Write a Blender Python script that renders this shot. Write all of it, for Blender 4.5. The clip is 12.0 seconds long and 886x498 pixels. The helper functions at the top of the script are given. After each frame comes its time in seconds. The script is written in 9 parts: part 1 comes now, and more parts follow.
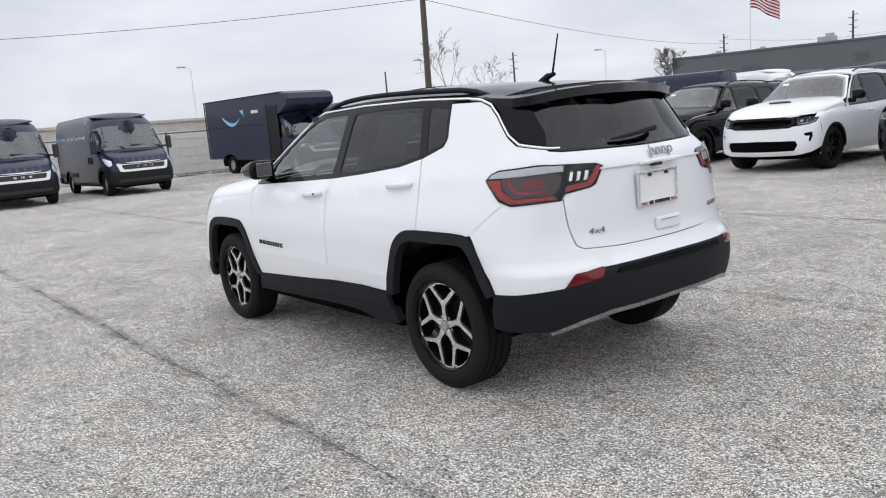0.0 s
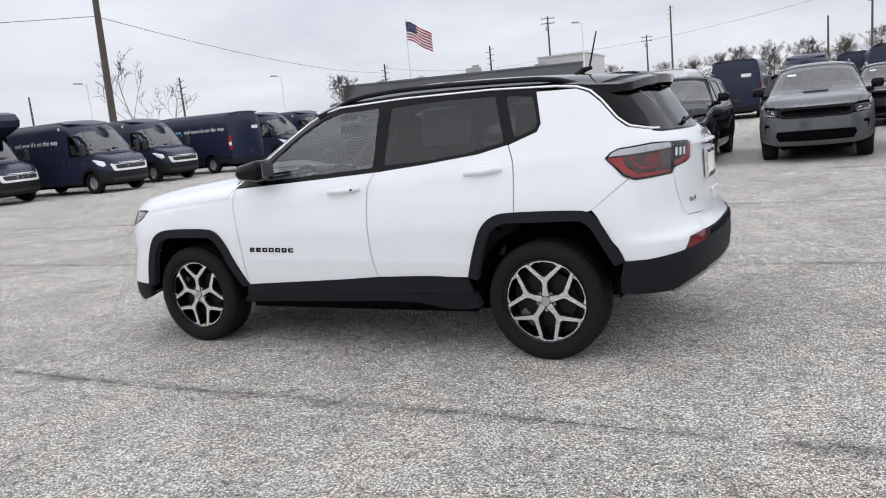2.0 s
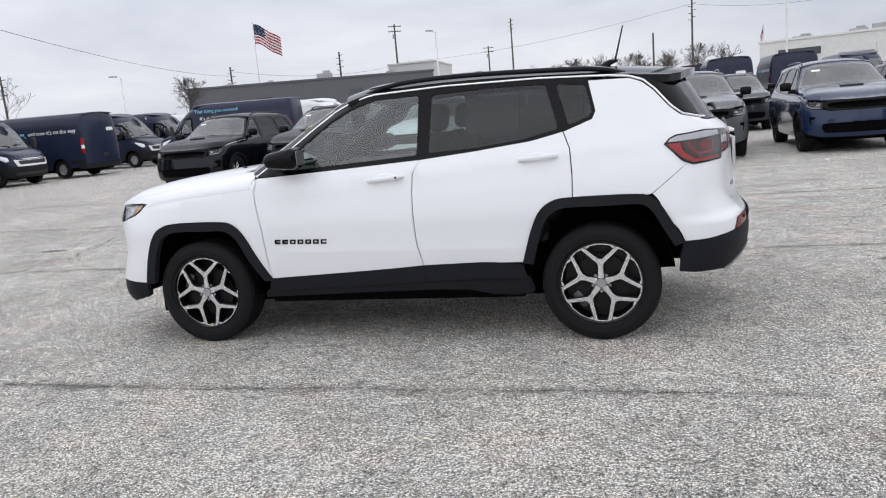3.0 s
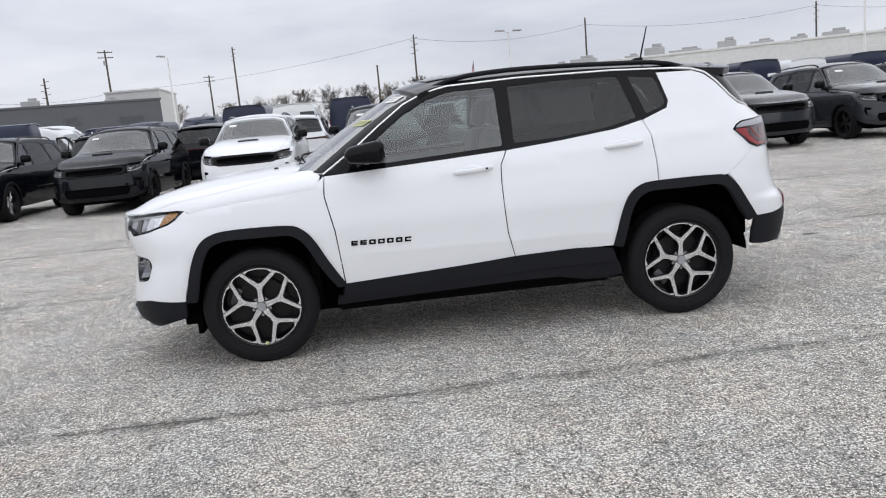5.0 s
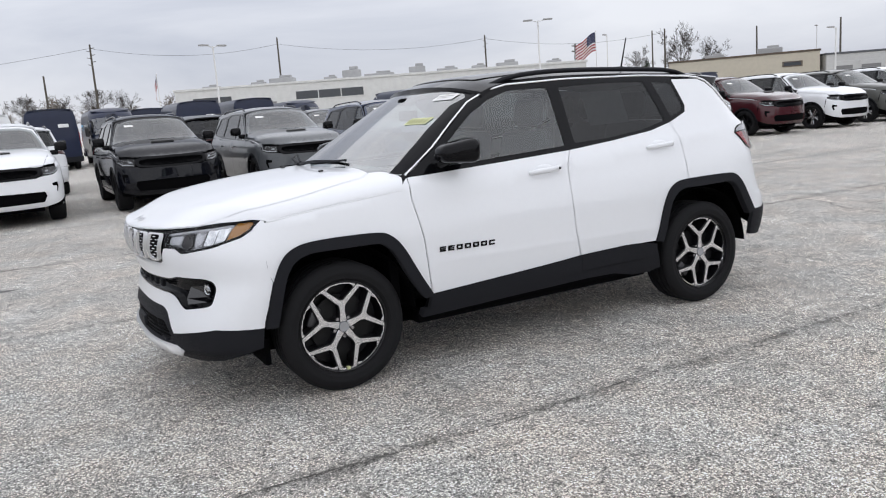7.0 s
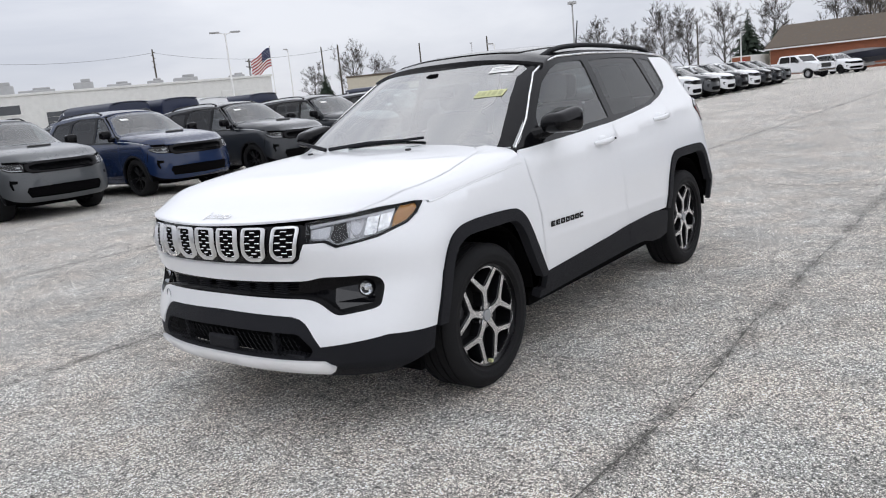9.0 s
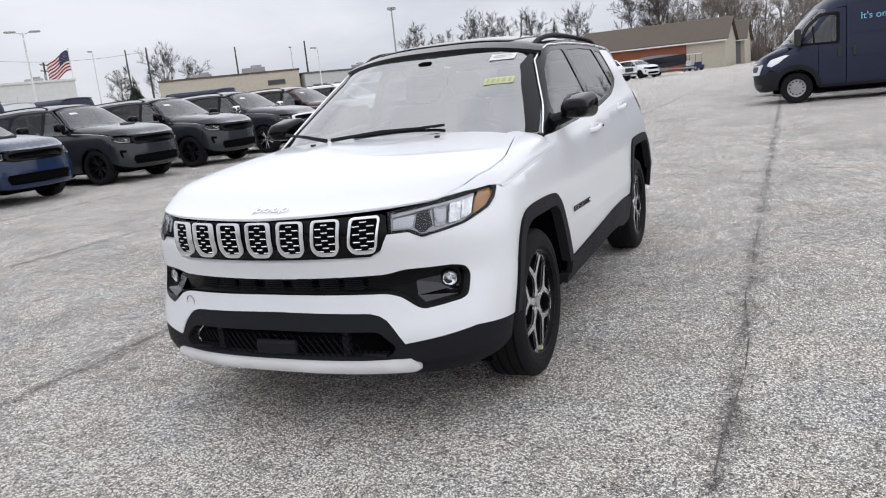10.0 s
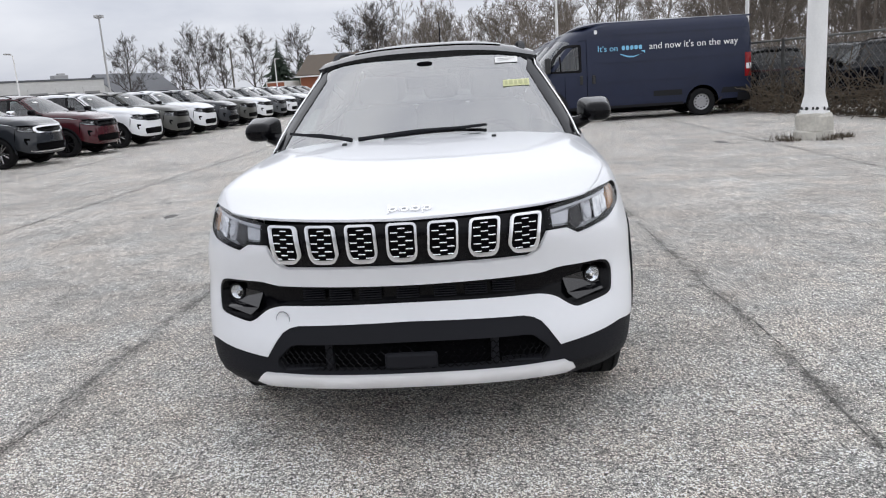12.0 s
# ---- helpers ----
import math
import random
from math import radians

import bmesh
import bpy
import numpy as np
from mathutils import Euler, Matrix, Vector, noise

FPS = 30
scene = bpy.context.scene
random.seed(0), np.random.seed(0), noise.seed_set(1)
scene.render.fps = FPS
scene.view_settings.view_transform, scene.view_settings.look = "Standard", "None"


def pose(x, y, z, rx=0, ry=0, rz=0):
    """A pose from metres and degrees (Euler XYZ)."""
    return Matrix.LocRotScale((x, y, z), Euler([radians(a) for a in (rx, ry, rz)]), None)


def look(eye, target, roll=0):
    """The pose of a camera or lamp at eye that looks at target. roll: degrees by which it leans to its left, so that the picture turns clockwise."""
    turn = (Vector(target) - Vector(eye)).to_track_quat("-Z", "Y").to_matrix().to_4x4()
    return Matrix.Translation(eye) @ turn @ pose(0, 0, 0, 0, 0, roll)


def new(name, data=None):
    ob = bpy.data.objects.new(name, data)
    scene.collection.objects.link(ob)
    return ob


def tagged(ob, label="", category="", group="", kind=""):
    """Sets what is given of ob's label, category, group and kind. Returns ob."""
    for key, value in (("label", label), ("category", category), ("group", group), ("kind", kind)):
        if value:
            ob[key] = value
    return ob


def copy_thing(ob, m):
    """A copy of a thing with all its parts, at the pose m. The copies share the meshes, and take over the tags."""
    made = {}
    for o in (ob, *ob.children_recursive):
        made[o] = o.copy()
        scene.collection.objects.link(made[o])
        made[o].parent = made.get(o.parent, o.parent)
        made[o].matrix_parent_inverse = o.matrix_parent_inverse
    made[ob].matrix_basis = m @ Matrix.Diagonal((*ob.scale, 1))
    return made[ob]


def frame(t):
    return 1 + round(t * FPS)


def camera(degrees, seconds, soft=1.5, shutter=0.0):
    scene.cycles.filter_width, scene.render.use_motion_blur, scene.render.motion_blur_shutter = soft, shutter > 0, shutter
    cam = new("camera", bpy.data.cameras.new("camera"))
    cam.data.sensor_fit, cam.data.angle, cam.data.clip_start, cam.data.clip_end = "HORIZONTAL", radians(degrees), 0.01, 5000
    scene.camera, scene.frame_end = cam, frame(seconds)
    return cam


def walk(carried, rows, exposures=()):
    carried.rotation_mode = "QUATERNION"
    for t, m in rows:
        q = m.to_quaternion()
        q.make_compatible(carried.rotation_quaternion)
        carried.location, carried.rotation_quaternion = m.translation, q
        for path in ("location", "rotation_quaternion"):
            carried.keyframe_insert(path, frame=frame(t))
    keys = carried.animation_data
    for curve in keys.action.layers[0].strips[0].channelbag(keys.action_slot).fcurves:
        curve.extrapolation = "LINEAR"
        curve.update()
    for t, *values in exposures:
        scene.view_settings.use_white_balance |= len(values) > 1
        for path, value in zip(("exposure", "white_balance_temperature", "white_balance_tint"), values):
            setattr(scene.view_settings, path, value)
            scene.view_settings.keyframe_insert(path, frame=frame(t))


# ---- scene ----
from mathutils.geometry import delaunay_2d_cdt

cam = camera(59.6, 12.0, soft=1.1)
PATH = [
    (0, (-4.536, 3.366, 1.444), (-2.988, 2.142, 1.118), -4.8),
    (0.5, (-4.162, 3.824, 1.43), (-2.763, 2.432, 1.109), -5.1),
    (1, (-3.769, 4.27, 1.43), (-2.529, 2.733, 1.113), -5.3),
    (1.5, (-3.309, 4.629, 1.432), (-2.239, 2.97, 1.11), -5.6),
    (2, (-2.777, 4.937, 1.436), (-1.881, 3.18, 1.102), -5.6),
    (2.5, (-2.243, 5.218, 1.439), (-1.53, 3.382, 1.093), -5.3),
    (3, (-1.621, 5.394, 1.428), (-1.097, 3.496, 1.076), -4.9),
    (5, (0.594, 5.513, 1.38), (0.423, 3.55, 1.043), -5.3),
    (5.5, (1.163, 5.411, 1.377), (0.801, 3.474, 1.031), -5.2),
    (6, (1.739, 5.181, 1.378), (1.166, 3.297, 1.028), -4.8),
    (6.5, (2.243, 4.888, 1.408), (1.484, 3.071, 1.055), -4.4),
    (7, (2.711, 4.623, 1.438), (1.78, 2.888, 1.085), -4.3),
    (9, (4.243, 2.917, 1.388), (2.697, 1.707, 1.005), -5.7),
    (9.5, (4.479, 2.426, 1.39), (2.805, 1.408, 0.988), -5.7),
    (10, (4.689, 1.947, 1.394), (2.912, 1.128, 0.979), -5.9),
    (10.5, (4.845, 1.527, 1.423), (2.992, 0.906, 0.996), -5.7),
    (11, (4.904, 1.051, 1.411), (2.997, 0.627, 0.983), -5.4),
    (11.5, (4.969, 0.647, 1.402), (3.031, 0.393, 0.977), -4.8),
    (12, (4.936, 0.32, 1.414), (2.985, 0.196, 0.991), -3.8),
]
walk(cam, [(t, look(eye, target, roll)) for t, eye, target, roll in PATH], [(0, 0.11), (2.5, 0.09), (5.5, 0.06), (7, 0.05), (9.5, 0.05), (12, 0.05)])

# ---- light ----
world = bpy.data.worlds.new("overcast_sky")
scene.world = world
world.use_nodes = True
W = world.node_tree
W.nodes.clear()


def world_node(kind, **kw):
    n = W.nodes.new(kind)
    for k, v in kw.items():
        n.inputs[k].default_value = v
    return n


sky = W.nodes.new("ShaderNodeTexSky")
sky.sky_type, sky.sun_disc, sky.sun_elevation, sky.sun_rotation = "NISHITA", False, radians(48), radians(200)
coords = W.nodes.new("ShaderNodeTexCoord")
squash = W.nodes.new("ShaderNodeMapping")
squash.inputs["Scale"].default_value = (1.0, 1.0, 3.8)
W.links.new(coords.outputs["Generated"], squash.inputs["Vector"])
clouds = world_node("ShaderNodeTexNoise", Scale=2.0, Detail=9.0, Roughness=0.55, Distortion=0.35)
W.links.new(squash.outputs["Vector"], clouds.inputs["Vector"])
ramp = W.nodes.new("ShaderNodeValToRGB")
ramp.color_ramp.elements[0].position, ramp.color_ramp.elements[0].color = 0.30, (0.545, 0.578, 0.675, 1)
ramp.color_ramp.elements[1].position, ramp.color_ramp.elements[1].color = 0.66, (0.842, 0.862, 0.93, 1)
W.links.new(clouds.outputs["Fac"], ramp.inputs["Fac"])
split = W.nodes.new("ShaderNodeSeparateXYZ")
W.links.new(coords.outputs["Generated"], split.inputs["Vector"])
lift = W.nodes.new("ShaderNodeMapRange")
lift.inputs["From Min"].default_value, lift.inputs["From Max"].default_value = 0.0, 0.75
lift.inputs["To Min"].default_value, lift.inputs["To Max"].default_value = 0.93, 1.24
W.links.new(split.outputs["Z"], lift.inputs["Value"])
dome = W.nodes.new("ShaderNodeMix")
dome.data_type, dome.blend_type = "RGBA", "MULTIPLY"
dome.inputs["Factor"].default_value = 1.0
W.links.new(ramp.outputs["Color"], dome.inputs[6])
W.links.new(lift.outputs["Result"], dome.inputs[7])
dim = W.nodes.new("ShaderNodeMix")
dim.data_type = "RGBA"
dim.blend_type = "MULTIPLY"
dim.inputs["Factor"].default_value = 1.0
dim.inputs[7].default_value = (0.1, 0.1, 0.1, 1)
W.links.new(sky.outputs["Color"], dim.inputs[6])
cover = W.nodes.new("ShaderNodeMix")
cover.data_type = "RGBA"
cover.inputs["Factor"].default_value = 0.94
W.links.new(dim.outputs[2], cover.inputs[6])
W.links.new(dome.outputs[2], cover.inputs[7])
back = W.nodes.new("ShaderNodeBackground")
back.inputs["Strength"].default_value = 1.0
W.links.new(cover.outputs[2], back.inputs["Color"])
out = W.nodes.new("ShaderNodeOutputWorld")
W.links.new(back.outputs["Background"], out.inputs["Surface"])

sun = new("sun", bpy.data.lights.new("sun", "SUN"))
sun.data.energy, sun.data.angle, sun.data.color = 1.25, radians(165), (1.0, 0.995, 0.985)
sun.matrix_world = look((-3, 6, 20), (0, 0, 0))


# ---- materials ----
def material(name):
    m = bpy.data.materials.new(name)
    m.use_nodes = True
    return m, m.node_tree, m.node_tree.nodes["Principled BSDF"]


def plain(name, colour, rough=0.5, metal=0.0, coat=0.0, bump=0.0, scale=40.0, spread=0.08, shine=0.5):
    """A surface with a slow and a fine variation of its colour and gloss, in metres of the object."""
    m, nt, bs = material(name)
    at = nt.nodes.new("ShaderNodeTexCoord")
    slow = nt.nodes.new("ShaderNodeTexNoise")
    slow.inputs["Scale"].default_value, slow.inputs["Detail"].default_value = 2.3, 4
    fine = nt.nodes.new("ShaderNodeTexNoise")
    fine.inputs["Scale"].default_value, fine.inputs["Detail"].default_value = scale, 5
    for n in (slow, fine):
        nt.links.new(at.outputs["Object"], n.inputs["Vector"])
    add = nt.nodes.new("ShaderNodeMath")
    add.operation = "ADD"
    nt.links.new(slow.outputs["Fac"], add.inputs[0])
    nt.links.new(fine.outputs["Fac"], add.inputs[1])
    span = nt.nodes.new("ShaderNodeMapRange")
    span.inputs["From Min"].default_value, span.inputs["From Max"].default_value = 0.6, 1.4
    span.inputs["To Min"].default_value, span.inputs["To Max"].default_value = 1 - spread, 1 + spread
    nt.links.new(add.outputs[0], span.inputs["Value"])
    mul = nt.nodes.new("ShaderNodeMix")
    mul.data_type, mul.blend_type = "RGBA", "MULTIPLY"
    mul.inputs["Factor"].default_value = 1.0
    mul.inputs[6].default_value = (*colour, 1)
    nt.links.new(span.outputs["Result"], mul.inputs[7])
    nt.links.new(mul.outputs[2], bs.inputs["Base Color"])
    gloss = nt.nodes.new("ShaderNodeMath")
    gloss.operation = "MULTIPLY"
    gloss.inputs[1].default_value = rough
    nt.links.new(span.outputs["Result"], gloss.inputs[0])
    nt.links.new(gloss.outputs[0], bs.inputs["Roughness"])
    bs.inputs["Metallic"].default_value = metal
    bs.inputs["Coat Weight"].default_value = coat
    bs.inputs["Coat Roughness"].default_value = 0.04
    bs.inputs["Specular IOR Level"].default_value = shine
    if bump:
        b = nt.nodes.new("ShaderNodeBump")
        b.inputs["Strength"].default_value, b.inputs["Distance"].default_value = bump, 0.004
        nt.links.new(fine.outputs["Fac"], b.inputs["Height"])
        nt.links.new(b.outputs["Normal"], bs.inputs["Normal"])
    return m


def glass(name, tint, gloss=0.06):
    """A thin pane: it lets tinted light through and mirrors alike on both faces; gloss: how much it mirrors head on."""
    m, nt, bs = material(name)
    nt.nodes.remove(bs)
    clear = nt.nodes.new("ShaderNodeBsdfTransparent")
    clear.inputs["Color"].default_value = (*tint, 1)
    mirror = nt.nodes.new("ShaderNodeBsdfGlossy")
    mirror.inputs["Roughness"].default_value = 0.015
    lw = nt.nodes.new("ShaderNodeLayerWeight")
    lw.inputs["Blend"].default_value = 0.5
    steep = nt.nodes.new("ShaderNodeMath")
    steep.operation = "POWER"
    steep.inputs[1].default_value = 5.0
    nt.links.new(lw.outputs["Facing"], steep.inputs[0])
    fres = nt.nodes.new("ShaderNodeMath")
    fres.operation = "MULTIPLY_ADD"
    fres.inputs[1].default_value, fres.inputs[2].default_value = 1.0 - gloss, gloss
    nt.links.new(steep.outputs[0], fres.inputs[0])
    mix = nt.nodes.new("ShaderNodeMixShader")
    nt.links.new(fres.outputs[0], mix.inputs["Fac"])
    nt.links.new(clear.outputs[0], mix.inputs[1])
    nt.links.new(mirror.outputs[0], mix.inputs[2])
    nt.links.new(mix.outputs[0], nt.nodes["Material Output"].inputs["Surface"])
    return m


WHITE = plain("white_paint", (0.78, 0.79, 0.81), 0.30, coat=0.6, spread=0.01)
GLOSS_BLACK = plain("gloss_black", (0.004, 0.004, 0.005), 0.09, spread=0.05, shine=0.16)
SILVER_PAINT = plain("silver_paint", (0.88, 0.88, 0.89), 0.22, metal=0.15, spread=0.01)
PIANO_BLACK = plain("piano_black", (0.003, 0.003, 0.004), 0.08, spread=0.05, shine=0.14)
LEDGE_BLACK = plain("polished_black", (0.004, 0.004, 0.005), 0.06, coat=0.35, spread=0.05)
CLADDING = plain("grained_black_plastic", (0.0115, 0.012, 0.015), 0.60, bump=0.25, scale=900, spread=0.15, shine=0.16)
# near-black for hollows and inside parts: their shade is put into the colour
DARK = plain("shaded_inside", (0.0025, 0.0025, 0.003), 0.9, spread=0.2, shine=0.05)
RUBBER = plain("tyre_rubber", (0.0105, 0.0105, 0.0115), 0.72, bump=0.3, scale=300, spread=0.25, shine=0.16)
SILVER = plain("machined_aluminium", (0.82, 0.82, 0.835), 0.24, metal=1.0, spread=0.10, scale=120)
CHROME = plain("chrome", (0.78, 0.78, 0.80), 0.08, metal=1.0, spread=0.02)
BRIGHT_TRIM = plain("bright_slot_trim", (0.90, 0.90, 0.91), 0.12, metal=0.7, spread=0.01)
# darker copy of the chrome, with shade and dark reflections put into its colour
DIM_CHROME = plain("shaded_chrome", (0.36, 0.36, 0.38), 0.14, metal=1.0, spread=0.03)
SATIN = plain("satin_chrome", (0.85, 0.85, 0.86), 0.22, metal=0.9, spread=0.02)
RIM_BLACK = plain("rim_black", (0.006, 0.006, 0.007), 0.35, coat=0.1, spread=0.1, shine=0.25)
# brake steel coloured near black: the shade behind the spokes is in the colour
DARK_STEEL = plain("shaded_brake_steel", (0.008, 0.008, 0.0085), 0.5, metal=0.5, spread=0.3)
CALIPER = plain("brake_caliper_grey", (0.075, 0.075, 0.078), 0.4, metal=0.5, spread=0.3)
GLASS_CLEAR = glass("side_window_glass", (0.66, 0.74, 0.72), 0.12)
GLASS_FRONT = glass("windscreen_glass", (0.68, 0.74, 0.72), 0.42)
GLASS_VAN = glass("van_windscreen_glass", (0.50, 0.53, 0.53), 0.17)
GLASS_DARK = glass("privacy_glass", (0.17, 0.18, 0.185), 0.055)
LENS = glass("lamp_lens", (0.95, 0.955, 0.96), 0.02)
RED = plain("red_lens", (0.27, 0.010, 0.013), 0.14, coat=0.4, spread=0.3, scale=25, shine=0.2)
SMOKE_RED = plain("smoked_red_lens", (0.032, 0.011, 0.012), 0.12, coat=0.5, spread=0.35, scale=30, shine=0.3)
RED_DARK = plain("dark_red_lens", (0.13, 0.006, 0.008), 0.14, coat=0.4, spread=0.2, shine=0.2)
RED_DEEP = plain("deep_red_lens", (0.045, 0.004, 0.005), 0.14, coat=0.4, spread=0.2, shine=0.2)
AMBER = plain("amber_lens", (0.34, 0.145, 0.022), 0.15, coat=1.0, spread=0.1)
LAMP_SILVER = plain("lamp_reflector", (0.86, 0.87, 0.89), 0.25, metal=0.3, spread=0.1)
LAMP_FACET = plain("faceted_lamp_reflector", (0.80, 0.81, 0.83), 0.20, metal=0.9, bump=1.0, scale=38, spread=0.35)
LAMP_GREY = plain("lamp_housing_grey", (0.44, 0.45, 0.47), 0.25, metal=0.6, spread=0.15)
LAMP_PALE = plain("pale_lamp_cell", (0.50, 0.51, 0.54), 0.25, metal=0.3, spread=0.1)
LAMP_DIM = plain("lamp_grey_panel", (0.40, 0.40, 0.42), 0.3, metal=0.4, spread=0.2)
SMOKE = plain("smoked_lens", (0.014, 0.013, 0.014), 0.12, coat=0.2, spread=0.2, shine=0.3)
SEAT = plain("grey_seat_cloth", (0.07, 0.07, 0.075), 0.7, bump=0.3, scale=400, spread=0.15)
PAPER = plain("white_paper", (0.78, 0.78, 0.76), 0.7, spread=0.05)
YELLOW = plain("yellow_sticker", (0.60, 0.61, 0.33), 0.6, spread=0.08)
SHEET = plain("printed_sheet", (0.33, 0.33, 0.33), 0.7, spread=0.15)
GREY_INK = plain("grey_ink", (0.30, 0.30, 0.30), 0.6)
OLIVE_INK = plain("faded_olive_ink", (0.44, 0.45, 0.24), 0.6)
INK = plain("black_ink", (0.02, 0.02, 0.02), 0.5)


# ---- mesh helpers ----
def link(name, verts, faces, mat, parent=None, label="", normals=None, smooth=True, mats=None):
    me = bpy.data.meshes.new(name)
    me.from_pydata([tuple(map(float, v)) for v in verts], [], [tuple(f) for f in faces])
    me.materials.append(mat)
    if smooth:
        me.polygons.foreach_set("use_smooth", [True] * len(me.polygons))
    me.update()
    if normals is not None:
        me.normals_split_custom_set_from_vertices([tuple(map(float, n)) for n in normals])
    ob = new(name, me)
    if parent is not None:
        ob.parent = parent
    if label:
        tagged(ob, label=label)
    return ob


def part(name, bm, mat, parent=None, label="", smooth=False, angle=0.6):
    me = bpy.data.meshes.new(name)
    bmesh.ops.recalc_face_normals(bm, faces=bm.faces)
    if smooth:
        for f in bm.faces:
            f.smooth = True
        for e in bm.edges:
            if len(e.link_faces) == 2 and e.calc_face_angle(0) > angle:
                e.smooth = False
    bm.to_mesh(me)
    bm.free()
    me.materials.append(mat)
    ob = new(name, me)
    if parent is not None:
        ob.parent = parent
    if label:
        tagged(ob, label=label)
    return ob


def thing(name, label, category, m=None, group="", kind=""):
    ob = new(name)
    ob.empty_display_size = 0.2
    if m is not None:
        ob.matrix_world = m
    return tagged(ob, label, category, group, kind)


def box(bm, a, b, bevel=0.0, m=None, seg=2):
    """A box between two corners, its edges rounded."""
    a, b = Vector(a), Vector(b)
    r = bmesh.ops.create_cube(bm, size=1.0, matrix=Matrix.Translation((a + b) / 2) @ Matrix.Diagonal((abs(b.x - a.x), abs(b.y - a.y), abs(b.z - a.z), 1)))
    vs = r["verts"]
    if bevel:
        es = list({e for v in vs for e in v.link_edges})
        r = bmesh.ops.bevel(bm, geom=es, offset=bevel, segments=seg, affect="EDGES", profile=0.5, clamp_overlap=True)
        vs = list({v for f in r["faces"] for v in f.verts} | {v for v in vs if v.is_valid})
    if m is not None:
        bmesh.ops.transform(bm, matrix=m, verts=[v for v in vs if v.is_valid])
    return vs


def rod(bm, a, b, r, r2=None, n=10):
    """A round bar from a to b."""
    a, b = Vector(a), Vector(b)
    d = b - a
    m = Matrix.Translation((a + b) / 2) @ d.to_track_quat("Z", "Y").to_matrix().to_4x4()
    return bmesh.ops.create_cone(bm, cap_ends=True, segments=n, radius1=r, radius2=r if r2 is None else r2, depth=d.length, matrix=m)["verts"]


def tube(bm, pts, r, n=8, flat=1.0):
    """A tube along a line of points; r may be a list. flat squashes it sideways."""
    pts = [Vector(p) for p in pts]
    rings = []
    for i, p in enumerate(pts):
        d = (pts[min(i + 1, len(pts) - 1)] - pts[max(i - 1, 0)]).normalized()
        up = Vector((0, 0, 1)) if abs(d.z) < 0.9 else Vector((0, 1, 0))
        sx = d.cross(up).normalized()
        sy = sx.cross(d)
        rr = r[i] if isinstance(r, (list, tuple)) else r
        rings.append([bm.verts.new(p + sx * (rr * flat * math.cos(a)) + sy * (rr * math.sin(a))) for a in (2 * math.pi * k / n for k in range(n))])
    for a, b in zip(rings, rings[1:]):
        for k in range(n):
            bm.faces.new((a[k], a[(k + 1) % n], b[(k + 1) % n], b[k]))
    bm.faces.new(rings[0][::-1])
    bm.faces.new(rings[-1])


def lathe(bm, profile, n=48, axis="y", at=(0, 0, 0), closed=False):
    """Turns (radius, along) points round an axis."""
    rings = []
    for r, h in profile:
        ring = []
        for k in range(n):
            a = 2 * math.pi * k / n
            c, s = r * math.cos(a), r * math.sin(a)
            p = {"y": (c, h, s), "x": (h, c, s), "z": (c, s, h)}[axis]
            ring.append(bm.verts.new((p[0] + at[0], p[1] + at[1], p[2] + at[2])))
        rings.append(ring)
    pairs = list(zip(rings, rings[1:]))
    if closed:
        pairs.append((rings[-1], rings[0]))
    for a, b in pairs:
        for k in range(n):
            bm.faces.new((a[k], a[(k + 1) % n], b[(k + 1) % n], b[k]))


def prism(bm, poly, depth, m=None, bevel=0.0):
    """A plate with the outline poly in x and y, from z = 0 up to depth."""
    lo = [bm.verts.new((x, y, 0)) for x, y in poly]
    hi = [bm.verts.new((x, y, depth)) for x, y in poly]
    n = len(poly)
    bm.faces.new(lo[::-1])
    top = bm.faces.new(hi)
    for i in range(n):
        bm.faces.new((lo[i], lo[(i + 1) % n], hi[(i + 1) % n], hi[i]))
    vs = lo + hi
    if bevel:
        r = bmesh.ops.bevel(bm, geom=list(top.edges), offset=bevel, segments=1, affect="EDGES", clamp_overlap=True)
        vs = list({v for v in vs if v.is_valid} | {v for f in r["faces"] for v in f.verts})
    if m is not None:
        bmesh.ops.transform(bm, matrix=m, verts=vs)
    return vs


def rounded(poly, r, n=4):
    """The outline with its corners rounded."""
    out_ = []
    for i, p in enumerate(poly):
        p, a, b = Vector(p), Vector(poly[i - 1]), Vector(poly[(i + 1) % len(poly)])
        da, db = (a - p), (b - p)
        ca, cb = p + da.normalized() * min(r, da.length * 0.45), p + db.normalized() * min(r, db.length * 0.45)
        for k in range(n + 1):
            t = k / n
            out_.append(tuple(ca * (1 - t) ** 2 + p * 2 * t * (1 - t) + cb * t * t))
    return out_


def both(half):
    """A closed outline from its left half, listed from the middle's top to the middle's bottom; u = 0 is the middle."""
    return list(half) + [(-u, v) for u, v in reversed(half) if abs(u) > 1e-6]


def inside(poly, pts):
    poly, hit = np.asarray(poly), np.zeros(len(pts), bool)
    for (x0, y0), (x1, y1) in zip(poly, np.roll(poly, -1, 0)):
        if y0 != y1:
            hit ^= ((y0 > pts[:, 1]) != (y1 > pts[:, 1])) & (pts[:, 0] < (x1 - x0) * (pts[:, 1] - y0) / (y1 - y0) + x0)
    return hit


def dense(poly, step):
    pts = []
    for (x0, y0), (x1, y1) in zip(poly, np.roll(np.asarray(poly), -1, 0)):
        n = max(1, int(math.ceil(math.hypot(x1 - x0, y1 - y0) / step)))
        pts += [(x0 + (x1 - x0) * k / n, y0 + (y1 - y0) * k / n) for k in range(n)]
    return pts


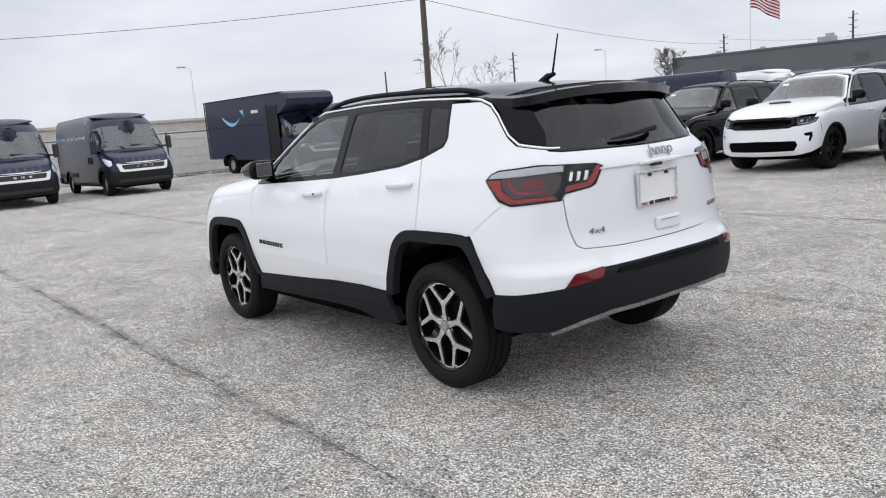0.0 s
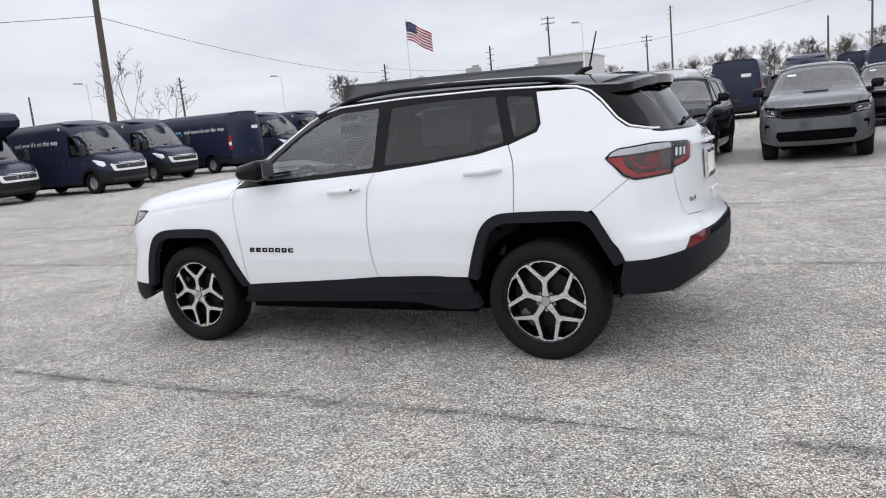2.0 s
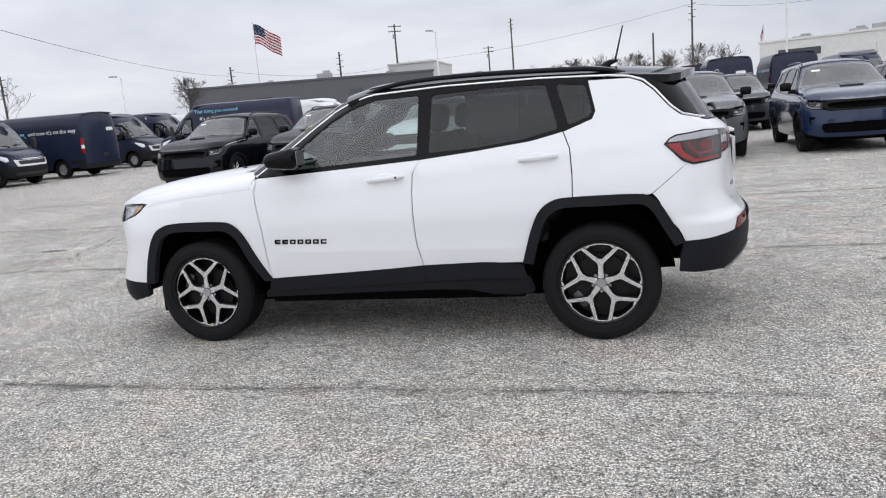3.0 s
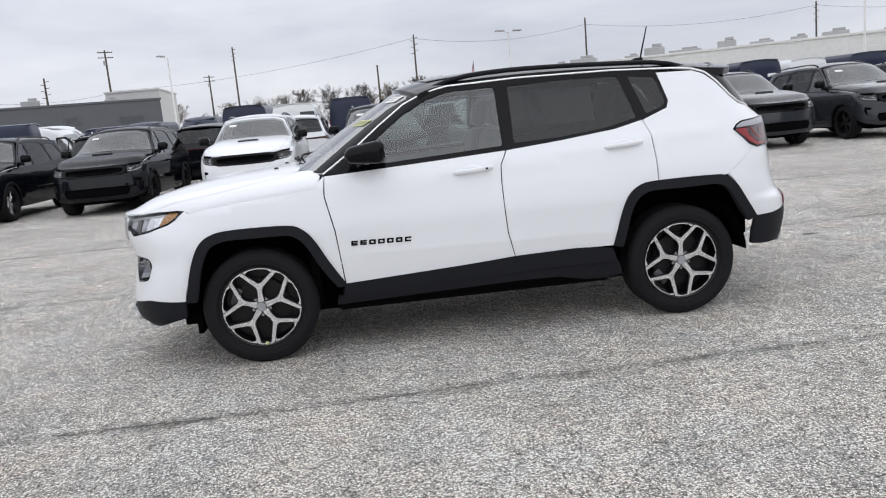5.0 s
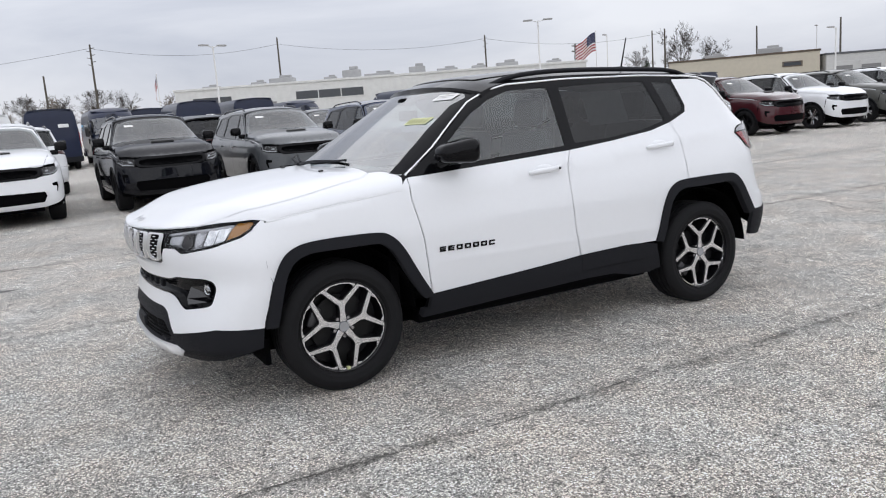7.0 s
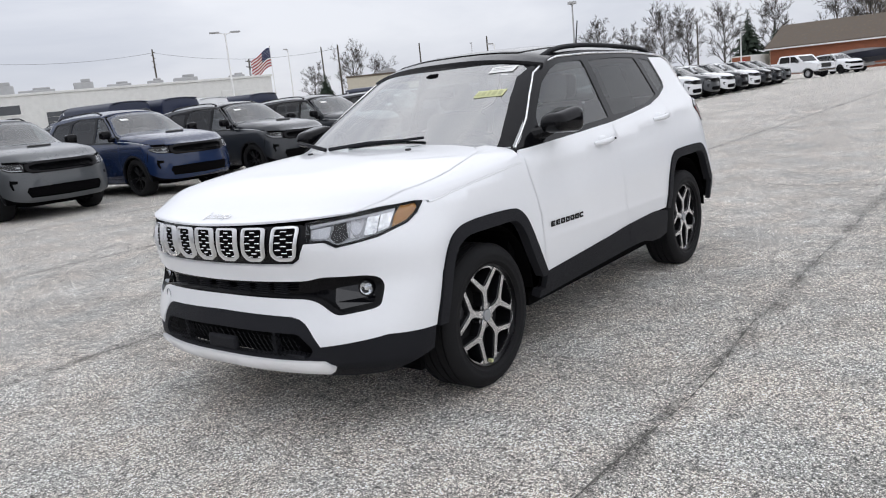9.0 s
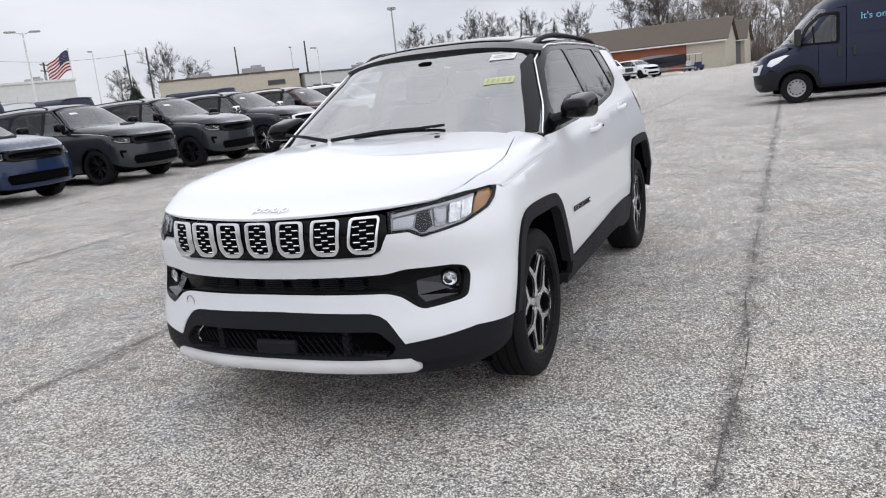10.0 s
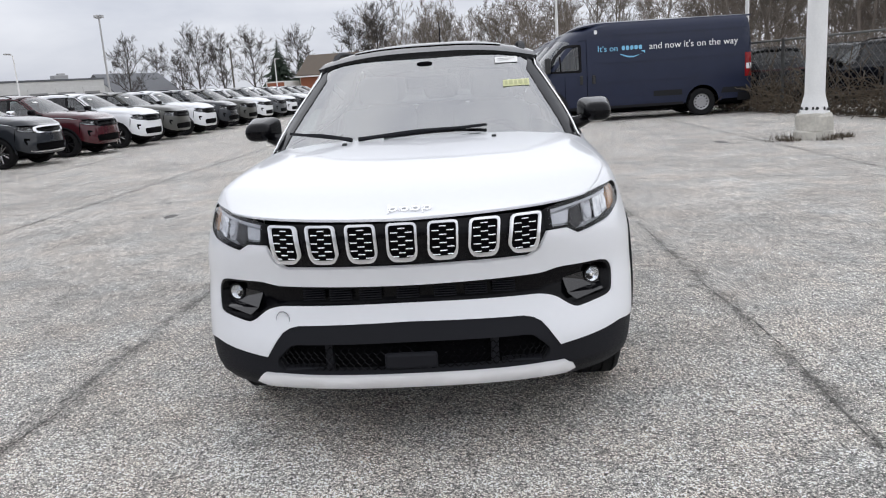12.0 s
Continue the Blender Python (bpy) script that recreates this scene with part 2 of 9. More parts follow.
def panel(name, fn, poly, mat, parent, label="", step=0.05, scale=(1, 1), off=0.0, depth=0.012, holes=(), mirror=False, ref=(0, 0, 0.7), lines=()):
    """A curved sheet: the outline poly in the coordinates of the surface fn, with holes, raised by off, its rims turned in by depth."""
    sc = np.array(scale, float)
    loops = [dense(np.asarray(q, float) * sc, step) for q in (poly, *holes)]
    ring_pts = [p for l in loops for p in l]
    b = np.array(ring_pts)
    lo, hi = b.min(0), b.max(0)
    gx, gy = np.meshgrid(np.arange(lo[0], hi[0], step), np.arange(lo[1], hi[1], step * 0.87))
    gx[1::2] += step / 2
    g = np.stack([gx.ravel(), gy.ravel()], 1)
    ok = inside(loops[0], g) if len(g) else np.zeros(0, bool)
    for l in loops[1:]:
        ok &= ~inside(l, g)
    g = g[ok]
    if len(g):
        near = np.min(np.hypot(g[:, None, 0] - b[None, :, 0], g[:, None, 1] - b[None, :, 1]), 1)
        g = g[near > step * 0.55]
    for l in lines:
        q = np.array(dense(np.asarray(l, float) * sc, step * 0.5))
        q = q[inside(loops[0], q)]
        if len(q):
            q = q[np.min(np.hypot(q[:, None, 0] - b[None, :, 0], q[:, None, 1] - b[None, :, 1]), 1) > 0.012]
        if len(q) and len(g):
            g = g[np.min(np.hypot(g[:, None, 0] - q[None, :, 0], g[:, None, 1] - q[None, :, 1]), 1) > step * 0.35]
        g = np.concatenate([g, q]) if len(q) else g
    edges, at = [], 0
    for l in loops:
        edges += [(at + k, at + (k + 1) % len(l)) for k in range(len(l))]
        at += len(l)
    flat = [Vector(p) for p in ring_pts] + [Vector(p) for p in g]
    v2, _, tri, *_ = delaunay_2d_cdt(flat, edges, [], 1, 1e-6)
    v2 = np.array([tuple(v) for v in v2])
    tri = [t for t in tri]
    if holes:
        cen = np.array([v2[list(t)].mean(0) for t in tri])
        keep = np.ones(len(tri), bool)
        for l in loops[1:]:
            keep &= ~inside(l, cen)
        tri = [t for t, k in zip(tri, keep) if k]
    u, v = v2[:, 0] / sc[0], v2[:, 1] / sc[1]
    p = fn(u, v)
    e = 2e-3
    du = fn(u + e, v) - fn(u - e, v)
    dv = fn(u, v + e) - fn(u, v - e)
    nrm = np.cross(du, dv)
    ln = np.linalg.norm(nrm, axis=1, keepdims=True)
    nrm = nrm / np.maximum(ln, 1e-9)
    nrm *= np.where(((p - np.array(ref)) * nrm).sum(1, keepdims=True) < 0, -1, 1)
    p = p + nrm * off
    count = {}
    for t in tri:
        for i in range(len(t)):
            k = (t[i], t[(i + 1) % len(t)])
            count[k] = 1
    rim = [k for k in count if (k[1], k[0]) not in count]
    flip = False
    if tri:
        t = max(tri, key=lambda q: abs((v2[q[1]][0] - v2[q[0]][0]) * (v2[q[2]][1] - v2[q[0]][1]) - (v2[q[1]][1] - v2[q[0]][1]) * (v2[q[2]][0] - v2[q[0]][0])))
        flip = np.dot(np.cross(p[t[1]] - p[t[0]], p[t[2]] - p[t[0]]), nrm[t[0]]) < 0
    faces = [tuple(t[::-1]) if flip else tuple(t) for t in tri]
    verts, norms = list(p), list(nrm)
    if depth:
        idx = {}
        for k in rim:
            for i in k:
                if i not in idx:
                    idx[i] = len(verts)
                    verts.append(p[i])
                    norms.append(nrm[i])
                    verts.append(p[i] - nrm[i] * depth)
                    norms.append(nrm[i])
        for a, c in rim:
            q = (idx[c], idx[a], idx[a] + 1, idx[c] + 1)
            faces.append(q[::-1] if flip else q)
    made = [link(name, verts, faces, mat, parent, label, norms)]
    if mirror:
        mv = [(x, -y, z) for x, y, z in verts]
        mn = [(x, -y, z) for x, y, z in norms]
        made.append(link(name, mv, [f[::-1] for f in faces], mat, parent, label, mn))
    return made


def letters(text, size, m, mat, parent=None, name="lettering", deep=0.003, label=""):
    """Raised words in the built-in font, standing in x and up in y of m, about their middle."""
    cu = bpy.data.curves.new(name, "FONT")
    cu.body, cu.size, cu.extrude, cu.align_x, cu.align_y = text, size, deep, "CENTER", "CENTER"
    cu.resolution_u = 3
    tmp = bpy.data.objects.new(name, cu)
    me = bpy.data.meshes.new_from_object(tmp)
    bpy.data.objects.remove(tmp)
    me.transform(m)
    me.materials.clear()
    me.materials.append(mat)
    ob = new(name, me)
    if parent is not None:
        ob.parent = parent
    if label:
        tagged(ob, label=label)
    return ob


def curve(*keys):
    """A smooth curve through (x, value) keys, flat beyond the ends."""
    xs = np.array([k[0] for k in keys], float)
    ys = np.array([k[1] for k in keys], float)
    d = np.diff(ys) / np.diff(xs)
    m = np.zeros(len(xs))
    for i in range(1, len(xs) - 1):
        if d[i - 1] * d[i] > 0:
            m[i] = 2 * d[i - 1] * d[i] / (d[i - 1] + d[i])
    m[0], m[-1] = d[0], d[-1]

    def value(x):
        x = np.clip(np.asarray(x, float), xs[0], xs[-1])
        i = np.clip(np.searchsorted(xs, x) - 1, 0, len(xs) - 2)
        h = xs[i + 1] - xs[i]
        t = (x - xs[i]) / h
        return ((2 * t - 3) * t * t + 1) * ys[i] + ((t - 2) * t + 1) * t * h * m[i] + (3 - 2 * t) * t * t * ys[i + 1] + (t - 1) * t * t * h * m[i + 1]
    return value


class Shell:
    """The skin of a vehicle, x ahead, y to its left. ring(s, z): round the body from the nose (0) by the side (1 to 2) to the tail (3), right side negative.
    deck(u, t): the bonnet from the cowl (0) to the nose (1). roof(u, t): from the windscreen (0) to the tail (1)."""

    def __init__(self, nose, tail, wide, front, rear, crown, edge, bonnet, cowl, shoulder, roof_top, roof_edge, roof_ends, pinch=0.0, crease=None):
        self.nose, self.tail, self.wide, self.front, self.rear = nose, tail, wide, front, rear
        self.crown, self.edge, self.bonnet, self.cowl, self.shoulder = crown, edge, bonnet, cowl, shoulder
        self.roof_top, self.roof_edge, self.roof_ends, self.pinch, self.crease = roof_top, roof_edge, roof_ends, pinch, crease

    def half(self, x, z):
        y = self.wide(z) * (1 - self.pinch * np.abs(x / 2.0) ** 2.5)
        return y if self.crease is None else y + self.crease(x, z)

    def ring(self, s, z):
        s, z = np.asarray(s, float), np.asarray(z, float)
        a = np.abs(s)
        xf, xr = self.nose(z), self.tail(z)
        df, nf, dr, nr = self.front[0](z), self.front[1], self.rear[0](z), self.rear[1]
        th = np.radians(90) * np.clip(a, 0, 1)
        ph = np.radians(90) * np.clip(3 - a, 0, 1)
        x = np.where(a < 1, xf - df * (1 - np.abs(np.cos(th)) ** (2 / nf)),
                     np.where(a > 2, xr + dr * (1 - np.abs(np.cos(ph)) ** (2 / nr)), (xf - df) + (a - 1) * ((xr + dr) - (xf - df))))
        k = np.where(a < 1, np.sin(th) ** (2 / nf), np.where(a > 2, np.sin(ph) ** (2 / nr), 1.0))
        y = self.half(x, z) * k * np.sign(s + 1e-12)
        return np.stack([x, y, z + 0 * x], -1)

    def deck(self, u, t):
        u, t = np.asarray(u, float), np.asarray(t, float)
        a = np.clip(np.abs(t), 0, 1)
        nf, zn = self.front[1], self.bonnet
        xe = self.nose(zn) + 0.024 - self.front[0](zn) * (1 - (1 - np.minimum(a * 0.97, 1) ** nf) ** (1 / nf))
        x = self.cowl + u * (xe - self.cowl)
        ze = self.edge(x)
        z = ze + (self.crown(x) - ze) * np.sqrt(np.clip(1 - a ** self.shoulder, 0, 1))
        drop = np.clip((u - 0.80) / 0.20, 0, 1) ** 2
        z = z + (self.bonnet - 0.012 + 0.022 * a - z) * drop
        k = np.clip(1 - (self.nose(ze) - x) / self.front[0](ze), 0, 0.9995)
        y = t * self.half(x, ze) * ((1 - k ** nf) ** (1 / nf)) ** (a ** 8)
        return np.stack([x, y, z], -1)

    def roof(self, u, t):
        u, t = np.asarray(u, float), np.asarray(t, float)
        a = np.clip(np.abs(t), 0, 1)
        (x0, b0), (x1, b1) = self.roof_ends
        x = (x0 - b0 * a ** 2) + u * ((x1 + b1 * a ** 2) - (x0 - b0 * a ** 2))
        ze = self.roof_edge(x)
        z = ze + (self.roof_top(x) - ze) * (1 - a ** 2.6)
        y = t * self.half(x, ze)
        return np.stack([x, y, z], -1)

    def flank(self, x, z):
        """The left side by x and z, round both corners."""
        x, z = np.asarray(x, float), np.asarray(z, float)
        a = np.clip(1 - (self.nose(z) - x) / self.front[0](z), 0, 1)
        b = np.clip(1 - (x - self.tail(z)) / self.rear[0](z), 0, 1)
        k = (1 - a ** self.front[1]) ** (1 / self.front[1]) * (1 - b ** self.rear[1]) ** (1 / self.rear[1])
        return np.stack([x + 0 * z, self.half(x, z) * k, z + 0 * x], -1)

    def back(self, q, z):
        """The tail: 0 is its middle, 1 the left corner."""
        q = np.asarray(q, float)
        return self.ring(np.where(q >= 0, 3 - q, -3 - q), z)

    def ring_at(self, x, z):
        """How far round the nose, from 0 to 1, the side's point x lies."""
        a = 1 - (float(self.nose(z)) - x) / float(self.front[0](z))
        return math.degrees(math.acos(min(1.0, max(0.0, a)) ** (self.front[1] / 2))) / 90

    def back_at(self, x, z):
        xr, dr = float(self.tail(z)), float(self.rear[0](z))
        if x > xr + dr:
            lo = float(self.nose(z)) - float(self.front[0](z))
            return 1 + (x - xr - dr) / (lo - xr - dr)
        return math.degrees(math.acos(min(1.0, max(0.0, 1 - (x - xr) / dr)) ** (self.rear[1] / 2))) / 90

    def nose_at(self, y, z):
        """How far round the nose, from 0 to 1, the point y off the middle lies."""
        q = min(1.0, abs(y) / float(self.wide(z)))
        return math.copysign(math.degrees(math.asin(q ** (self.front[1] / 2))) / 90, y)


def shoulder_line(x):
    return 1.067 - 0.066 * x


def shoulder_crease(x, z):
    """The low ridge that runs along both doors to the tail lamp, and a shallow hollow under it."""
    x, z = np.asarray(x, float), np.asarray(z, float)
    d = z - shoulder_line(x)
    fade = np.clip((0.86 - x) / 0.25, 0, 1) * np.clip((x + 1.78) / 0.25, 0, 1)
    low = z - (0.60 + 0.02 * x)
    return fade * (0.0100 * np.exp(-np.abs(d) / 0.05) - 0.004 * np.exp(-(d + 0.10) ** 2 / 0.004)) + 0.004 * fade * np.exp(-np.abs(low) / 0.05)


COMPASS = Shell(
    nose=curve((0.22, 2.10), (0.28, 2.17), (0.335, 2.215), (0.42, 2.215), (0.56, 2.185), (0.66, 2.17), (0.75, 2.19), (0.85, 2.22), (0.93, 2.21), (0.965, 2.18), (1.02, 1.75), (1.06, 1.35), (1.10, 1.16), (1.16, 1.06), (1.35, 0.75), (1.50, 0.49), (1.62, 0.27)),
    tail=curve((0.25, -2.02), (0.32, -2.10), (0.42, -2.18), (0.58, -2.21), (0.68, -2.20), (0.72, -2.165), (0.85, -2.13), (1.02, -2.12), (1.15, -2.11), (1.20, -2.09), (1.24, -2.04), (1.45, -1.90), (1.62, -1.78)),
    wide=curve((0.22, 0.84), (0.32, 0.875), (0.45, 0.895), (0.62, 0.905), (0.75, 0.905), (0.92, 0.885), (1.02, 0.862), (1.10, 0.835), (1.30, 0.75), (1.45, 0.685), (1.56, 0.63), (1.62, 0.59)),
    front=(curve((0.3, 0.45), (0.56, 0.50), (0.75, 0.58), (0.86, 0.68), (0.95, 0.74), (1.02, 0.70), (1.10, 0.45), (1.5, 0.36)), 2.3),
    rear=(curve((0.6, 0.48), (1.1, 0.48), (1.25, 0.42), (1.5, 0.34)), 2.5),
    crown=curve((0.95, 1.155), (1.3, 1.135), (1.7, 1.095), (2.0, 1.03), (2.2, 0.96)),
    edge=curve((0.95, 1.03), (1.5, 0.98), (1.8, 0.94), (2.15, 0.92)),
    bonnet=0.955, cowl=0.98, shoulder=4.0,
    roof_top=curve((-1.95, 1.55), (-1.2, 1.63), (-0.5, 1.66), (0.1, 1.635), (0.40, 1.575)),
    roof_edge=curve((-1.9, 1.49), (-1.2, 1.565), (-0.4, 1.59), (0.1, 1.56), (0.3, 1.50), (0.45, 1.44)),
    roof_ends=((0.37, 0.13), (-1.90, 0.12)), crease=shoulder_crease)

# ---- wheels ----
def wheel(parent, name, at, side, radius, wide, rim_r, style, light=SILVER, dark=RIM_BLACK):
    """A wheel whose hub stands at at; side 1 faces left. Styles: split (five spokes that fork), many (ten thin), dish (steel with holes)."""
    w = new(name)
    w.parent = parent
    w.matrix_world = (parent.matrix_world @ pose(*at)) if side > 0 else (parent.matrix_world @ pose(*at, 0, 0, 180))
    h = wide / 2
    bm = bmesh.new()
    tread = [(rim_r, -h * 0.8), (rim_r + 0.02, -h * 0.98), (radius - 0.05, -h), (radius - 0.018, -h * 0.9), (radius - 0.004, -h * 0.76)]
    for k in (-0.42, -0.14, 0.14, 0.42) if style == "split" else ():
        tread += [(radius, h * (k - 0.11) * 1.5), (radius, h * (k - 0.035) * 1.5), (radius - 0.008, h * (k - 0.025) * 1.5), (radius - 0.008, h * (k + 0.025) * 1.5), (radius, h * (k + 0.035) * 1.5)]
    tread += [(radius - 0.004, h * 0.76), (radius - 0.018, h * 0.9), (radius - 0.05, h), (rim_r + 0.045, h * 1.005), (rim_r + 0.04, h * 0.985), (rim_r + 0.02, h * 0.98), (rim_r, h * 0.8)]
    lathe(bm, tread, 72 if style == "split" else 30)
    t_ob = part("tyre", bm, RUBBER, w, smooth=True, angle=0.7)
    if style == "split":
        bm = bmesh.new()
        for k in range(72):
            a = 2 * math.pi * k / 72
            m = Matrix.Rotation(a, 4, "Y") @ Matrix.Translation((radius - 0.0215, h * 0.80, 0))
            box(bm, (-0.006, -0.022, -0.005), (0.005, 0.006, 0.005), 0, m)
            box(bm, (-0.006, -2 * h * 0.8 - 0.006, -0.005), (0.005, -2 * h * 0.8 + 0.022, 0.005), 0, m)
        tagged(part("tread_block", bm, RUBBER, t_ob), kind="stuff")
    bm = bmesh.new()
    lathe(bm, [(rim_r + 0.004, h * 0.84), (rim_r - 0.004, h * 0.86), (rim_r - 0.006, h * 0.66), (rim_r - 0.02, h * 0.1), (rim_r - 0.03, -h * 0.8), (rim_r, -h * 0.84)], 64 if style == "split" else 28)
    lathe(bm, [(rim_r - 0.025, -h * 0.1), (0.02, -h * 0.12)], 40)
    part("rim_barrel", bm, dark, w, smooth=True)
    if style == "split":
        bm = bmesh.new()
        lathe(bm, [(rim_r * 0.68, h * 0.08), (rim_r * 0.68, h * 0.2), (0.06, h * 0.2), (0.06, h * 0.3), (0.02, h * 0.3)], 32)
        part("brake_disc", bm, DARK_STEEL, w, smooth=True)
    up = Matrix.Rotation(radians(-90), 4, "X")
    face = h * (0.72 if style == "split" else 0.52)
    if style == "split":
        r2 = rim_r - 0.0068

        def polar(r, a):
            return (r * math.cos(radians(a)), r * math.sin(radians(a)))
        half = [(0.028, 0.0185), (0.046, 0.0180), (0.064, 0.0136), (0.088, 0.0126), (0.104, 0.0136), (0.119, 0.0175), polar(r2 - 0.0085, 27.9), polar(r2 - 0.0058, 35.95), polar(r2, 35.95), polar(r2, 31), polar(r2, 23.8), polar(r2 - 0.004, 24.0), (0.149, 0.0165), (0.142, 0.0100)]
        outline = half + [(x, -y) for x, y in reversed(half)]
        for mat, nm, out_by, low, high, bev in ((dark, "spoke_side", 0.0035, 0.0, face - 0.010, 0), (light, "spoke_face", 0.0, face - 0.010, face, 0.0016)):
            q2 = []
            for i in range(len(outline)):
                p, q, r = (Vector(outline[(i + k) % len(outline)]) for k in (-1, 0, 1))
                e = (q - p).normalized() + (r - q).normalized()
                q2.append(tuple(q + Vector((-e.y, e.x)).normalized() * out_by))
            for k in range(5):
                bm = bmesh.new()
                prism(bm, q2, high - low, up @ Matrix.Rotation(2 * math.pi * k / 5 - math.pi / 2, 4, "Z") @ Matrix.Translation((0, 0, low)), bev)
                part(nm, bm, mat, w)
        pad = [polar(r2 - 0.0022, a) for a in (-22.2, -16, -8, 0, 8, 16, 22.2)] + [polar(r2 - 0.021, 21.2), polar(r2 - 0.0062, 14.0), polar(r2 - 0.0062, 0), polar(r2 - 0.0062, -14.0), polar(r2 - 0.021, -21.2)]
        for k in range(5):
            bm = bmesh.new()
            prism(bm, pad, 0.010, up @ Matrix.Rotation(2 * math.pi * k / 5 - math.pi / 2, 4, "Z") @ Matrix.Translation((0, 0, face - 0.012)), 0.0012)
            part("rim_segment", bm, light, w)
        bm = bmesh.new()
        ca = radians(205 if at[0] > 0 else 140)
        box(bm, (-0.026, h * 0.12, -0.055), (0.026, h * 0.44, 0.055), 0.012, Matrix.Rotation(-ca, 4, "Y") @ Matrix.Translation((-rim_r * 0.66, 0, 0)))
        part("brake_caliper", bm, CALIPER, w, smooth=True)
        bm = bmesh.new()
        lathe(bm, [(rim_r + 0.005, h * 0.80), (rim_r + 0.003, h * 0.868), (rim_r - 0.0005, h * 0.870), (rim_r - 0.002, h * 0.80)], 72)
        part("rim_lip", bm, dark, w, smooth=True)
    elif style == "many":
        bm = bmesh.new()
        for k in range(5):
            for off_a in (-11, 11):
                turn = Matrix.Rotation(2 * math.pi * k / 5 + radians(off_a) + math.pi / 2, 4, "Z")
                prism(bm, [(0.04, -0.02), (rim_r, -0.014), (rim_r, 0.014), (0.04, 0.02)], face - 0.01, up @ turn @ Matrix.Translation((0, 0, 0.01)), 0.006)
        part("spoke_face", bm, light, w)
    else:
        bm = bmesh.new()
        lathe(bm, [(rim_r - 0.004, h * 0.55), (rim_r * 0.82, h * 0.35), (rim_r * 0.62, h * 0.45), (rim_r * 0.4, h * 0.40), (rim_r * 0.36, h * 0.62), (0.005, h * 0.66)], 40)
        part("steel_disc", bm, light, w, smooth=True)
        # the disc is uncut: near-black plugs paint the shade of its holes
        bm = bmesh.new()
        for k in range(12):
            a = 2 * math.pi * k / 12
            c = (rim_r * 0.72 * math.cos(a), h * 0.37, rim_r * 0.72 * math.sin(a))
            rod(bm, c, (c[0], h * 0.44, c[2]), rim_r * 0.085, n=10)
        part("rim_hole", bm, DARK, w)
    bm = bmesh.new()
    rod(bm, (0, h * 0.2, 0), (0, face + 0.006, 0), 0.030, 0.027, 24)
    cap = part("hub_cap", bm, SATIN if style == "dish" else (LAMP_GREY if style == "split" else light), w, smooth=True)
    for k in range(5 if style == "split" else 0):
        a = 2 * math.pi * (k + 0.5) / 5 + math.pi / 2
        c = (0.053 * math.cos(a), 0.053 * math.sin(a))
        bm = bmesh.new()
        rod(bm, (c[0], h * 0.25, c[1]), (c[0], face - 0.006, c[1]), 0.010, n=6)
        part("wheel_nut", bm, DIM_CHROME, w)
    return w


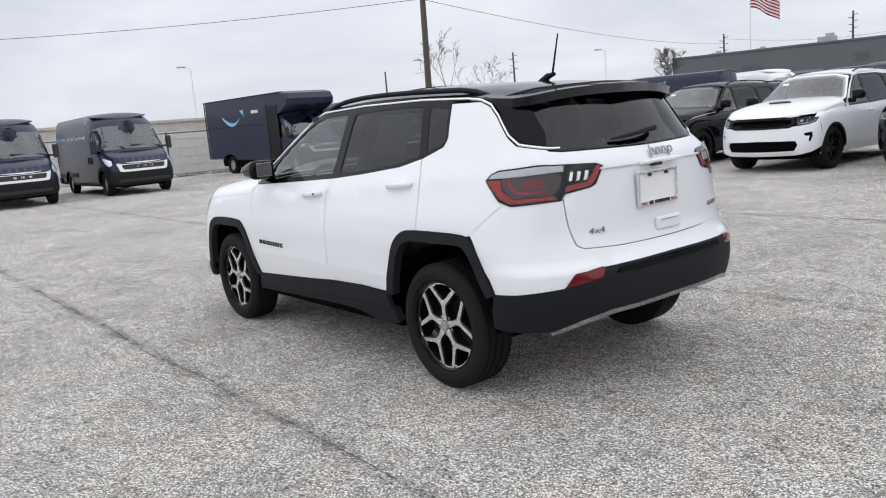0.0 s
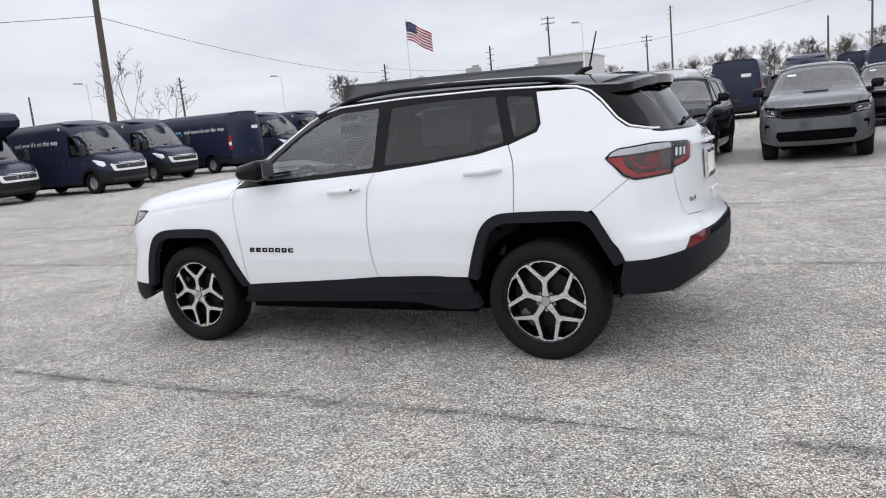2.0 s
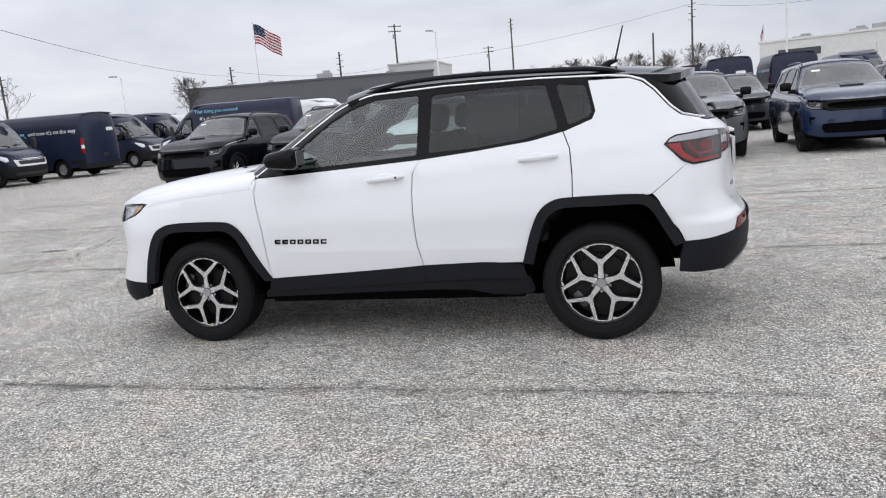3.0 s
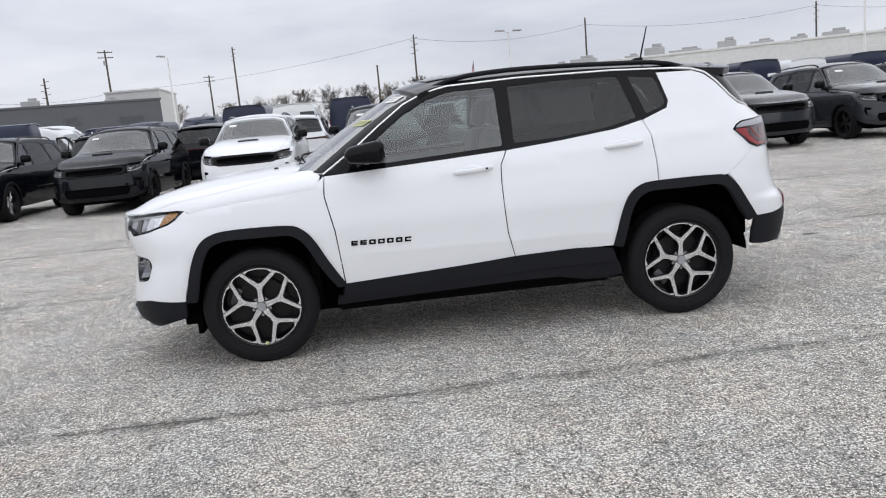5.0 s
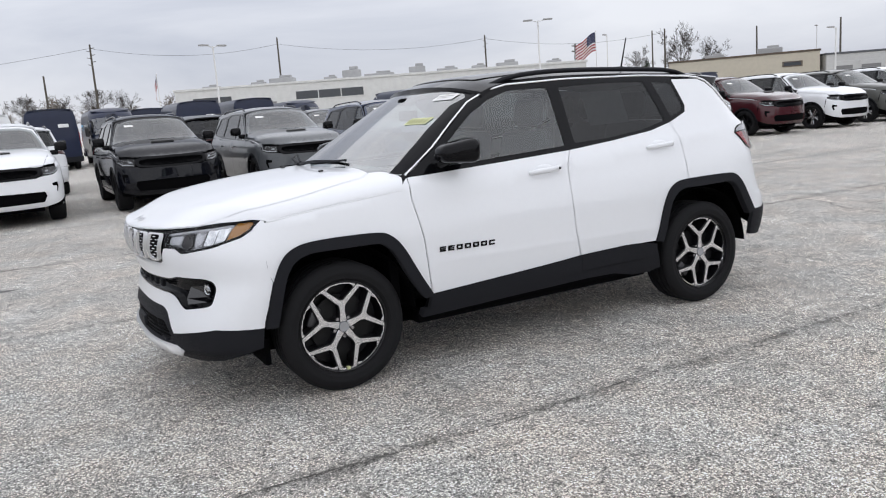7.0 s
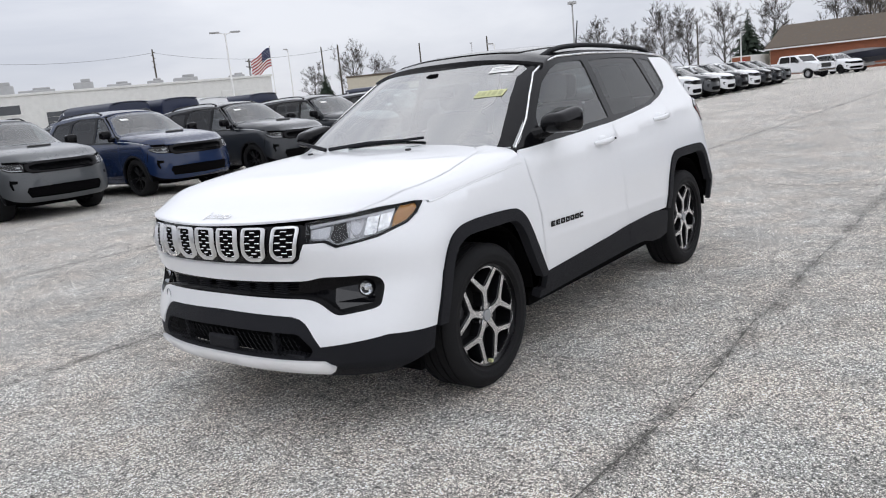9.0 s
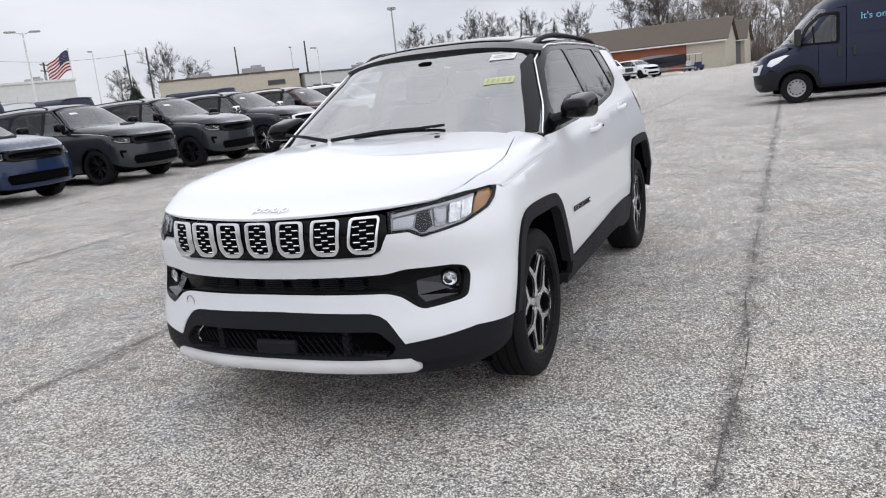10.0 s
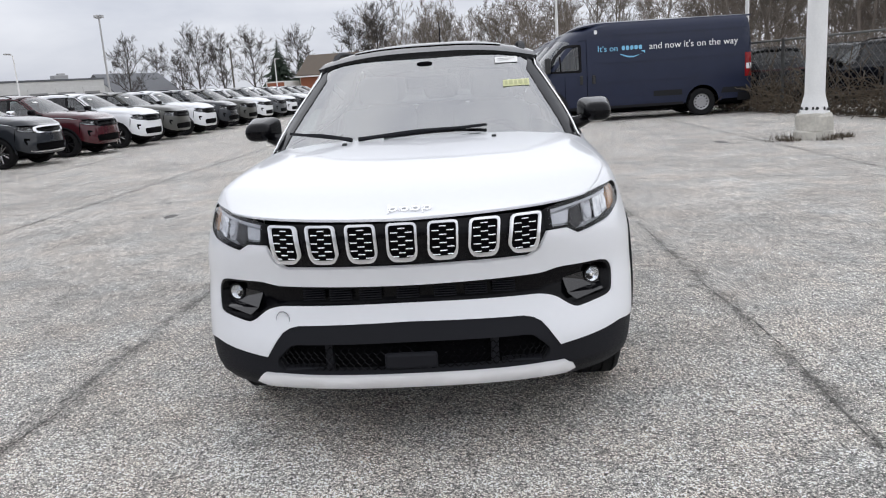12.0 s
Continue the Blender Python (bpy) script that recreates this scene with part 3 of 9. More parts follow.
# ---- the white compact suv ----
def white_suv():
    S = COMPASS
    car = thing("compact_suv", "white compact suv with gloss black roof and black plastic cladding", "car")
    flank, front, back, deck, roof = S.flank, S.ring, S.back, S.deck, S.roof
    RS, QS = (1.15, 1), (0.95, 1)

    def pan(name, fn, poly, mat, label="", **kw):
        return panel(name, fn, poly, mat, car, label, **kw)

    # dark core behind the panels, with wheel wells; their shade is put into the near-black
    us, zs = np.linspace(-3, 3, 181), np.linspace(0.30, 1.05, 26)
    P = np.array([S.ring(us, np.full_like(us, z)) for z in zs])
    P[..., 0] *= 0.985
    P[..., 1] *= 0.965
    vs, fs = P.reshape(-1, 3), []
    for i in range(len(zs) - 1):
        for j in range(len(us) - 1):
            c = (P[i, j] + P[i + 1, j + 1]) / 2
            if min(math.hypot(c[0] - 1.318, c[2] - 0.36), math.hypot(c[0] + 1.318, c[2] - 0.36)) > 0.54 and not (c[0] < -1.70 and c[2] < 0.47) and not (c[0] > 1.7 and 0.34 < c[2] < 0.98 and abs(c[1]) < 0.86):
                fs.append((i * 181 + j, i * 181 + j + 1, (i + 1) * 181 + j + 1, (i + 1) * 181 + j))
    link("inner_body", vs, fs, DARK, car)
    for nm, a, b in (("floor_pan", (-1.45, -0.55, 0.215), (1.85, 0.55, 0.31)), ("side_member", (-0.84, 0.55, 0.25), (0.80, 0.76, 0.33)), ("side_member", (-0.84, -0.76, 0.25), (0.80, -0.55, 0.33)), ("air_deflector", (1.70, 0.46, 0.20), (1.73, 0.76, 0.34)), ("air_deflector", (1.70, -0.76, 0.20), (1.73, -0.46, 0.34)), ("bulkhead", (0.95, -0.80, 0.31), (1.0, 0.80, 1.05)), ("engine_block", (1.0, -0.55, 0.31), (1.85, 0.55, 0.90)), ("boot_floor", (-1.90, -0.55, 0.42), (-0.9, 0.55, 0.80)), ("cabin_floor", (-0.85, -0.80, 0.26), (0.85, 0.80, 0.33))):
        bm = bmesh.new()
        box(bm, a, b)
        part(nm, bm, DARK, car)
    for x in (1.318, -1.318):
        for sg in (1, -1):
            bm = bmesh.new()
            lines = [[bm.verts.new((x + r * math.cos(a), sg * y, 0.36 + r * math.sin(a))) for a in (math.pi * (k / 24 * 0.98 + 0.01) for k in range(25))] for r, y in ((0.43, 0.862), (0.43, 0.58), (0.02, 0.57))]
            for l0, l1 in zip(lines, lines[1:]):
                for k in range(24):
                    bm.faces.new((l0[k], l0[k + 1], l1[k + 1], l1[k]))
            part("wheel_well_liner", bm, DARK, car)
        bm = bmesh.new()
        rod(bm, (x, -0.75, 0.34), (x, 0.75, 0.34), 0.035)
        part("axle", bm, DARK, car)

    # side panels, x and z
    f_arch = [(1.744, 0.43), (1.69, 0.64), (1.64, 0.755), (1.58, 0.81), (1.47, 0.838), (1.10, 0.832), (1.03, 0.81), (0.961, 0.744), (0.87, 0.566), (0.784, 0.428)]
    r_arch = [(-0.868, 0.495), (-0.935, 0.714), (-0.985, 0.81), (-1.06, 0.86), (-1.15, 0.873), (-1.55, 0.873), (-1.615, 0.86), (-1.67, 0.815), (-1.736, 0.697), (-1.80, 0.588)]
    def soft(pts):
        for _ in range(2):
            pts = [pts[0]] + [tuple(Vector(a) * (1 - t) + Vector(b) * t) for a, b in zip(pts, pts[1:]) for t in (0.25, 0.75)] + [pts[-1]]
        return pts

    def shrink(pts, cx, by=0.022):
        return [tuple(Vector(p) + (Vector((cx, 0.40)) - Vector(p)).normalized() * by) for p in pts]
    seam_b = [(-0.255, 1.14), (-0.212, 1.06), (-0.205, 0.95), (-0.206, 0.82), (-0.216, 0.643), (-0.25, 0.49)]
    ridge = [[(0.85, float(shoulder_line(0.85)) + dz), (-0.4, float(shoulder_line(-0.4)) + dz), (-1.78, float(shoulder_line(-1.78)) + dz)] for dz in (-0.02, -0.006, 0.006, 0.02)] + [[(0.85, 0.617 + dz), (-0.9, 0.582 + dz)] for dz in (-0.012, 0.012)]
    seam_a = [(0.86, 1.09), (0.868, 0.976), (0.825, 0.76), (0.797, 0.44)]
    seam_c = [(-1.135, 1.245), (-1.172, 1.15), (-1.182, 1.0), (-1.180, 0.873)]
    g = 0.0035
    pan("front_door", flank, [(x - g, z) for x, z in seam_a] + [(-0.10, 0.484), (-0.25 + g, 0.495)] + [(x + g, z) for x, z in seam_b[::-1][1:]] + [(0.20, 1.118), (0.57, 1.102)], WHITE, "white front door", step=0.06, mirror=True, lines=ridge)
    pan("rear_door", flank, [(x - g, z) for x, z in seam_b] + [(-0.6, 0.502), (-0.868, 0.497)] + shrink([(-0.935, 0.714), (-0.985, 0.81), (-1.06, 0.86), (-1.15, 0.873)], -1.33) + [(x + g, z) for x, z in seam_c[::-1]] + [(-0.95, 1.205), (-0.6, 1.168)], WHITE, "white rear door", step=0.06, mirror=True, lines=ridge)
    pan("quarter_panel", flank, [(x - g, z) for x, z in seam_c] + [(-1.18, 0.85), (-1.55, 0.85), (-1.626, 0.869), (-1.831, 1.030), (-1.93, 1.02), (-1.985, 1.06), (-1.985, 1.20), (-1.91, 1.262), (-1.80, 1.29), (-1.74, 1.34), (-1.655, 1.44), (-1.59, 1.495), (-1.52, 1.522), (-1.285, 1.528), (-1.325, 1.35), (-1.305, 1.305)], WHITE, "white rear quarter panel", step=0.05, mirror=True, lines=ridge)
    pan("front_fender", flank, [(x + g, z) for x, z in seam_a] + [(0.83, 0.50), (0.87, 0.566)] + shrink([(0.961, 0.744), (1.03, 0.81), (1.10, 0.832), (1.47, 0.838), (1.58, 0.81), (1.64, 0.755)], 1.29) + [(1.68, 0.66), (1.70, 0.70), (1.705, 0.90)] + [(float(S.ring(np.array([u]), np.array([z]))[0][0]) - 0.002, z) for u, z in ((0.796, 0.925), (0.806, 0.955), (0.797, 0.974))] + [(x, float(S.edge(x)) - 0.0005) for x in (1.68, 1.6, 1.5, 1.4, 1.3, 1.2, 1.1, 1.0, 0.93)], WHITE, "white front fender", step=0.05, mirror=True)
    # cladding
    def band(outer, inner_in, cx):
        c = Vector((cx, 0.40))
        return outer + [tuple(Vector(p) + (c - Vector(p)).normalized() * inner_in) for p in reversed(outer)]
    pan("arch_cladding", flank, band(soft(f_arch), 0.062, 1.29), CLADDING, "black plastic wheel-arch cladding", step=0.04, off=0.012, depth=0.05, mirror=True)
    pan("arch_cladding", flank, band(soft(r_arch), 0.062, -1.33), CLADDING, "black plastic wheel-arch cladding", step=0.04, off=0.012, depth=0.05, mirror=True)
    pan("sill_cladding", flank, [(0.80, 0.44), (0.4, 0.455), (-0.10, 0.486), (-0.25, 0.497)] + [(-0.25, 0.394), (0.25, 0.374), (0.82, 0.357)], CLADDING, "black plastic sill cladding", step=0.05, off=0.012, depth=0.03, mirror=True)
    pan("sill_cladding", flank, [(-0.254, 0.497), (-0.6, 0.505), (-0.70, 0.502), (-0.865, 0.478), (-0.89, 0.398), (-0.45, 0.399), (-0.254, 0.394)], CLADDING, "black plastic sill cladding", step=0.05, off=0.012, depth=0.03, mirror=True)
    pan("sill", flank, [(0.85, 0.352), (0.25, 0.369), (-0.22, 0.389), (-0.90, 0.393), (-0.925, 0.31), (-0.82, 0.292), (-0.68, 0.298), (-0.52, 0.333), (-0.30, 0.338), (0.3, 0.326), (0.86, 0.312)], CLADDING, step=0.06, off=0.004, depth=0.05, mirror=True)

    # glasshouse sides
    pan("window", flank, rounded([(0.64, 1.120), (-0.245, 1.163), (-0.245, 1.541), (0.053, 1.534), (0.195, 1.501), (0.351, 1.426), (0.446, 1.356), (0.593, 1.243)], 0.025), GLASS_CLEAR, "lightly tinted front side window", step=0.06, off=-0.006, depth=0, mirror=True)
    pan("window", flank, rounded([(-0.305, 1.17), (-0.315, 1.538), (-0.70, 1.548), (-1.035, 1.540), (-1.115, 1.258), (-0.9, 1.213), (-0.6, 1.182)], 0.02), GLASS_DARK, "dark privacy glass", step=0.06, off=-0.006, depth=0, mirror=True)
    pan("quarter_window", flank, rounded([(-1.085, 1.532), (-1.272, 1.512), (-1.312, 1.355), (-1.298, 1.318), (-1.160, 1.272)], 0.02), GLASS_DARK, "dark privacy glass", step=0.06, off=-0.004, depth=0, mirror=True)
    trim_out = [(0.85, 1.100), (0.66, 1.225), (0.335, 1.468), (0.20, 1.525), (0.06, 1.552), (-0.4, 1.567), (-1.0, 1.563), (-1.30, 1.548), (-1.285, 1.528), (-1.325, 1.35), (-1.31, 1.30), (-1.14, 1.248), (-0.9, 1.198), (-0.6, 1.165), (-0.255, 1.142), (0.20, 1.117), (0.57, 1.102)]
    holes = [rounded([(0.63, 1.128), (-0.238, 1.170), (-0.238, 1.534), (0.05, 1.527), (0.19, 1.494), (0.345, 1.420), (0.44, 1.350), (0.585, 1.24)], 0.025),
             rounded([(-0.312, 1.178), (-0.322, 1.530), (-0.70, 1.540), (-1.028, 1.532), (-1.106, 1.265), (-0.9, 1.22), (-0.6, 1.189)], 0.02),
             rounded([(-1.095, 1.525), (-1.266, 1.505), (-1.304, 1.355), (-1.292, 1.325), (-1.168, 1.28)], 0.02)]
    pan("window_frame", flank, trim_out, GLOSS_BLACK, "gloss black window surround and pillars", step=0.05, off=-0.001, depth=0.02, holes=holes, mirror=True)
    strip = [(0.865, 1.10), (0.66, 1.235), (0.50, 1.357), (0.335, 1.473), (0.20, 1.532), (0.06, 1.560), (-0.4, 1.574), (-1.0, 1.568), (-1.40, 1.548), (-1.52, 1.534), (-1.60, 1.505), (-1.665, 1.447), (-1.75, 1.345), (-1.81, 1.297), (-1.91, 1.270), (-1.97, 1.262)]
    line = dense([(x, z) for x, z in strip], 0.04)
    line = line[:len(line) - int(math.dist(strip[0], strip[-1]) / 0.04) - 1]
    for sg in (1, -1):
        bm = bmesh.new()
        tube(bm, [(p[0], sg * (p[1] + 0.003), p[2]) for p in S.flank(np.array([q[0] for q in line]), np.array([q[1] for q in line]))], [0.0072 for q in line], 6, 0.8)
        part("chrome_strip", bm, SATIN, car, "bright chrome window strip", smooth=True, angle=1.2)
    # black pillar between windscreen and side, roof side
    pan("roof_pillar", flank, [(0.862, 1.113), (0.66, 1.243), (0.50, 1.366), (0.335, 1.481), (0.20, 1.541), (0.06, 1.568), (-0.4, 1.582), (-1.0, 1.576), (-1.40, 1.556), (-1.53, 1.54), (-1.61, 1.51), (-1.675, 1.452), (-1.70, 1.52), (-1.55, 1.545), (-1.2, 1.567), (-0.4, 1.592), (0.1, 1.562), (0.30, 1.51), (0.42, 1.46), (0.60, 1.345), (0.80, 1.205), (0.925, 1.116)], GLOSS_BLACK, "gloss black roof pillar", step=0.05, off=0.0, depth=0.03, mirror=True)
    pan("roof_pillar", flank, [(-1.675, 1.452), (-1.76, 1.348), (-1.82, 1.305), (-1.90, 1.282), (-1.865, 1.35), (-1.80, 1.44), (-1.73, 1.51), (-1.70, 1.52)], GLOSS_BLACK, "gloss black rear pillar", step=0.04, off=0.004, depth=0.03, mirror=True)

    # bonnet and fender tops
    pan("bonnet", deck, [(0.04, 0.76), (0.02, 0.35), (0.015, 0), (0.02, -0.35), (0.04, -0.76), (0.10, -0.84), (0.3, -0.880), (0.5, -0.915), (0.62, -0.925), (0.80, -0.925), (0.93, -0.89), (0.995, -0.83), (0.995, -0.4), (0.995, 0), (0.995, 0.4), (0.995, 0.83), (0.93, 0.89), (0.80, 0.925), (0.62, 0.925), (0.5, 0.915), (0.3, 0.880), (0.10, 0.84)], WHITE, "white bonnet", step=0.05, scale=(1.15, 0.85), depth=0.010)
    pan("fender_top", deck, [(-0.11, 0.93), (-0.10, 0.9999), (0.93, 0.9999), (0.975, 0.95), (0.99, 0.842), (0.93, 0.897), (0.80, 0.931), (0.62, 0.931), (0.5, 0.921), (0.3, 0.886), (0.10, 0.846), (0.035, 0.77), (-0.03, 0.79), (-0.06, 0.84)], WHITE, "white fender top", step=0.04, scale=(1.15, 0.85), depth=0.02, mirror=True)
    for sg in (1, -1):
        bm = bmesh.new()
        p = S.deck(np.linspace(-0.09, 0.95, 42), np.full(42, sg * 1.0))
        tube(bm, [(q[0], q[1] - sg * 0.006, q[2] - 0.005) for q in p], 0.0085, 10)
        part("fender_crease", bm, WHITE, car, smooth=True, angle=1.2)
    pan("cowl", deck, [(0.035, 0.76), (0.015, 0.35), (0.01, 0), (0.015, -0.35), (0.035, -0.76), (-0.03, -0.785), (-0.12, -0.85), (-0.12, 0), (-0.12, 0.85), (-0.03, 0.785)], GLOSS_BLACK, step=0.06, scale=(1.15, 0.85), off=-0.02)

    # nose
    sb = [(S.ring_at(1.70, z), z) for z in (0.93, 0.80, 0.70)] + [(S.ring_at(1.685, 0.66), 0.66), (S.ring_at(1.72, 0.54), 0.54), (S.ring_at(1.75, 0.435), 0.435)]
    fascia = [(0, 0.757), (0.30, 0.760), (0.337, 0.784), (0.37, 0.852), (0.44, 0.853), (0.484, 0.826), (0.650, 0.854), (0.766, 0.893), (0.798, 0.922), (0.804, 0.945)] + sb + [(0.704, 0.452), (0.404, 0.415), (0.358, 0.484), (0.337, 0.511), (0.312, 0.529), (0.28, 0.539), (0, 0.549)]
    fog_hole = [(0, 0.684), (0.34, 0.690), (0.40, 0.705), (0.577, 0.702), (0.63, 0.69), (0.655, 0.657), (0.648, 0.575), (0.62, 0.562), (0.467, 0.542), (0.437, 0.556), (0.384, 0.597), (0.337, 0.612), (0, 0.618)]
    pan("front_bumper", front, both(fascia), WHITE, "white front bumper cover", step=0.045, scale=RS, depth=0.02, holes=[rounded(both(fog_hole), 0.022, 4)])
    pan("bumper_slot", front, both([(u * 1.01, z + (0.004 if z > 0.63 else -0.004)) for u, z in fog_hole]), PIANO_BLACK, "gloss black bumper slot", step=0.05, scale=RS, off=-0.050, depth=0.0)
    pan("bumper_slot_rim", front, rounded(both(fog_hole), 0.022, 4), GLOSS_BLACK, step=0.05, scale=RS, off=-0.004, depth=0.05, holes=[rounded(both([(0, 0.676), (0.34, 0.681), (0.40, 0.696), (0.572, 0.693), (0.62, 0.682), (0.643, 0.655), (0.636, 0.582), (0.61, 0.571), (0.47, 0.552), (0.442, 0.566), (0.388, 0.606), (0.34, 0.621), (0, 0.626)]), 0.02, 4)])
    bm = bmesh.new()
    for k in range(-3, 4):
        for j in range(5):
            c = S.ring(np.array([k * 0.075]), np.array([0.635 + j * 0.009]))[0]
            box(bm, (c[0] - 0.03, c[1] - 0.042, c[2] - 0.0015), (c[0] - 0.012, c[1] + 0.042, c[2] + 0.0015))
    tagged(part("air_slat", bm, CLADDING, car), kind="stuff")
    # lower front
    low = [(0, 0.575), (0.29, 0.565), (0.35, 0.535), (0.42, 0.422), (0.704, 0.449), (S.ring_at(1.75, 0.43), 0.43), (S.ring_at(1.76, 0.33), 0.33), (0.70, 0.275), (0.5, 0.262), (0, 0.27)]
    hole = [(0, 0.475), (0.31, 0.468), (0.375, 0.40), (0.352, 0.362), (0, 0.366)]
    pan("lower_bumper", front, both(low), CLADDING, "black plastic lower bumper", step=0.05, scale=RS, off=-0.004, depth=0.05, holes=[rounded(both(hole), 0.02, 3)])
    # near-black sheet stands in for the shaded depth of the intake
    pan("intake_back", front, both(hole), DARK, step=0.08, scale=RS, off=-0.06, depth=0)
    bm = bmesh.new()
    for row in range(6):
        z = 0.37 + row * 0.02
        pts = []
        for k in range(73):
            q = -0.36 + 0.72 * k / 72
            c = S.ring(np.array([q]), np.array([z + 0.007 * (1 if (k + row) % 2 else -1) * 1.0]))[0]
            pts.append((c[0] - 0.02, c[1], c[2]))
        tube(bm, pts, 0.0022, 4)
    part("intake_mesh", bm, GLOSS_BLACK, car)
    bm = bmesh.new()
    c = S.ring(np.array([0.0]), np.array([0.40]))[0]
    box(bm, (c[0] - 0.03, -0.10, 0.368), (c[0] - 0.004, 0.10, 0.432), 0.012)
    part("sensor_cover", bm, CLADDING, car)
    for s_ in (1, -1):
        bm = bmesh.new()
        box(bm, (c[0] - 0.075, s_ * 0.30, 0.36), (c[0] - 0.045, s_ * 0.33, 0.475), 0.004)
        part("intake_strut", bm, CLADDING, car)
        bm = bmesh.new()
        box(bm, (c[0] - 0.10, s_ * 0.34, 0.36), (c[0] - 0.05, s_ * 0.49, 0.376), 0.005)
        part("intake_lip", bm, CLADDING, car)
    pan("skid_strip", front, both([(0, 0.352), (0.25, 0.350), (0.424, 0.352), (0.466, 0.318), (0.43, 0.297), (0.2, 0.300), (0, 0.304)]), SILVER_PAINT, "bright silver skid strip", step=0.04, scale=RS, off=0.012, depth=0.03)
    # grille: black panel and seven framed slots
    grille = [(0, 0.938), (0.36, 0.935), (0.372, 0.925), (0.372, 0.855), (0.337, 0.784), (0.30, 0.762), (0, 0.759)]
    pan("grille_panel", front, both(grille), GLOSS_BLACK, "gloss black grille panel", step=0.05, scale=RS, off=-0.016, depth=0.03)
    def at_nose(pts):
        return [(S.nose_at(y, z), z) for y, z in pts]
    for k in range(-3, 4):
        c = k * 0.1475 + 0.0
        hw, lean = 0.055, k * 0.004
        outer = at_nose(rounded([(c - hw + lean, 0.928), (c + hw + lean, 0.928), (c + hw - lean * 0.3, 0.812), (c + hw * 0.66, 0.786), (c - hw * 0.66, 0.786), (c - hw - lean * 0.3, 0.812)], 0.018, 3))
        iw = hw - 0.0074
        inner = at_nose(rounded([(c - iw + lean, 0.9195), (c + iw + lean, 0.9195), (c + iw - lean * 0.3, 0.816), (c + iw * 0.62, 0.7945), (c - iw * 0.62, 0.7945), (c - iw - lean * 0.3, 0.816)], 0.013, 3))
        rim = pan("slot_frame", front, outer, BRIGHT_TRIM, "chrome slot frame", step=0.03, scale=RS, off=0.010, depth=0.02, holes=[inner])[0]
        # near-black sheet in place of the shade inside the slot
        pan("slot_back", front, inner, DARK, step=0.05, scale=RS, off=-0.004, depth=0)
        bm = bmesh.new()
        for r in range(8):
            for q in ((0,) if r % 2 else (-1, 1)):
                y0 = c + q * iw * 0.56 + lean * 0.5
                z = 0.803 + r * 0.0150
                a0 = S.ring(np.array([S.nose_at(y0 - iw * 0.27, z)]), np.array([z]))[0]
                a1 = S.ring(np.array([S.nose_at(y0 + iw * 0.27, z)]), np.array([z]))[0]
                tube(bm, [tuple(a0 + np.array([0.002, 0, 0])), tuple(a1 + np.array([0.002, 0, 0]))], 0.0023, 5)
        tagged(part("slot_bar", bm, SATIN, rim), kind="stuff")
    # headlamps
    lamp = [(0.378, 0.935), (0.52, 0.955), (0.66, 0.970), (0.776, 0.982), (0.796, 0.974), (0.806, 0.955), (0.796, 0.925), (0.764, 0.896), (0.650, 0.857), (0.484, 0.829), (0.444, 0.855), (0.377, 0.857)]
    for sg in (1, -1):
        poly = [(sg * u, z) for u, z in lamp]
        pan("headlamp_housing", front, poly, LAMP_GREY, "grey headlamp housing", step=0.04, scale=RS, off=-0.035, depth=0)
        pan("headlamp_rim", front, poly, GLOSS_BLACK, step=0.04, scale=RS, off=0.002, depth=0.045, holes=[[(sg * u, z) for u, z in ((0.388, 0.928), (0.52, 0.947), (0.66, 0.962), (0.764, 0.971), (0.780, 0.964), (0.792, 0.952), (0.785, 0.930), (0.756, 0.904), (0.645, 0.865), (0.488, 0.838), (0.449, 0.863), (0.387, 0.865))]])
        pan("headlamp_lens", front, [(sg * u, z) for u, z in lamp], LENS, "clear headlamp lens", step=0.04, scale=RS, off=0.003, depth=0)
        pan("indicator", front, [(sg * u, z) for u, z in ((0.712, 0.968), (0.772, 0.976), (0.792, 0.972), (0.802, 0.955), (0.792, 0.926), (0.762, 0.899), (0.700, 0.880))], AMBER, "amber indicator lens", step=0.03, scale=RS, off=-0.010, depth=0.012)
        pan("lamp_trim", front, [(sg * u, z) for u, z in ((0.392, 0.926), (0.52, 0.944), (0.70, 0.962), (0.70, 0.953), (0.52, 0.934), (0.392, 0.915))], LAMP_PALE, "pale strip along the lamp's top", step=0.03, scale=RS, off=-0.012, depth=0.02)
        pan("lamp_panel", front, [(sg * u, z) for u, z in rounded([(0.396, 0.909), (0.470, 0.918), (0.458, 0.872), (0.394, 0.872)], 0.008, 2)], LAMP_PALE, "grey inner lamp cell", step=0.03, scale=RS, off=-0.018, depth=0.012)
        pan("lamp_gap", front, [(sg * u, z) for u, z in ((0.478, 0.920), (0.522, 0.928), (0.532, 0.868), (0.500, 0.846), (0.484, 0.846), (0.466, 0.870))], SMOKE, step=0.03, scale=RS, off=-0.020, depth=0.01)
        pan("reflector_bowl", front, [(sg * u, z) for u, z in rounded([(0.540, 0.936), (0.590, 0.941), (0.580, 0.866), (0.540, 0.862)], 0.010, 3)], LAMP_DIM, "grey lamp bowl", step=0.03, scale=RS, off=-0.022, depth=0.006)
        pan("projector", front, [(sg * (0.563 + 0.020 * math.cos(a)), 0.900 + 0.025 * math.sin(a)) for a in (2 * math.pi * k / 20 for k in range(20))], LAMP_PALE, "round lamp projector", step=0.02, scale=RS, off=-0.018, depth=0.012)
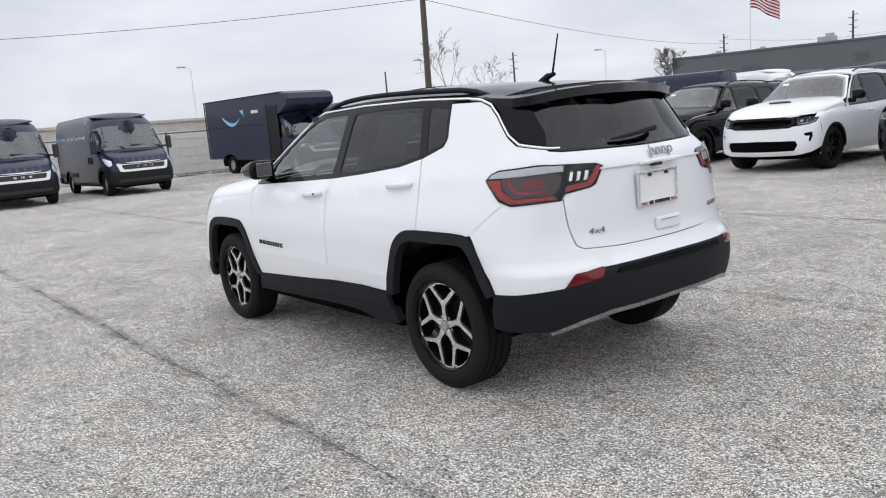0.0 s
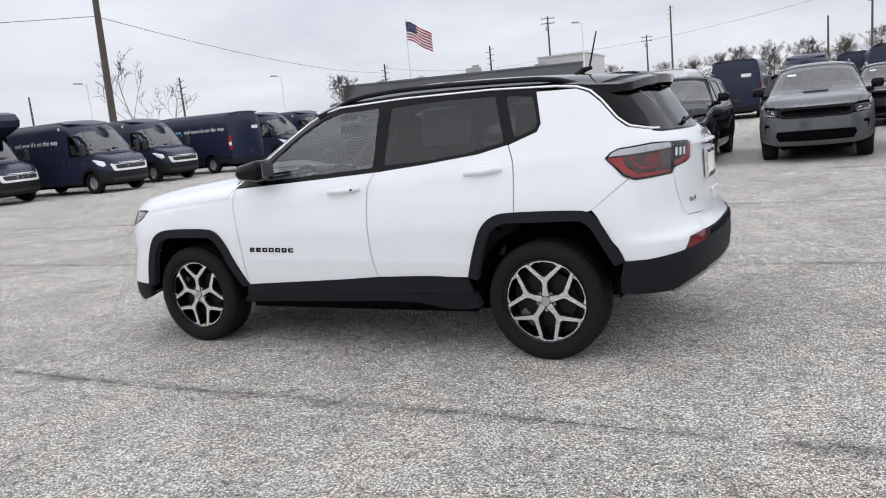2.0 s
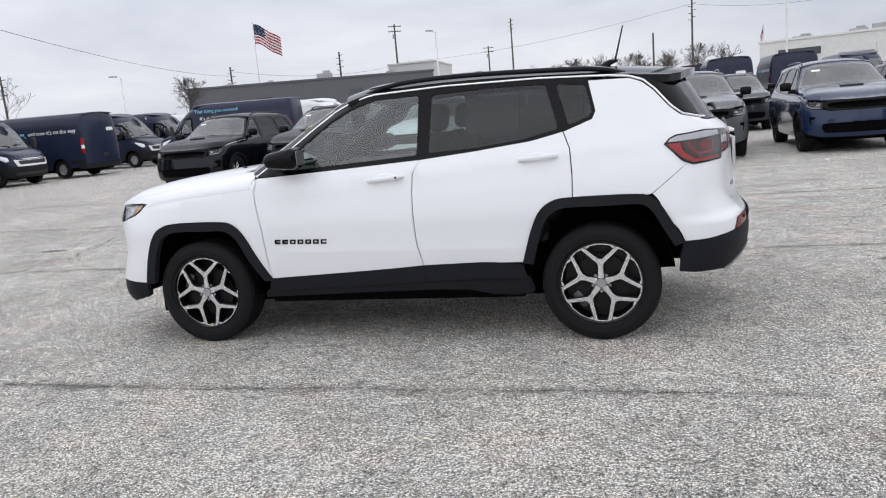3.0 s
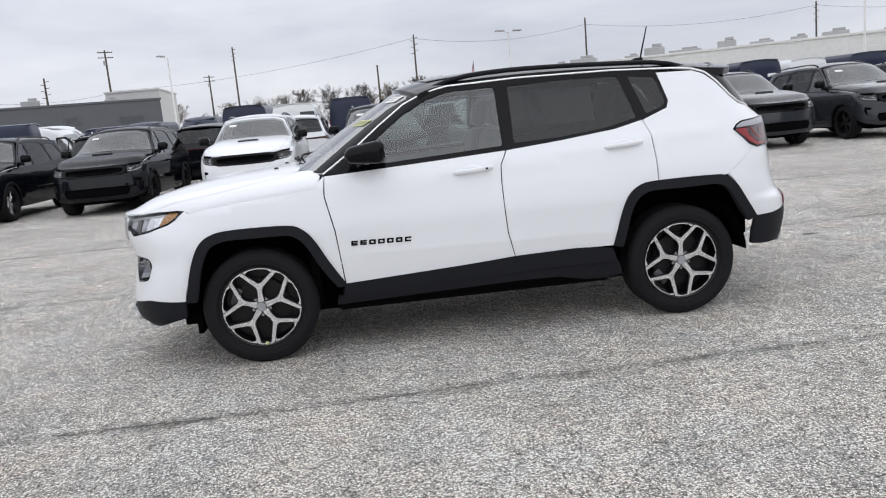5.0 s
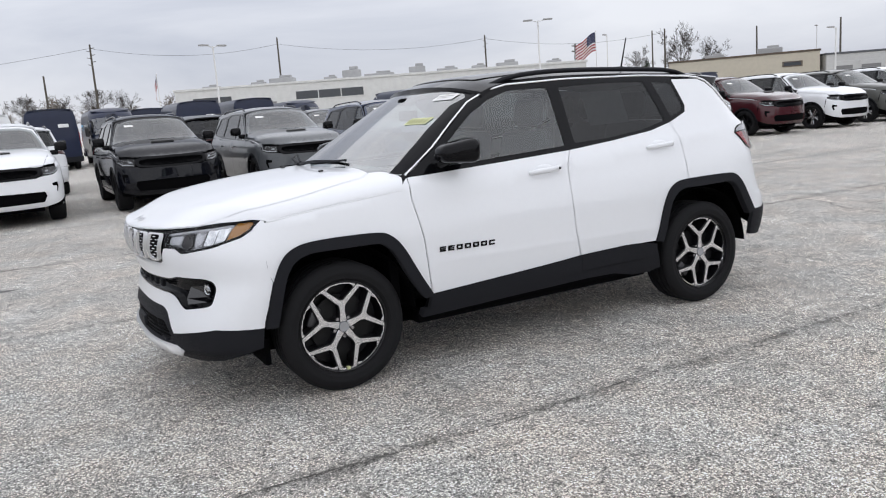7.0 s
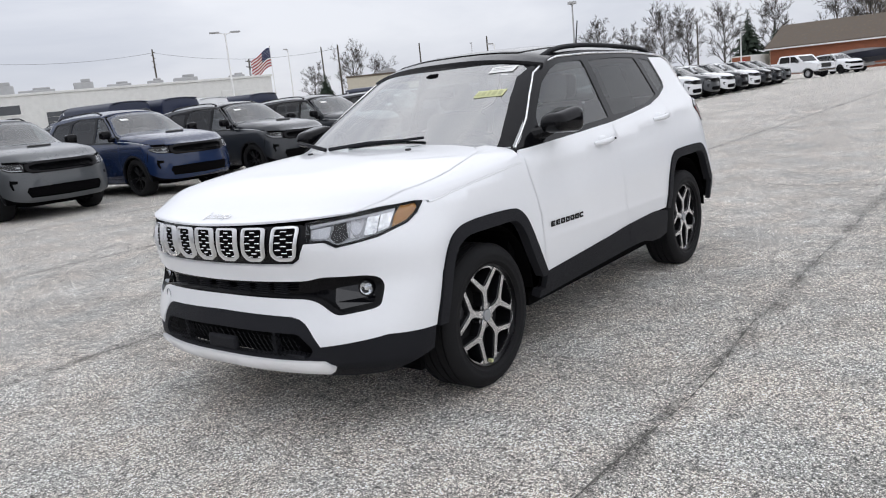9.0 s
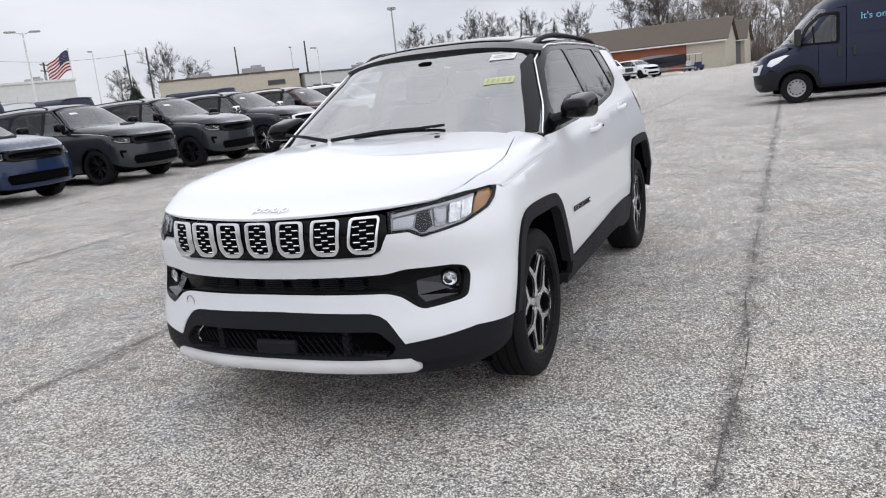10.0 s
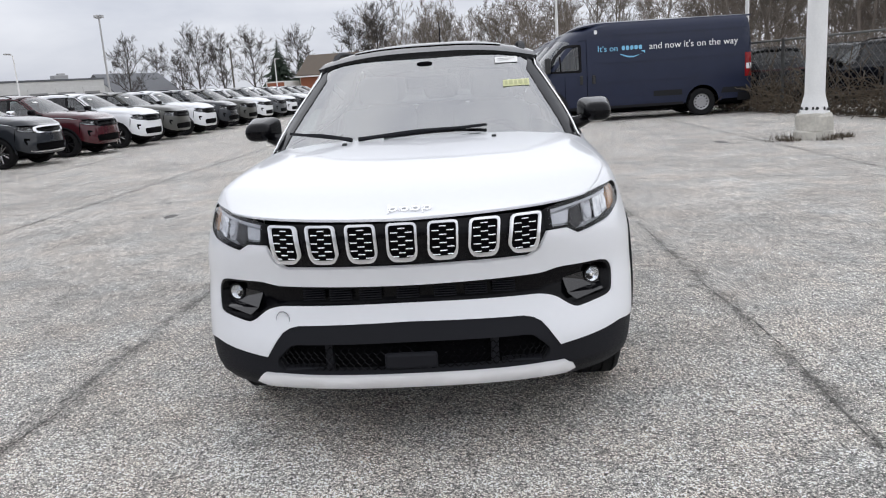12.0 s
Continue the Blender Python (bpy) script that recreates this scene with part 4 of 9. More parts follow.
        for ring_ in ([(0.602, 0.943), (0.648, 0.949), (0.640, 0.872), (0.592, 0.868)], [(0.652, 0.949), (0.702, 0.956), (0.690, 0.888), (0.644, 0.876)]):
            pan("reflector", front, [(sg * u, z) for u, z in rounded(ring_, 0.006, 2)], LAMP_FACET, "bright faceted lamp reflector", step=0.03, scale=RS, off=-0.016, depth=0.012)
        c = S.ring(np.array([sg * 0.560]), np.array([0.640]))[0]
        bm = bmesh.new()
        d = Vector((1, sg * 0.35, 0)).normalized()
        lathe(bm, [(0.032, 0.004), (0.029, 0.001), (0.021, -0.004), (0.012, -0.007), (0.010, 0.001), (0.001, 0.003)], 28, "x")
        ob = part("fog_lamp", bm, LAMP_FACET, car, "round clear fog lamp", smooth=True, angle=0.5)
        ob.matrix_world = Matrix.Translation(Vector(c) - d * 0.038) @ pose(0, 0, 0, 0, 0, sg * 19)
        bm = bmesh.new()
        lathe(bm, [(0.030, -0.03), (0.037, 0.0), (0.035, 0.006), (0.029, 0.004)], 28, "x")
        ob = part("fog_lamp_bezel", bm, GLOSS_BLACK, car, smooth=True)
        ob.matrix_world = Matrix.Translation(Vector(c) - d * 0.038) @ pose(0, 0, 0, 0, 0, sg * 19)
        bm = bmesh.new()
        bmesh.ops.create_uvsphere(bm, u_segments=20, v_segments=10, radius=0.029)
        bmesh.ops.scale(bm, vec=(0.35, 1, 1), verts=bm.verts)
        ob = part("fog_lamp_lens", bm, LENS, car, smooth=True)
        ob.matrix_world = Matrix.Translation(Vector(c) - d * 0.034) @ pose(0, 0, 0, 0, 0, sg * 19)

        ledge = []
        for u, z, back_ in ((0.430, 0.645, 0.046), (0.520, 0.655, 0.046), (0.600, 0.606, 0.040), (0.600, 0.584, 0.012), (0.470, 0.566, 0.012), (0.440, 0.592, 0.024)):
            p = S.ring(np.array([sg * u]), np.array([z]))[0]
            ledge.append((p[0] - back_, p[1] - sg * back_ * 0.3, p[2]))
        link("slot_ledge", ledge, [(0, 1, 2, 5), (5, 2, 3, 4)], LEDGE_BLACK, car, smooth=False)

    # windscreen, roof, tail glass
    ws = [(0, 1.118), (0.5, 1.112), (0.80, 1.105), (0.845, 1.13), (0.80, 1.25), (0.74, 1.40), (0.68, 1.50), (0.62, 1.525), (0.35, 1.555), (0, 1.565)]
    pan("windscreen", front, both(ws[::-1]), GLASS_FRONT, "large raked windscreen", step=0.07, scale=(0.9, 1), off=-0.004, depth=0)
    ws_in = [(0, 1.138), (0.5, 1.133), (0.75, 1.130), (0.795, 1.15), (0.758, 1.25), (0.698, 1.40), (0.645, 1.488), (0.585, 1.512), (0.3, 1.535), (0, 1.543)]
    ws_out = [(0, 1.10), (0.5, 1.095), (0.84, 1.088), (0.90, 1.12), (0.87, 1.25), (0.80, 1.40), (0.74, 1.50), (0.66, 1.54), (0.35, 1.572), (0, 1.582)]
    pan("windscreen_frame", front, both(ws_out[::-1]), GLOSS_BLACK, "black windscreen border", step=0.05, scale=(0.9, 1), off=-0.007, depth=0.01, holes=[both(ws_in[::-1])])
    pan("roof", roof, [(0.0, 0.995), (0.55, 0.995), (0.80, 0.995), (0.80, 0), (0.80, -0.995), (0.55, -0.995), (0.0, -0.995), (0.0, 0)], GLOSS_BLACK, "gloss black roof", step=0.07, scale=(2.2, 0.65), off=0.004, depth=0.03)
    pan("rear_spoiler", roof, rounded([(0.803, 0.995), (0.90, 0.995), (0.975, 0.96), (1.0, 0.85), (1.01, 0), (1.0, -0.85), (0.975, -0.96), (0.90, -0.995), (0.803, -0.995)], 0.02), GLOSS_BLACK, "gloss black roof spoiler", step=0.06, scale=(2.2, 0.65), off=0.008, depth=0.045)
    pan("sunroof_panel", roof, rounded([(0.07, 0.70), (0.07, -0.70), (0.40, -0.72), (0.40, 0.72)], 0.03), GLOSS_BLACK, step=0.08, scale=(2.2, 0.65), off=0.009, depth=0.008)
    rg = [(0, 1.245), (0.45, 1.255), (0.62, 1.282), (0.70, 1.33), (0.74, 1.45), (0.76, 1.53), (0.5, 1.56), (0, 1.575)]
    pan("rear_window", back, both(rg[::-1]), GLASS_DARK, "dark rear window", step=0.07, scale=QS, off=-0.002, depth=0)
    rg_in = [(0, 1.262), (0.43, 1.272), (0.55, 1.295), (0.60, 1.34), (0.63, 1.45), (0.60, 1.50), (0.4, 1.515), (0, 1.525)]
    rg_out = [(0, 1.238), (0.45, 1.248), (0.66, 1.278), (0.78, 1.33), (0.82, 1.45), (0.82, 1.54), (0.5, 1.575), (0, 1.59)]
    pan("rear_window_frame", back, both(rg_out[::-1]), GLOSS_BLACK, step=0.06, scale=QS, off=-0.006, depth=0.01, holes=[both(rg_in[::-1])])
    # third brake light
    pan("brake_light", roof, rounded([(0.975, 0.25), (0.985, -0.25), (1.004, -0.24), (1.004, 0.24)], 0.004), RED_DARK, "red high brake light", step=0.05, scale=(2.2, 0.65), off=0.012, depth=0.02)

    # tail
    gate = [(0, 1.236), (0.45, 1.246), (0.625, 1.268), (0.615, 1.20), (0.545, 1.196), (0.535, 1.19), (0.458, 1.05), (0.462, 1.03), (0.434, 0.898), (0.40, 0.803), (0.365, 0.784), (0.2, 0.772), (0, 0.768)]
    pan("liftgate", back, both(gate), WHITE, "white liftgate", step=0.045, scale=QS, depth=0.02)
    upper = [(0, 0.764), (0.2, 0.768), (0.37, 0.780), (0.406, 0.80), (0.440, 0.898), (0.466, 1.02), (0.768, 1.012), *[(S.back_at(-1.835 + 0.205 * k / 8, 1.028 - 0.160 * k / 8), 1.028 - 0.160 * k / 8) for k in range(9)], (S.back_at(-1.67, 0.815), 0.815), (S.back_at(-1.736, 0.697), 0.697), (S.back_at(-1.80, 0.588), 0.588), (0.80, 0.592), (0.53, 0.612), (0.46, 0.665), (0.31, 0.685), (0, 0.690)]
    pan("rear_bumper", back, both(upper), WHITE, "white rear bumper cover", step=0.045, scale=QS, depth=0.02)
    lower = [(0, 0.692), (0.31, 0.687), (0.46, 0.667), (0.53, 0.614), (0.80, 0.594), (S.back_at(-1.79, 0.59), 0.59), (S.back_at(-1.77, 0.50), 0.50), (S.back_at(-1.765, 0.415), 0.415), (0.85, 0.405), (0.60, 0.400), (0.42, 0.44), (0.30, 0.462), (0, 0.47)]
    pan("rear_bumper_cladding", back, both(lower), CLADDING, "black plastic lower rear bumper", step=0.045, scale=QS, off=0.006, depth=0.03)
    pan("skid_plate", back, both([(0, 0.482), (0.30, 0.474), (0.44, 0.445), (0.60, 0.400), (0.58, 0.388), (0.42, 0.428), (0.28, 0.455), (0, 0.462)]), DIM_CHROME, "grey rear skid trim", step=0.05, scale=QS, off=0.012, depth=0.02)
    # near-black sheet as the shade between the mesh bars
    pan("bumper_mesh_back", back, both([(0, 0.683), (0.24, 0.678), (0.27, 0.650), (0, 0.652)]), DARK, step=0.05, scale=QS, off=0.009, depth=0.004)
    bm = bmesh.new()
    for k in range(-24, 25):
        for sg in (1, -1):
            a = S.back(np.array([k * 0.0105]), np.array([0.654]))[0]
            b = S.back(np.array([k * 0.0105 + sg * 0.010]), np.array([0.68]))[0]
            rod(bm, (a[0] - 0.011, a[1], a[2]), (b[0] - 0.011, b[1], b[2]), 0.0025, n=4)
    part("bumper_mesh", bm, CLADDING, car)
    for sg in (1, -1):
        pan("rear_reflector", back, [(sg * u, z) for u, z in rounded([(0.525, 0.618), (0.465, 0.676), (0.318, 0.690), (0.335, 0.640)], 0.012)], RED_DARK, "dark red rear reflector", step=0.03, scale=QS, off=0.010, depth=0.02)
        tl = [(0.950, 1.135), (0.925, 1.165), (0.88, 1.182), (0.627, 1.196), (0.30, 1.182), (0.262, 1.165), (0.30, 1.080), (0.33, 1.068), (0.454, 1.050), (0.481, 1.020), (0.76, 1.010), (0.84, 1.035)]
        pan("tail_lamp_housing", back, [(sg * u, z) for u, z in tl], GLOSS_BLACK, "black tail lamp housing", step=0.04, scale=QS, off=0.004, depth=0.03)
        pan("tail_lamp_red", back, [(sg * u, z) for u, z in ((0.935, 1.132), (0.83, 1.046), (0.76, 1.022), (0.50, 1.030), (0.52, 1.046), (0.745, 1.042), (0.825, 1.085), (0.845, 1.135))], RED, "red tail lamp lens", step=0.03, scale=QS, off=0.008, depth=0.006)
        pan("tail_lamp_inner", back, [(sg * u, z) for u, z in ((0.840, 1.142), (0.815, 1.088), (0.742, 1.047), (0.525, 1.050), (0.490, 1.075), (0.485, 1.152))], SMOKE_RED, "smoked inner lamp", step=0.03, scale=QS, off=0.007, depth=0.006)
        pan("tail_lamp_eye", back, [(sg * u, z) for u, z in rounded([(0.70, 1.130), (0.695, 1.085), (0.58, 1.085), (0.575, 1.135)], 0.02)], RED_DARK, step=0.03, scale=QS, off=0.010, depth=0.006)
        pan("reversing_lamp", back, [(sg * u, z) for u, z in ((0.93, 1.142), (0.915, 1.160), (0.87, 1.174), (0.627, 1.187), (0.475, 1.182), (0.478, 1.158), (0.815, 1.145))], LAMP_DIM, "pale upper lamp strip", step=0.03, scale=QS, off=0.008, depth=0.006)
        pan("tail_lamp_red", back, [(sg * u, z) for u, z in ((0.455, 1.060), (0.33, 1.078), (0.31, 1.09), (0.278, 1.162), (0.30, 1.170), (0.345, 1.10), (0.455, 1.085))], RED, "red tail lamp lens", step=0.03, scale=QS, off=0.008, depth=0.006)
        pan("light_guide", back, [(sg * u, z) for u, z in ((0.80, 1.135), (0.772, 1.092), (0.72, 1.064), (0.56, 1.066), (0.56, 1.074), (0.715, 1.073), (0.760, 1.098), (0.785, 1.135))], RED, "red light guide", step=0.02, scale=QS, off=0.010, depth=0.004)
        for u in (0.345, 0.385, 0.425):
            pan("lamp_cell", back, [(sg * a, z) for a, z in ((u - 0.002, 1.150), (u + 0.014, 1.152), (u + 0.018, 1.108), (u + 0.004, 1.110))], LAMP_SILVER, step=0.03, scale=QS, off=0.009, depth=0.004)
        pan("tail_lamp_lens", back, [(sg * u, z) for u, z in tl], LENS, step=0.04, scale=QS, off=0.014, depth=0.008)
    # plate holder with a blank plate, handle, badges
    pl = thing_part(car, "plate_holder", Matrix.Translation((-2.128, 0.035, 1.025)))
    bm = bmesh.new()
    for a, b in (((-0.015, -0.162, 0.072), (0.004, 0.162, 0.088)), ((-0.015, -0.162, -0.088), (0.004, 0.162, -0.062)), ((-0.015, -0.162, -0.062), (0.004, -0.150, 0.072)), ((-0.015, 0.150, -0.062), (0.004, 0.162, 0.072))):
        box(bm, a, b, 0.003)
    part("plate_frame", bm, CHROME, pl, "chrome licence plate frame")
    bm = bmesh.new()
    box(bm, (-0.004, -0.152, -0.065), (0.002, 0.152, 0.075))
    part("plate", bm, PAPER, pl, "blank pale plate")
    bm = bmesh.new()
    for y0, y1 in ((-0.145, -0.10), (0.10, 0.145)):
        for dz in (-0.081, -0.074):
            box(bm, (-0.0175, y0, dz), (-0.0145, y1, dz + 0.004))
    part("red_bar", bm, RED, pl)
    bm = bmesh.new()
    for k in range(11):
        if k != 8:
            box(bm, (-0.0178, -0.085 + k * 0.0155, -0.083), (-0.0145, -0.0745 + k * 0.0155, -0.067))
    part("lettering_bar", bm, INK, pl)
    bm = bmesh.new()
    for y in (-0.07, 0.07):
        rod(bm, (-0.02, y, 0.066), (-0.002, y, 0.066), 0.008, n=10)
    part("plate_screw", bm, INK, pl)
    bm = bmesh.new()
    box(bm, (-2.142, -0.16, 1.145), (-2.09, 0.16, 1.165), 0.006)
    part("plate_lamp_bar", bm, WHITE, car)
    bm = bmesh.new()
    box(bm, (-2.150, 0.005, 1.132), (-2.11, 0.065, 1.150), 0.006)
    part("rear_camera", bm, INK, car)
    pan("gate_crease", back, both([(0, 1.166), (0.28, 1.158), (0.285, 1.150), (0, 1.152)]), WHITE, step=0.05, scale=QS, off=0.012, depth=0.012)
    bm = bmesh.new()
    box(bm, (-2.152, -0.135, 0.80), (-2.13, 0.065, 0.868), 0.012)
    part("gate_handle", bm, WHITE, car, "white liftgate handle")
    # thin grey strip paints the soft shade on the white handle
    bm = bmesh.new()
    box(bm, (-2.1535, -0.105, 0.848), (-2.150, 0.035, 0.855), 0.002)
    part("handle_slot", bm, LAMP_DIM, car)
    bm = bmesh.new()
    tube(bm, [(-2.015, 0.24, 1.283), (-2.03, 0.14, 1.293), (-2.035, 0.0, 1.308), (-2.03, -0.10, 1.318), (-2.01, -0.13, 1.318)], [0.006, 0.009, 0.012, 0.015, 0.011], 8)
    part("rear_wiper", bm, CLADDING, car, "black rear wiper", smooth=True)

    # badges: maker's mark as plain shapes
    def mark(m, w, h, mat, n, nm="maker_badge"):
        bm = bmesh.new()
        step = w / n
        for k in range(n):
            x = -w / 2 + (k + 0.5) * step
            lathe(bm, [(step * 0.40, 0), (step * 0.40, 0.004), (step * 0.20, 0.004), (step * 0.20, 0)], 16, "z", (x, 0, 0))
            box(bm, (x - step * 0.46, -h / 2 if k in (0, n - 1) else -h * 0.25, 0), (x - step * 0.30, h / 2 if k == 0 else h * 0.25, 0.004))
        bm.transform(m)
        part(nm, bm, mat, car)
    rear_up = Matrix(((0, 0, -1, 0), (-1, 0, 0, 0), (0, 1, 0, 0), (0, 0, 0, 1)))
    front_up = Matrix(((0, 0, 1, 0), (1, 0, 0, 0), (0, 1, 0, 0), (0, 0, 0, 1)))
    side_up = Matrix(((-1, 0, 0, 0), (0, 0, 1, 0), (0, 1, 0, 0), (0, 0, 0, 1)))
    mark(Matrix.Translation((-2.098, -0.055, 1.203)) @ pose(0, 0, 0, 0, 18, 0) @ rear_up, 0.20, 0.07, DIM_CHROME, 4)
    b0, b1 = (Vector(S.deck(np.array([u]), np.array([0.035]))[0]) for u in (0.955, 0.925))
    rise = (b1 - b0).normalized()
    across = Vector((0, 1, 0))
    lift = across.cross(rise).normalized()
    at_badge = (b0 + b1) / 2 + lift * 0.002
    mark(Matrix(((across.x, rise.x, lift.x, at_badge.x), (across.y, rise.y, lift.y, at_badge.y), (across.z, rise.z, lift.z, at_badge.z), (0, 0, 0, 1))), 0.17, 0.06, SATIN, 4)
    def on_tail(y, z, wide, high):
        """A frame on the tail at y and z, stretched wide and high."""
        q = np.linspace(-1, 1, 801)
        p = S.back(q, np.full(801, z))
        k = int(np.argmin(abs(p[:, 1] - y)))
        t = Vector(p[k - 4] - p[k + 4]).normalized()
        out_ = t.cross(Vector((0, 0, 1))).normalized()
        out_ = out_ if out_.x < 0 else -out_
        t = Vector((0, 0, 1)).cross(out_)
        c = Vector(p[k]) + out_ * 0.002
        return Matrix(((t.x * wide, 0, out_.x, c.x), (t.y * wide, 0, out_.y, c.y), (0, high, 0, c.z), (0, 0, 0, 1)))
    letters("4x4", 0.046, on_tail(0.47, 0.858, 1.4, 0.86), DIM_CHROME, car, "drive_badge")
    letters("LIMITED", 0.036, on_tail(-0.55, 0.866, 1.15, 1.0), DIM_CHROME, car, "trim_badge")
    for sg in (1, -1):
        c = S.flank(0.556, 0.678)
        for k in range(7):
            x = 0.160 - k * 0.0535
            bm = bmesh.new()
            for a_, b_ in (((-0.0215, -0.0145), (0.0175, -0.0055)), ((-0.0195, 0.0055), (0.0195, 0.0145)), ((-0.0215, -0.0060), (-0.0105, 0.0060))) + ((((0.0085, -0.0060), (0.0185, 0.0060)),) if 0 < k < 5 else (((-0.0105, -0.0035), (0.0165, 0.0030)),) if k > 4 else ()):
                box(bm, (x + a_[0], a_[1], 0), (x + b_[0], b_[1], 0.005), 0.0012, None, 1)
            bm.transform(Matrix.Translation((0.556, sg * (c[1] + 0.001), 0.678)) @ Matrix.Diagonal((1, sg, 1, 1)) @ Matrix.Rotation(radians(-1.5), 4, "Y") @ side_up)
            part("badge_bar", bm, GLOSS_BLACK, car, "black bar of the model badge")

    # handles, mirrors
    for sg in (1, -1):
        for x, z in ((-0.035, 1.042), (-0.985, 1.108)):
            y = float(S.flank(x, z)[1])
            bm = bmesh.new()
            tube(bm, [(x + 0.115, sg * (y - 0.002), z - 0.008), (x + 0.085, sg * (y + 0.022), z - 0.004), (x, sg * (y + 0.034), z), (x - 0.085, sg * (y + 0.026), z + 0.006), (x - 0.118, sg * (y - 0.002), z + 0.008)], [0.013, 0.016, 0.017, 0.017, 0.013], 10, 0.7)
            hd = part("door_handle", bm, WHITE, car, "white door handle", smooth=True, angle=1.2)
            bm = bmesh.new()
            bmesh.ops.create_uvsphere(bm, u_segments=18, v_segments=8, radius=1)
            bm.transform(Matrix.Translation((x, sg * (y - 0.012), z)) @ Matrix.Diagonal((0.075, 0.016, 0.034, 1)))
            part("handle_cup", bm, WHITE, hd, smooth=True)
            if x > -0.5:
                bm = bmesh.new()
                rod(bm, (x - 0.082, sg * (y + 0.02), z + 0.006), (x - 0.082, sg * (y + 0.0445), z + 0.006), 0.007, n=12)
                part("key_lock", bm, INK, hd)
        # mirror
        bm = bmesh.new()
        bmesh.ops.create_cube(bm, size=1.0, matrix=Matrix.Translation((0.605, sg * 0.928, 1.212)) @ Matrix.Diagonal((0.235, 0.195, 0.145, 1)))
        for v in bm.verts:
            if v.co.x > 0.6:
                v.co.y = sg * 0.93 + (v.co.y - sg * 0.93) * 0.70
                v.co.z = 1.185 + (v.co.z - 1.185) * 0.62
        bmesh.ops.bevel(bm, geom=list(bm.edges), offset=0.052, segments=5, affect="EDGES", profile=0.55)
        mi = part("door_mirror", bm, GLOSS_BLACK, car, "gloss black door mirror", smooth=True, angle=1.0)
        bm = bmesh.new()
        box(bm, (0.482, sg * 0.870, 1.165), (0.488, sg * 0.985, 1.258), 0.002)
        # dimmed chrome paints the dark reflection in the mirror
        part("mirror_glass", bm, DIM_CHROME, mi)
        bm = bmesh.new()
        tube(bm, [(0.66, sg * 0.79, 1.142), (0.645, sg * 0.84, 1.155), (0.62, sg * 0.89, 1.175)], [0.040, 0.034, 0.032], 10)
        part("mirror_foot", bm, GLOSS_BLACK, mi, smooth=True)
        # roof rail
        bm = bmesh.new()
        pts = []
        for k in range(15):
            x = 0.14 - 1.66 * k / 14
            e = min(1.0, min(k, 14 - k) / 1.6)
            pts.append((x, sg * (0.565 + 0.01 * e), float(S.roof_edge(x)) + 0.008 + 0.031 * e ** 0.6))
        tube(bm, pts, 0.015, 8, 1.3)
        part("roof_rail", bm, CLADDING, car, "black roof rail", smooth=True, angle=1.0)
    # aerial
    bm = bmesh.new()
    tube(bm, [(-1.34, 0.0, 1.61), (-1.39, 0.0, 1.648), (-1.44, 0.0, 1.655)], [0.03, 0.018, 0.010], 10)
    tube(bm, [(-1.42, 0.0, 1.645), (-1.48, 0.0, 1.875)], [0.0065, 0.004], 8)
    part("aerial", bm, CLADDING, car, smooth=True)
    # wipers and washer jets
    for a, b in (((1.078, -0.31, 1.158), (1.034, 0.30, 1.186)), ((1.082, -0.34, 1.157), (0.995, -0.66, 1.197))):
        bm = bmesh.new()
        tube(bm, [a, tuple((Vector(a) + Vector(b)) / 2 + Vector((0.03, 0, 0.012))), b], [0.012, 0.009, 0.006], 6)
        p0, p1 = Vector(b) + (Vector(a) - Vector(b)) * 0.80, Vector(b) + (Vector(b) - Vector(a)) * 0.05
        tube(bm, [tuple(p0 + Vector((-0.02, 0, 0.0))), tuple(p1 + Vector((-0.02, 0, 0.002)))], 0.008, 6)
        part("wiper", bm, CLADDING, car)
    for y in (0.36, -0.36):
        c = S.deck(np.array([0.17]), np.array([y / 0.86]))[0]
        bm = bmesh.new()
        box(bm, (c[0] - 0.013, c[1] - 0.011, c[2] - 0.004), (c[0] + 0.013, c[1] + 0.011, c[2] + 0.010), 0.004)
        part("washer_jet", bm, INK, car)
    # stickers on the windscreen
    def sticker(nm, y0, z0, w, h, mat, rows):
        m = []
        for (y, z) in ((y0 - w / 2, z0 - h / 2), (y0 + w / 2, z0 - h / 2), (y0 + w / 2, z0 + h / 2), (y0 - w / 2, z0 + h / 2)):
            q = S.ring(np.linspace(0, 1, 400), np.full(400, z))
            k = int(np.argmin(abs(q[:, 1] - y)))
            m.append(q[k] + np.array([0.0005, 0, 0.0005]))
        st = link(nm, m, [(0, 1, 2, 3)], mat, car)
        a, b, d = Vector(m[0]), Vector(m[1]), Vector(m[3])
        bm = bmesh.new()
        for (u0, u1, v0, v1) in rows:
            o = (b - a).cross(d - a).normalized() * 0.0025
            vs_ = [bm.verts.new(a + (b - a) * u + (d - a) * v + o) for u, v in ((u0, v0), (u1, v0), (u1, v1), (u0, v1))]
            bm.faces.new(vs_)
        part("printed_bar", bm, GREY_INK if mat is PAPER else OLIVE_INK, st)
    sticker("window_sticker", 0.462, 1.512, 0.13, 0.032, PAPER, [(0.12, 0.85, 0.62, 0.70), (0.12, 0.6, 0.35, 0.42)])
    sticker("stock_sticker", 0.505, 1.383, 0.145, 0.034, YELLOW, [(0.06, 0.16, 0.2, 0.8), (0.22, 0.36, 0.2, 0.8), (0.42, 0.52, 0.2, 0.8), (0.58, 0.72, 0.2, 0.8), (0.80, 0.92, 0.2, 0.8)])
    # camera box behind the mirror
    bm = bmesh.new()
    box(bm, (0.36, -0.05, 1.48), (0.47, 0.05, 1.53), 0.025)
    part("sensor_pod", bm, DARK, car)
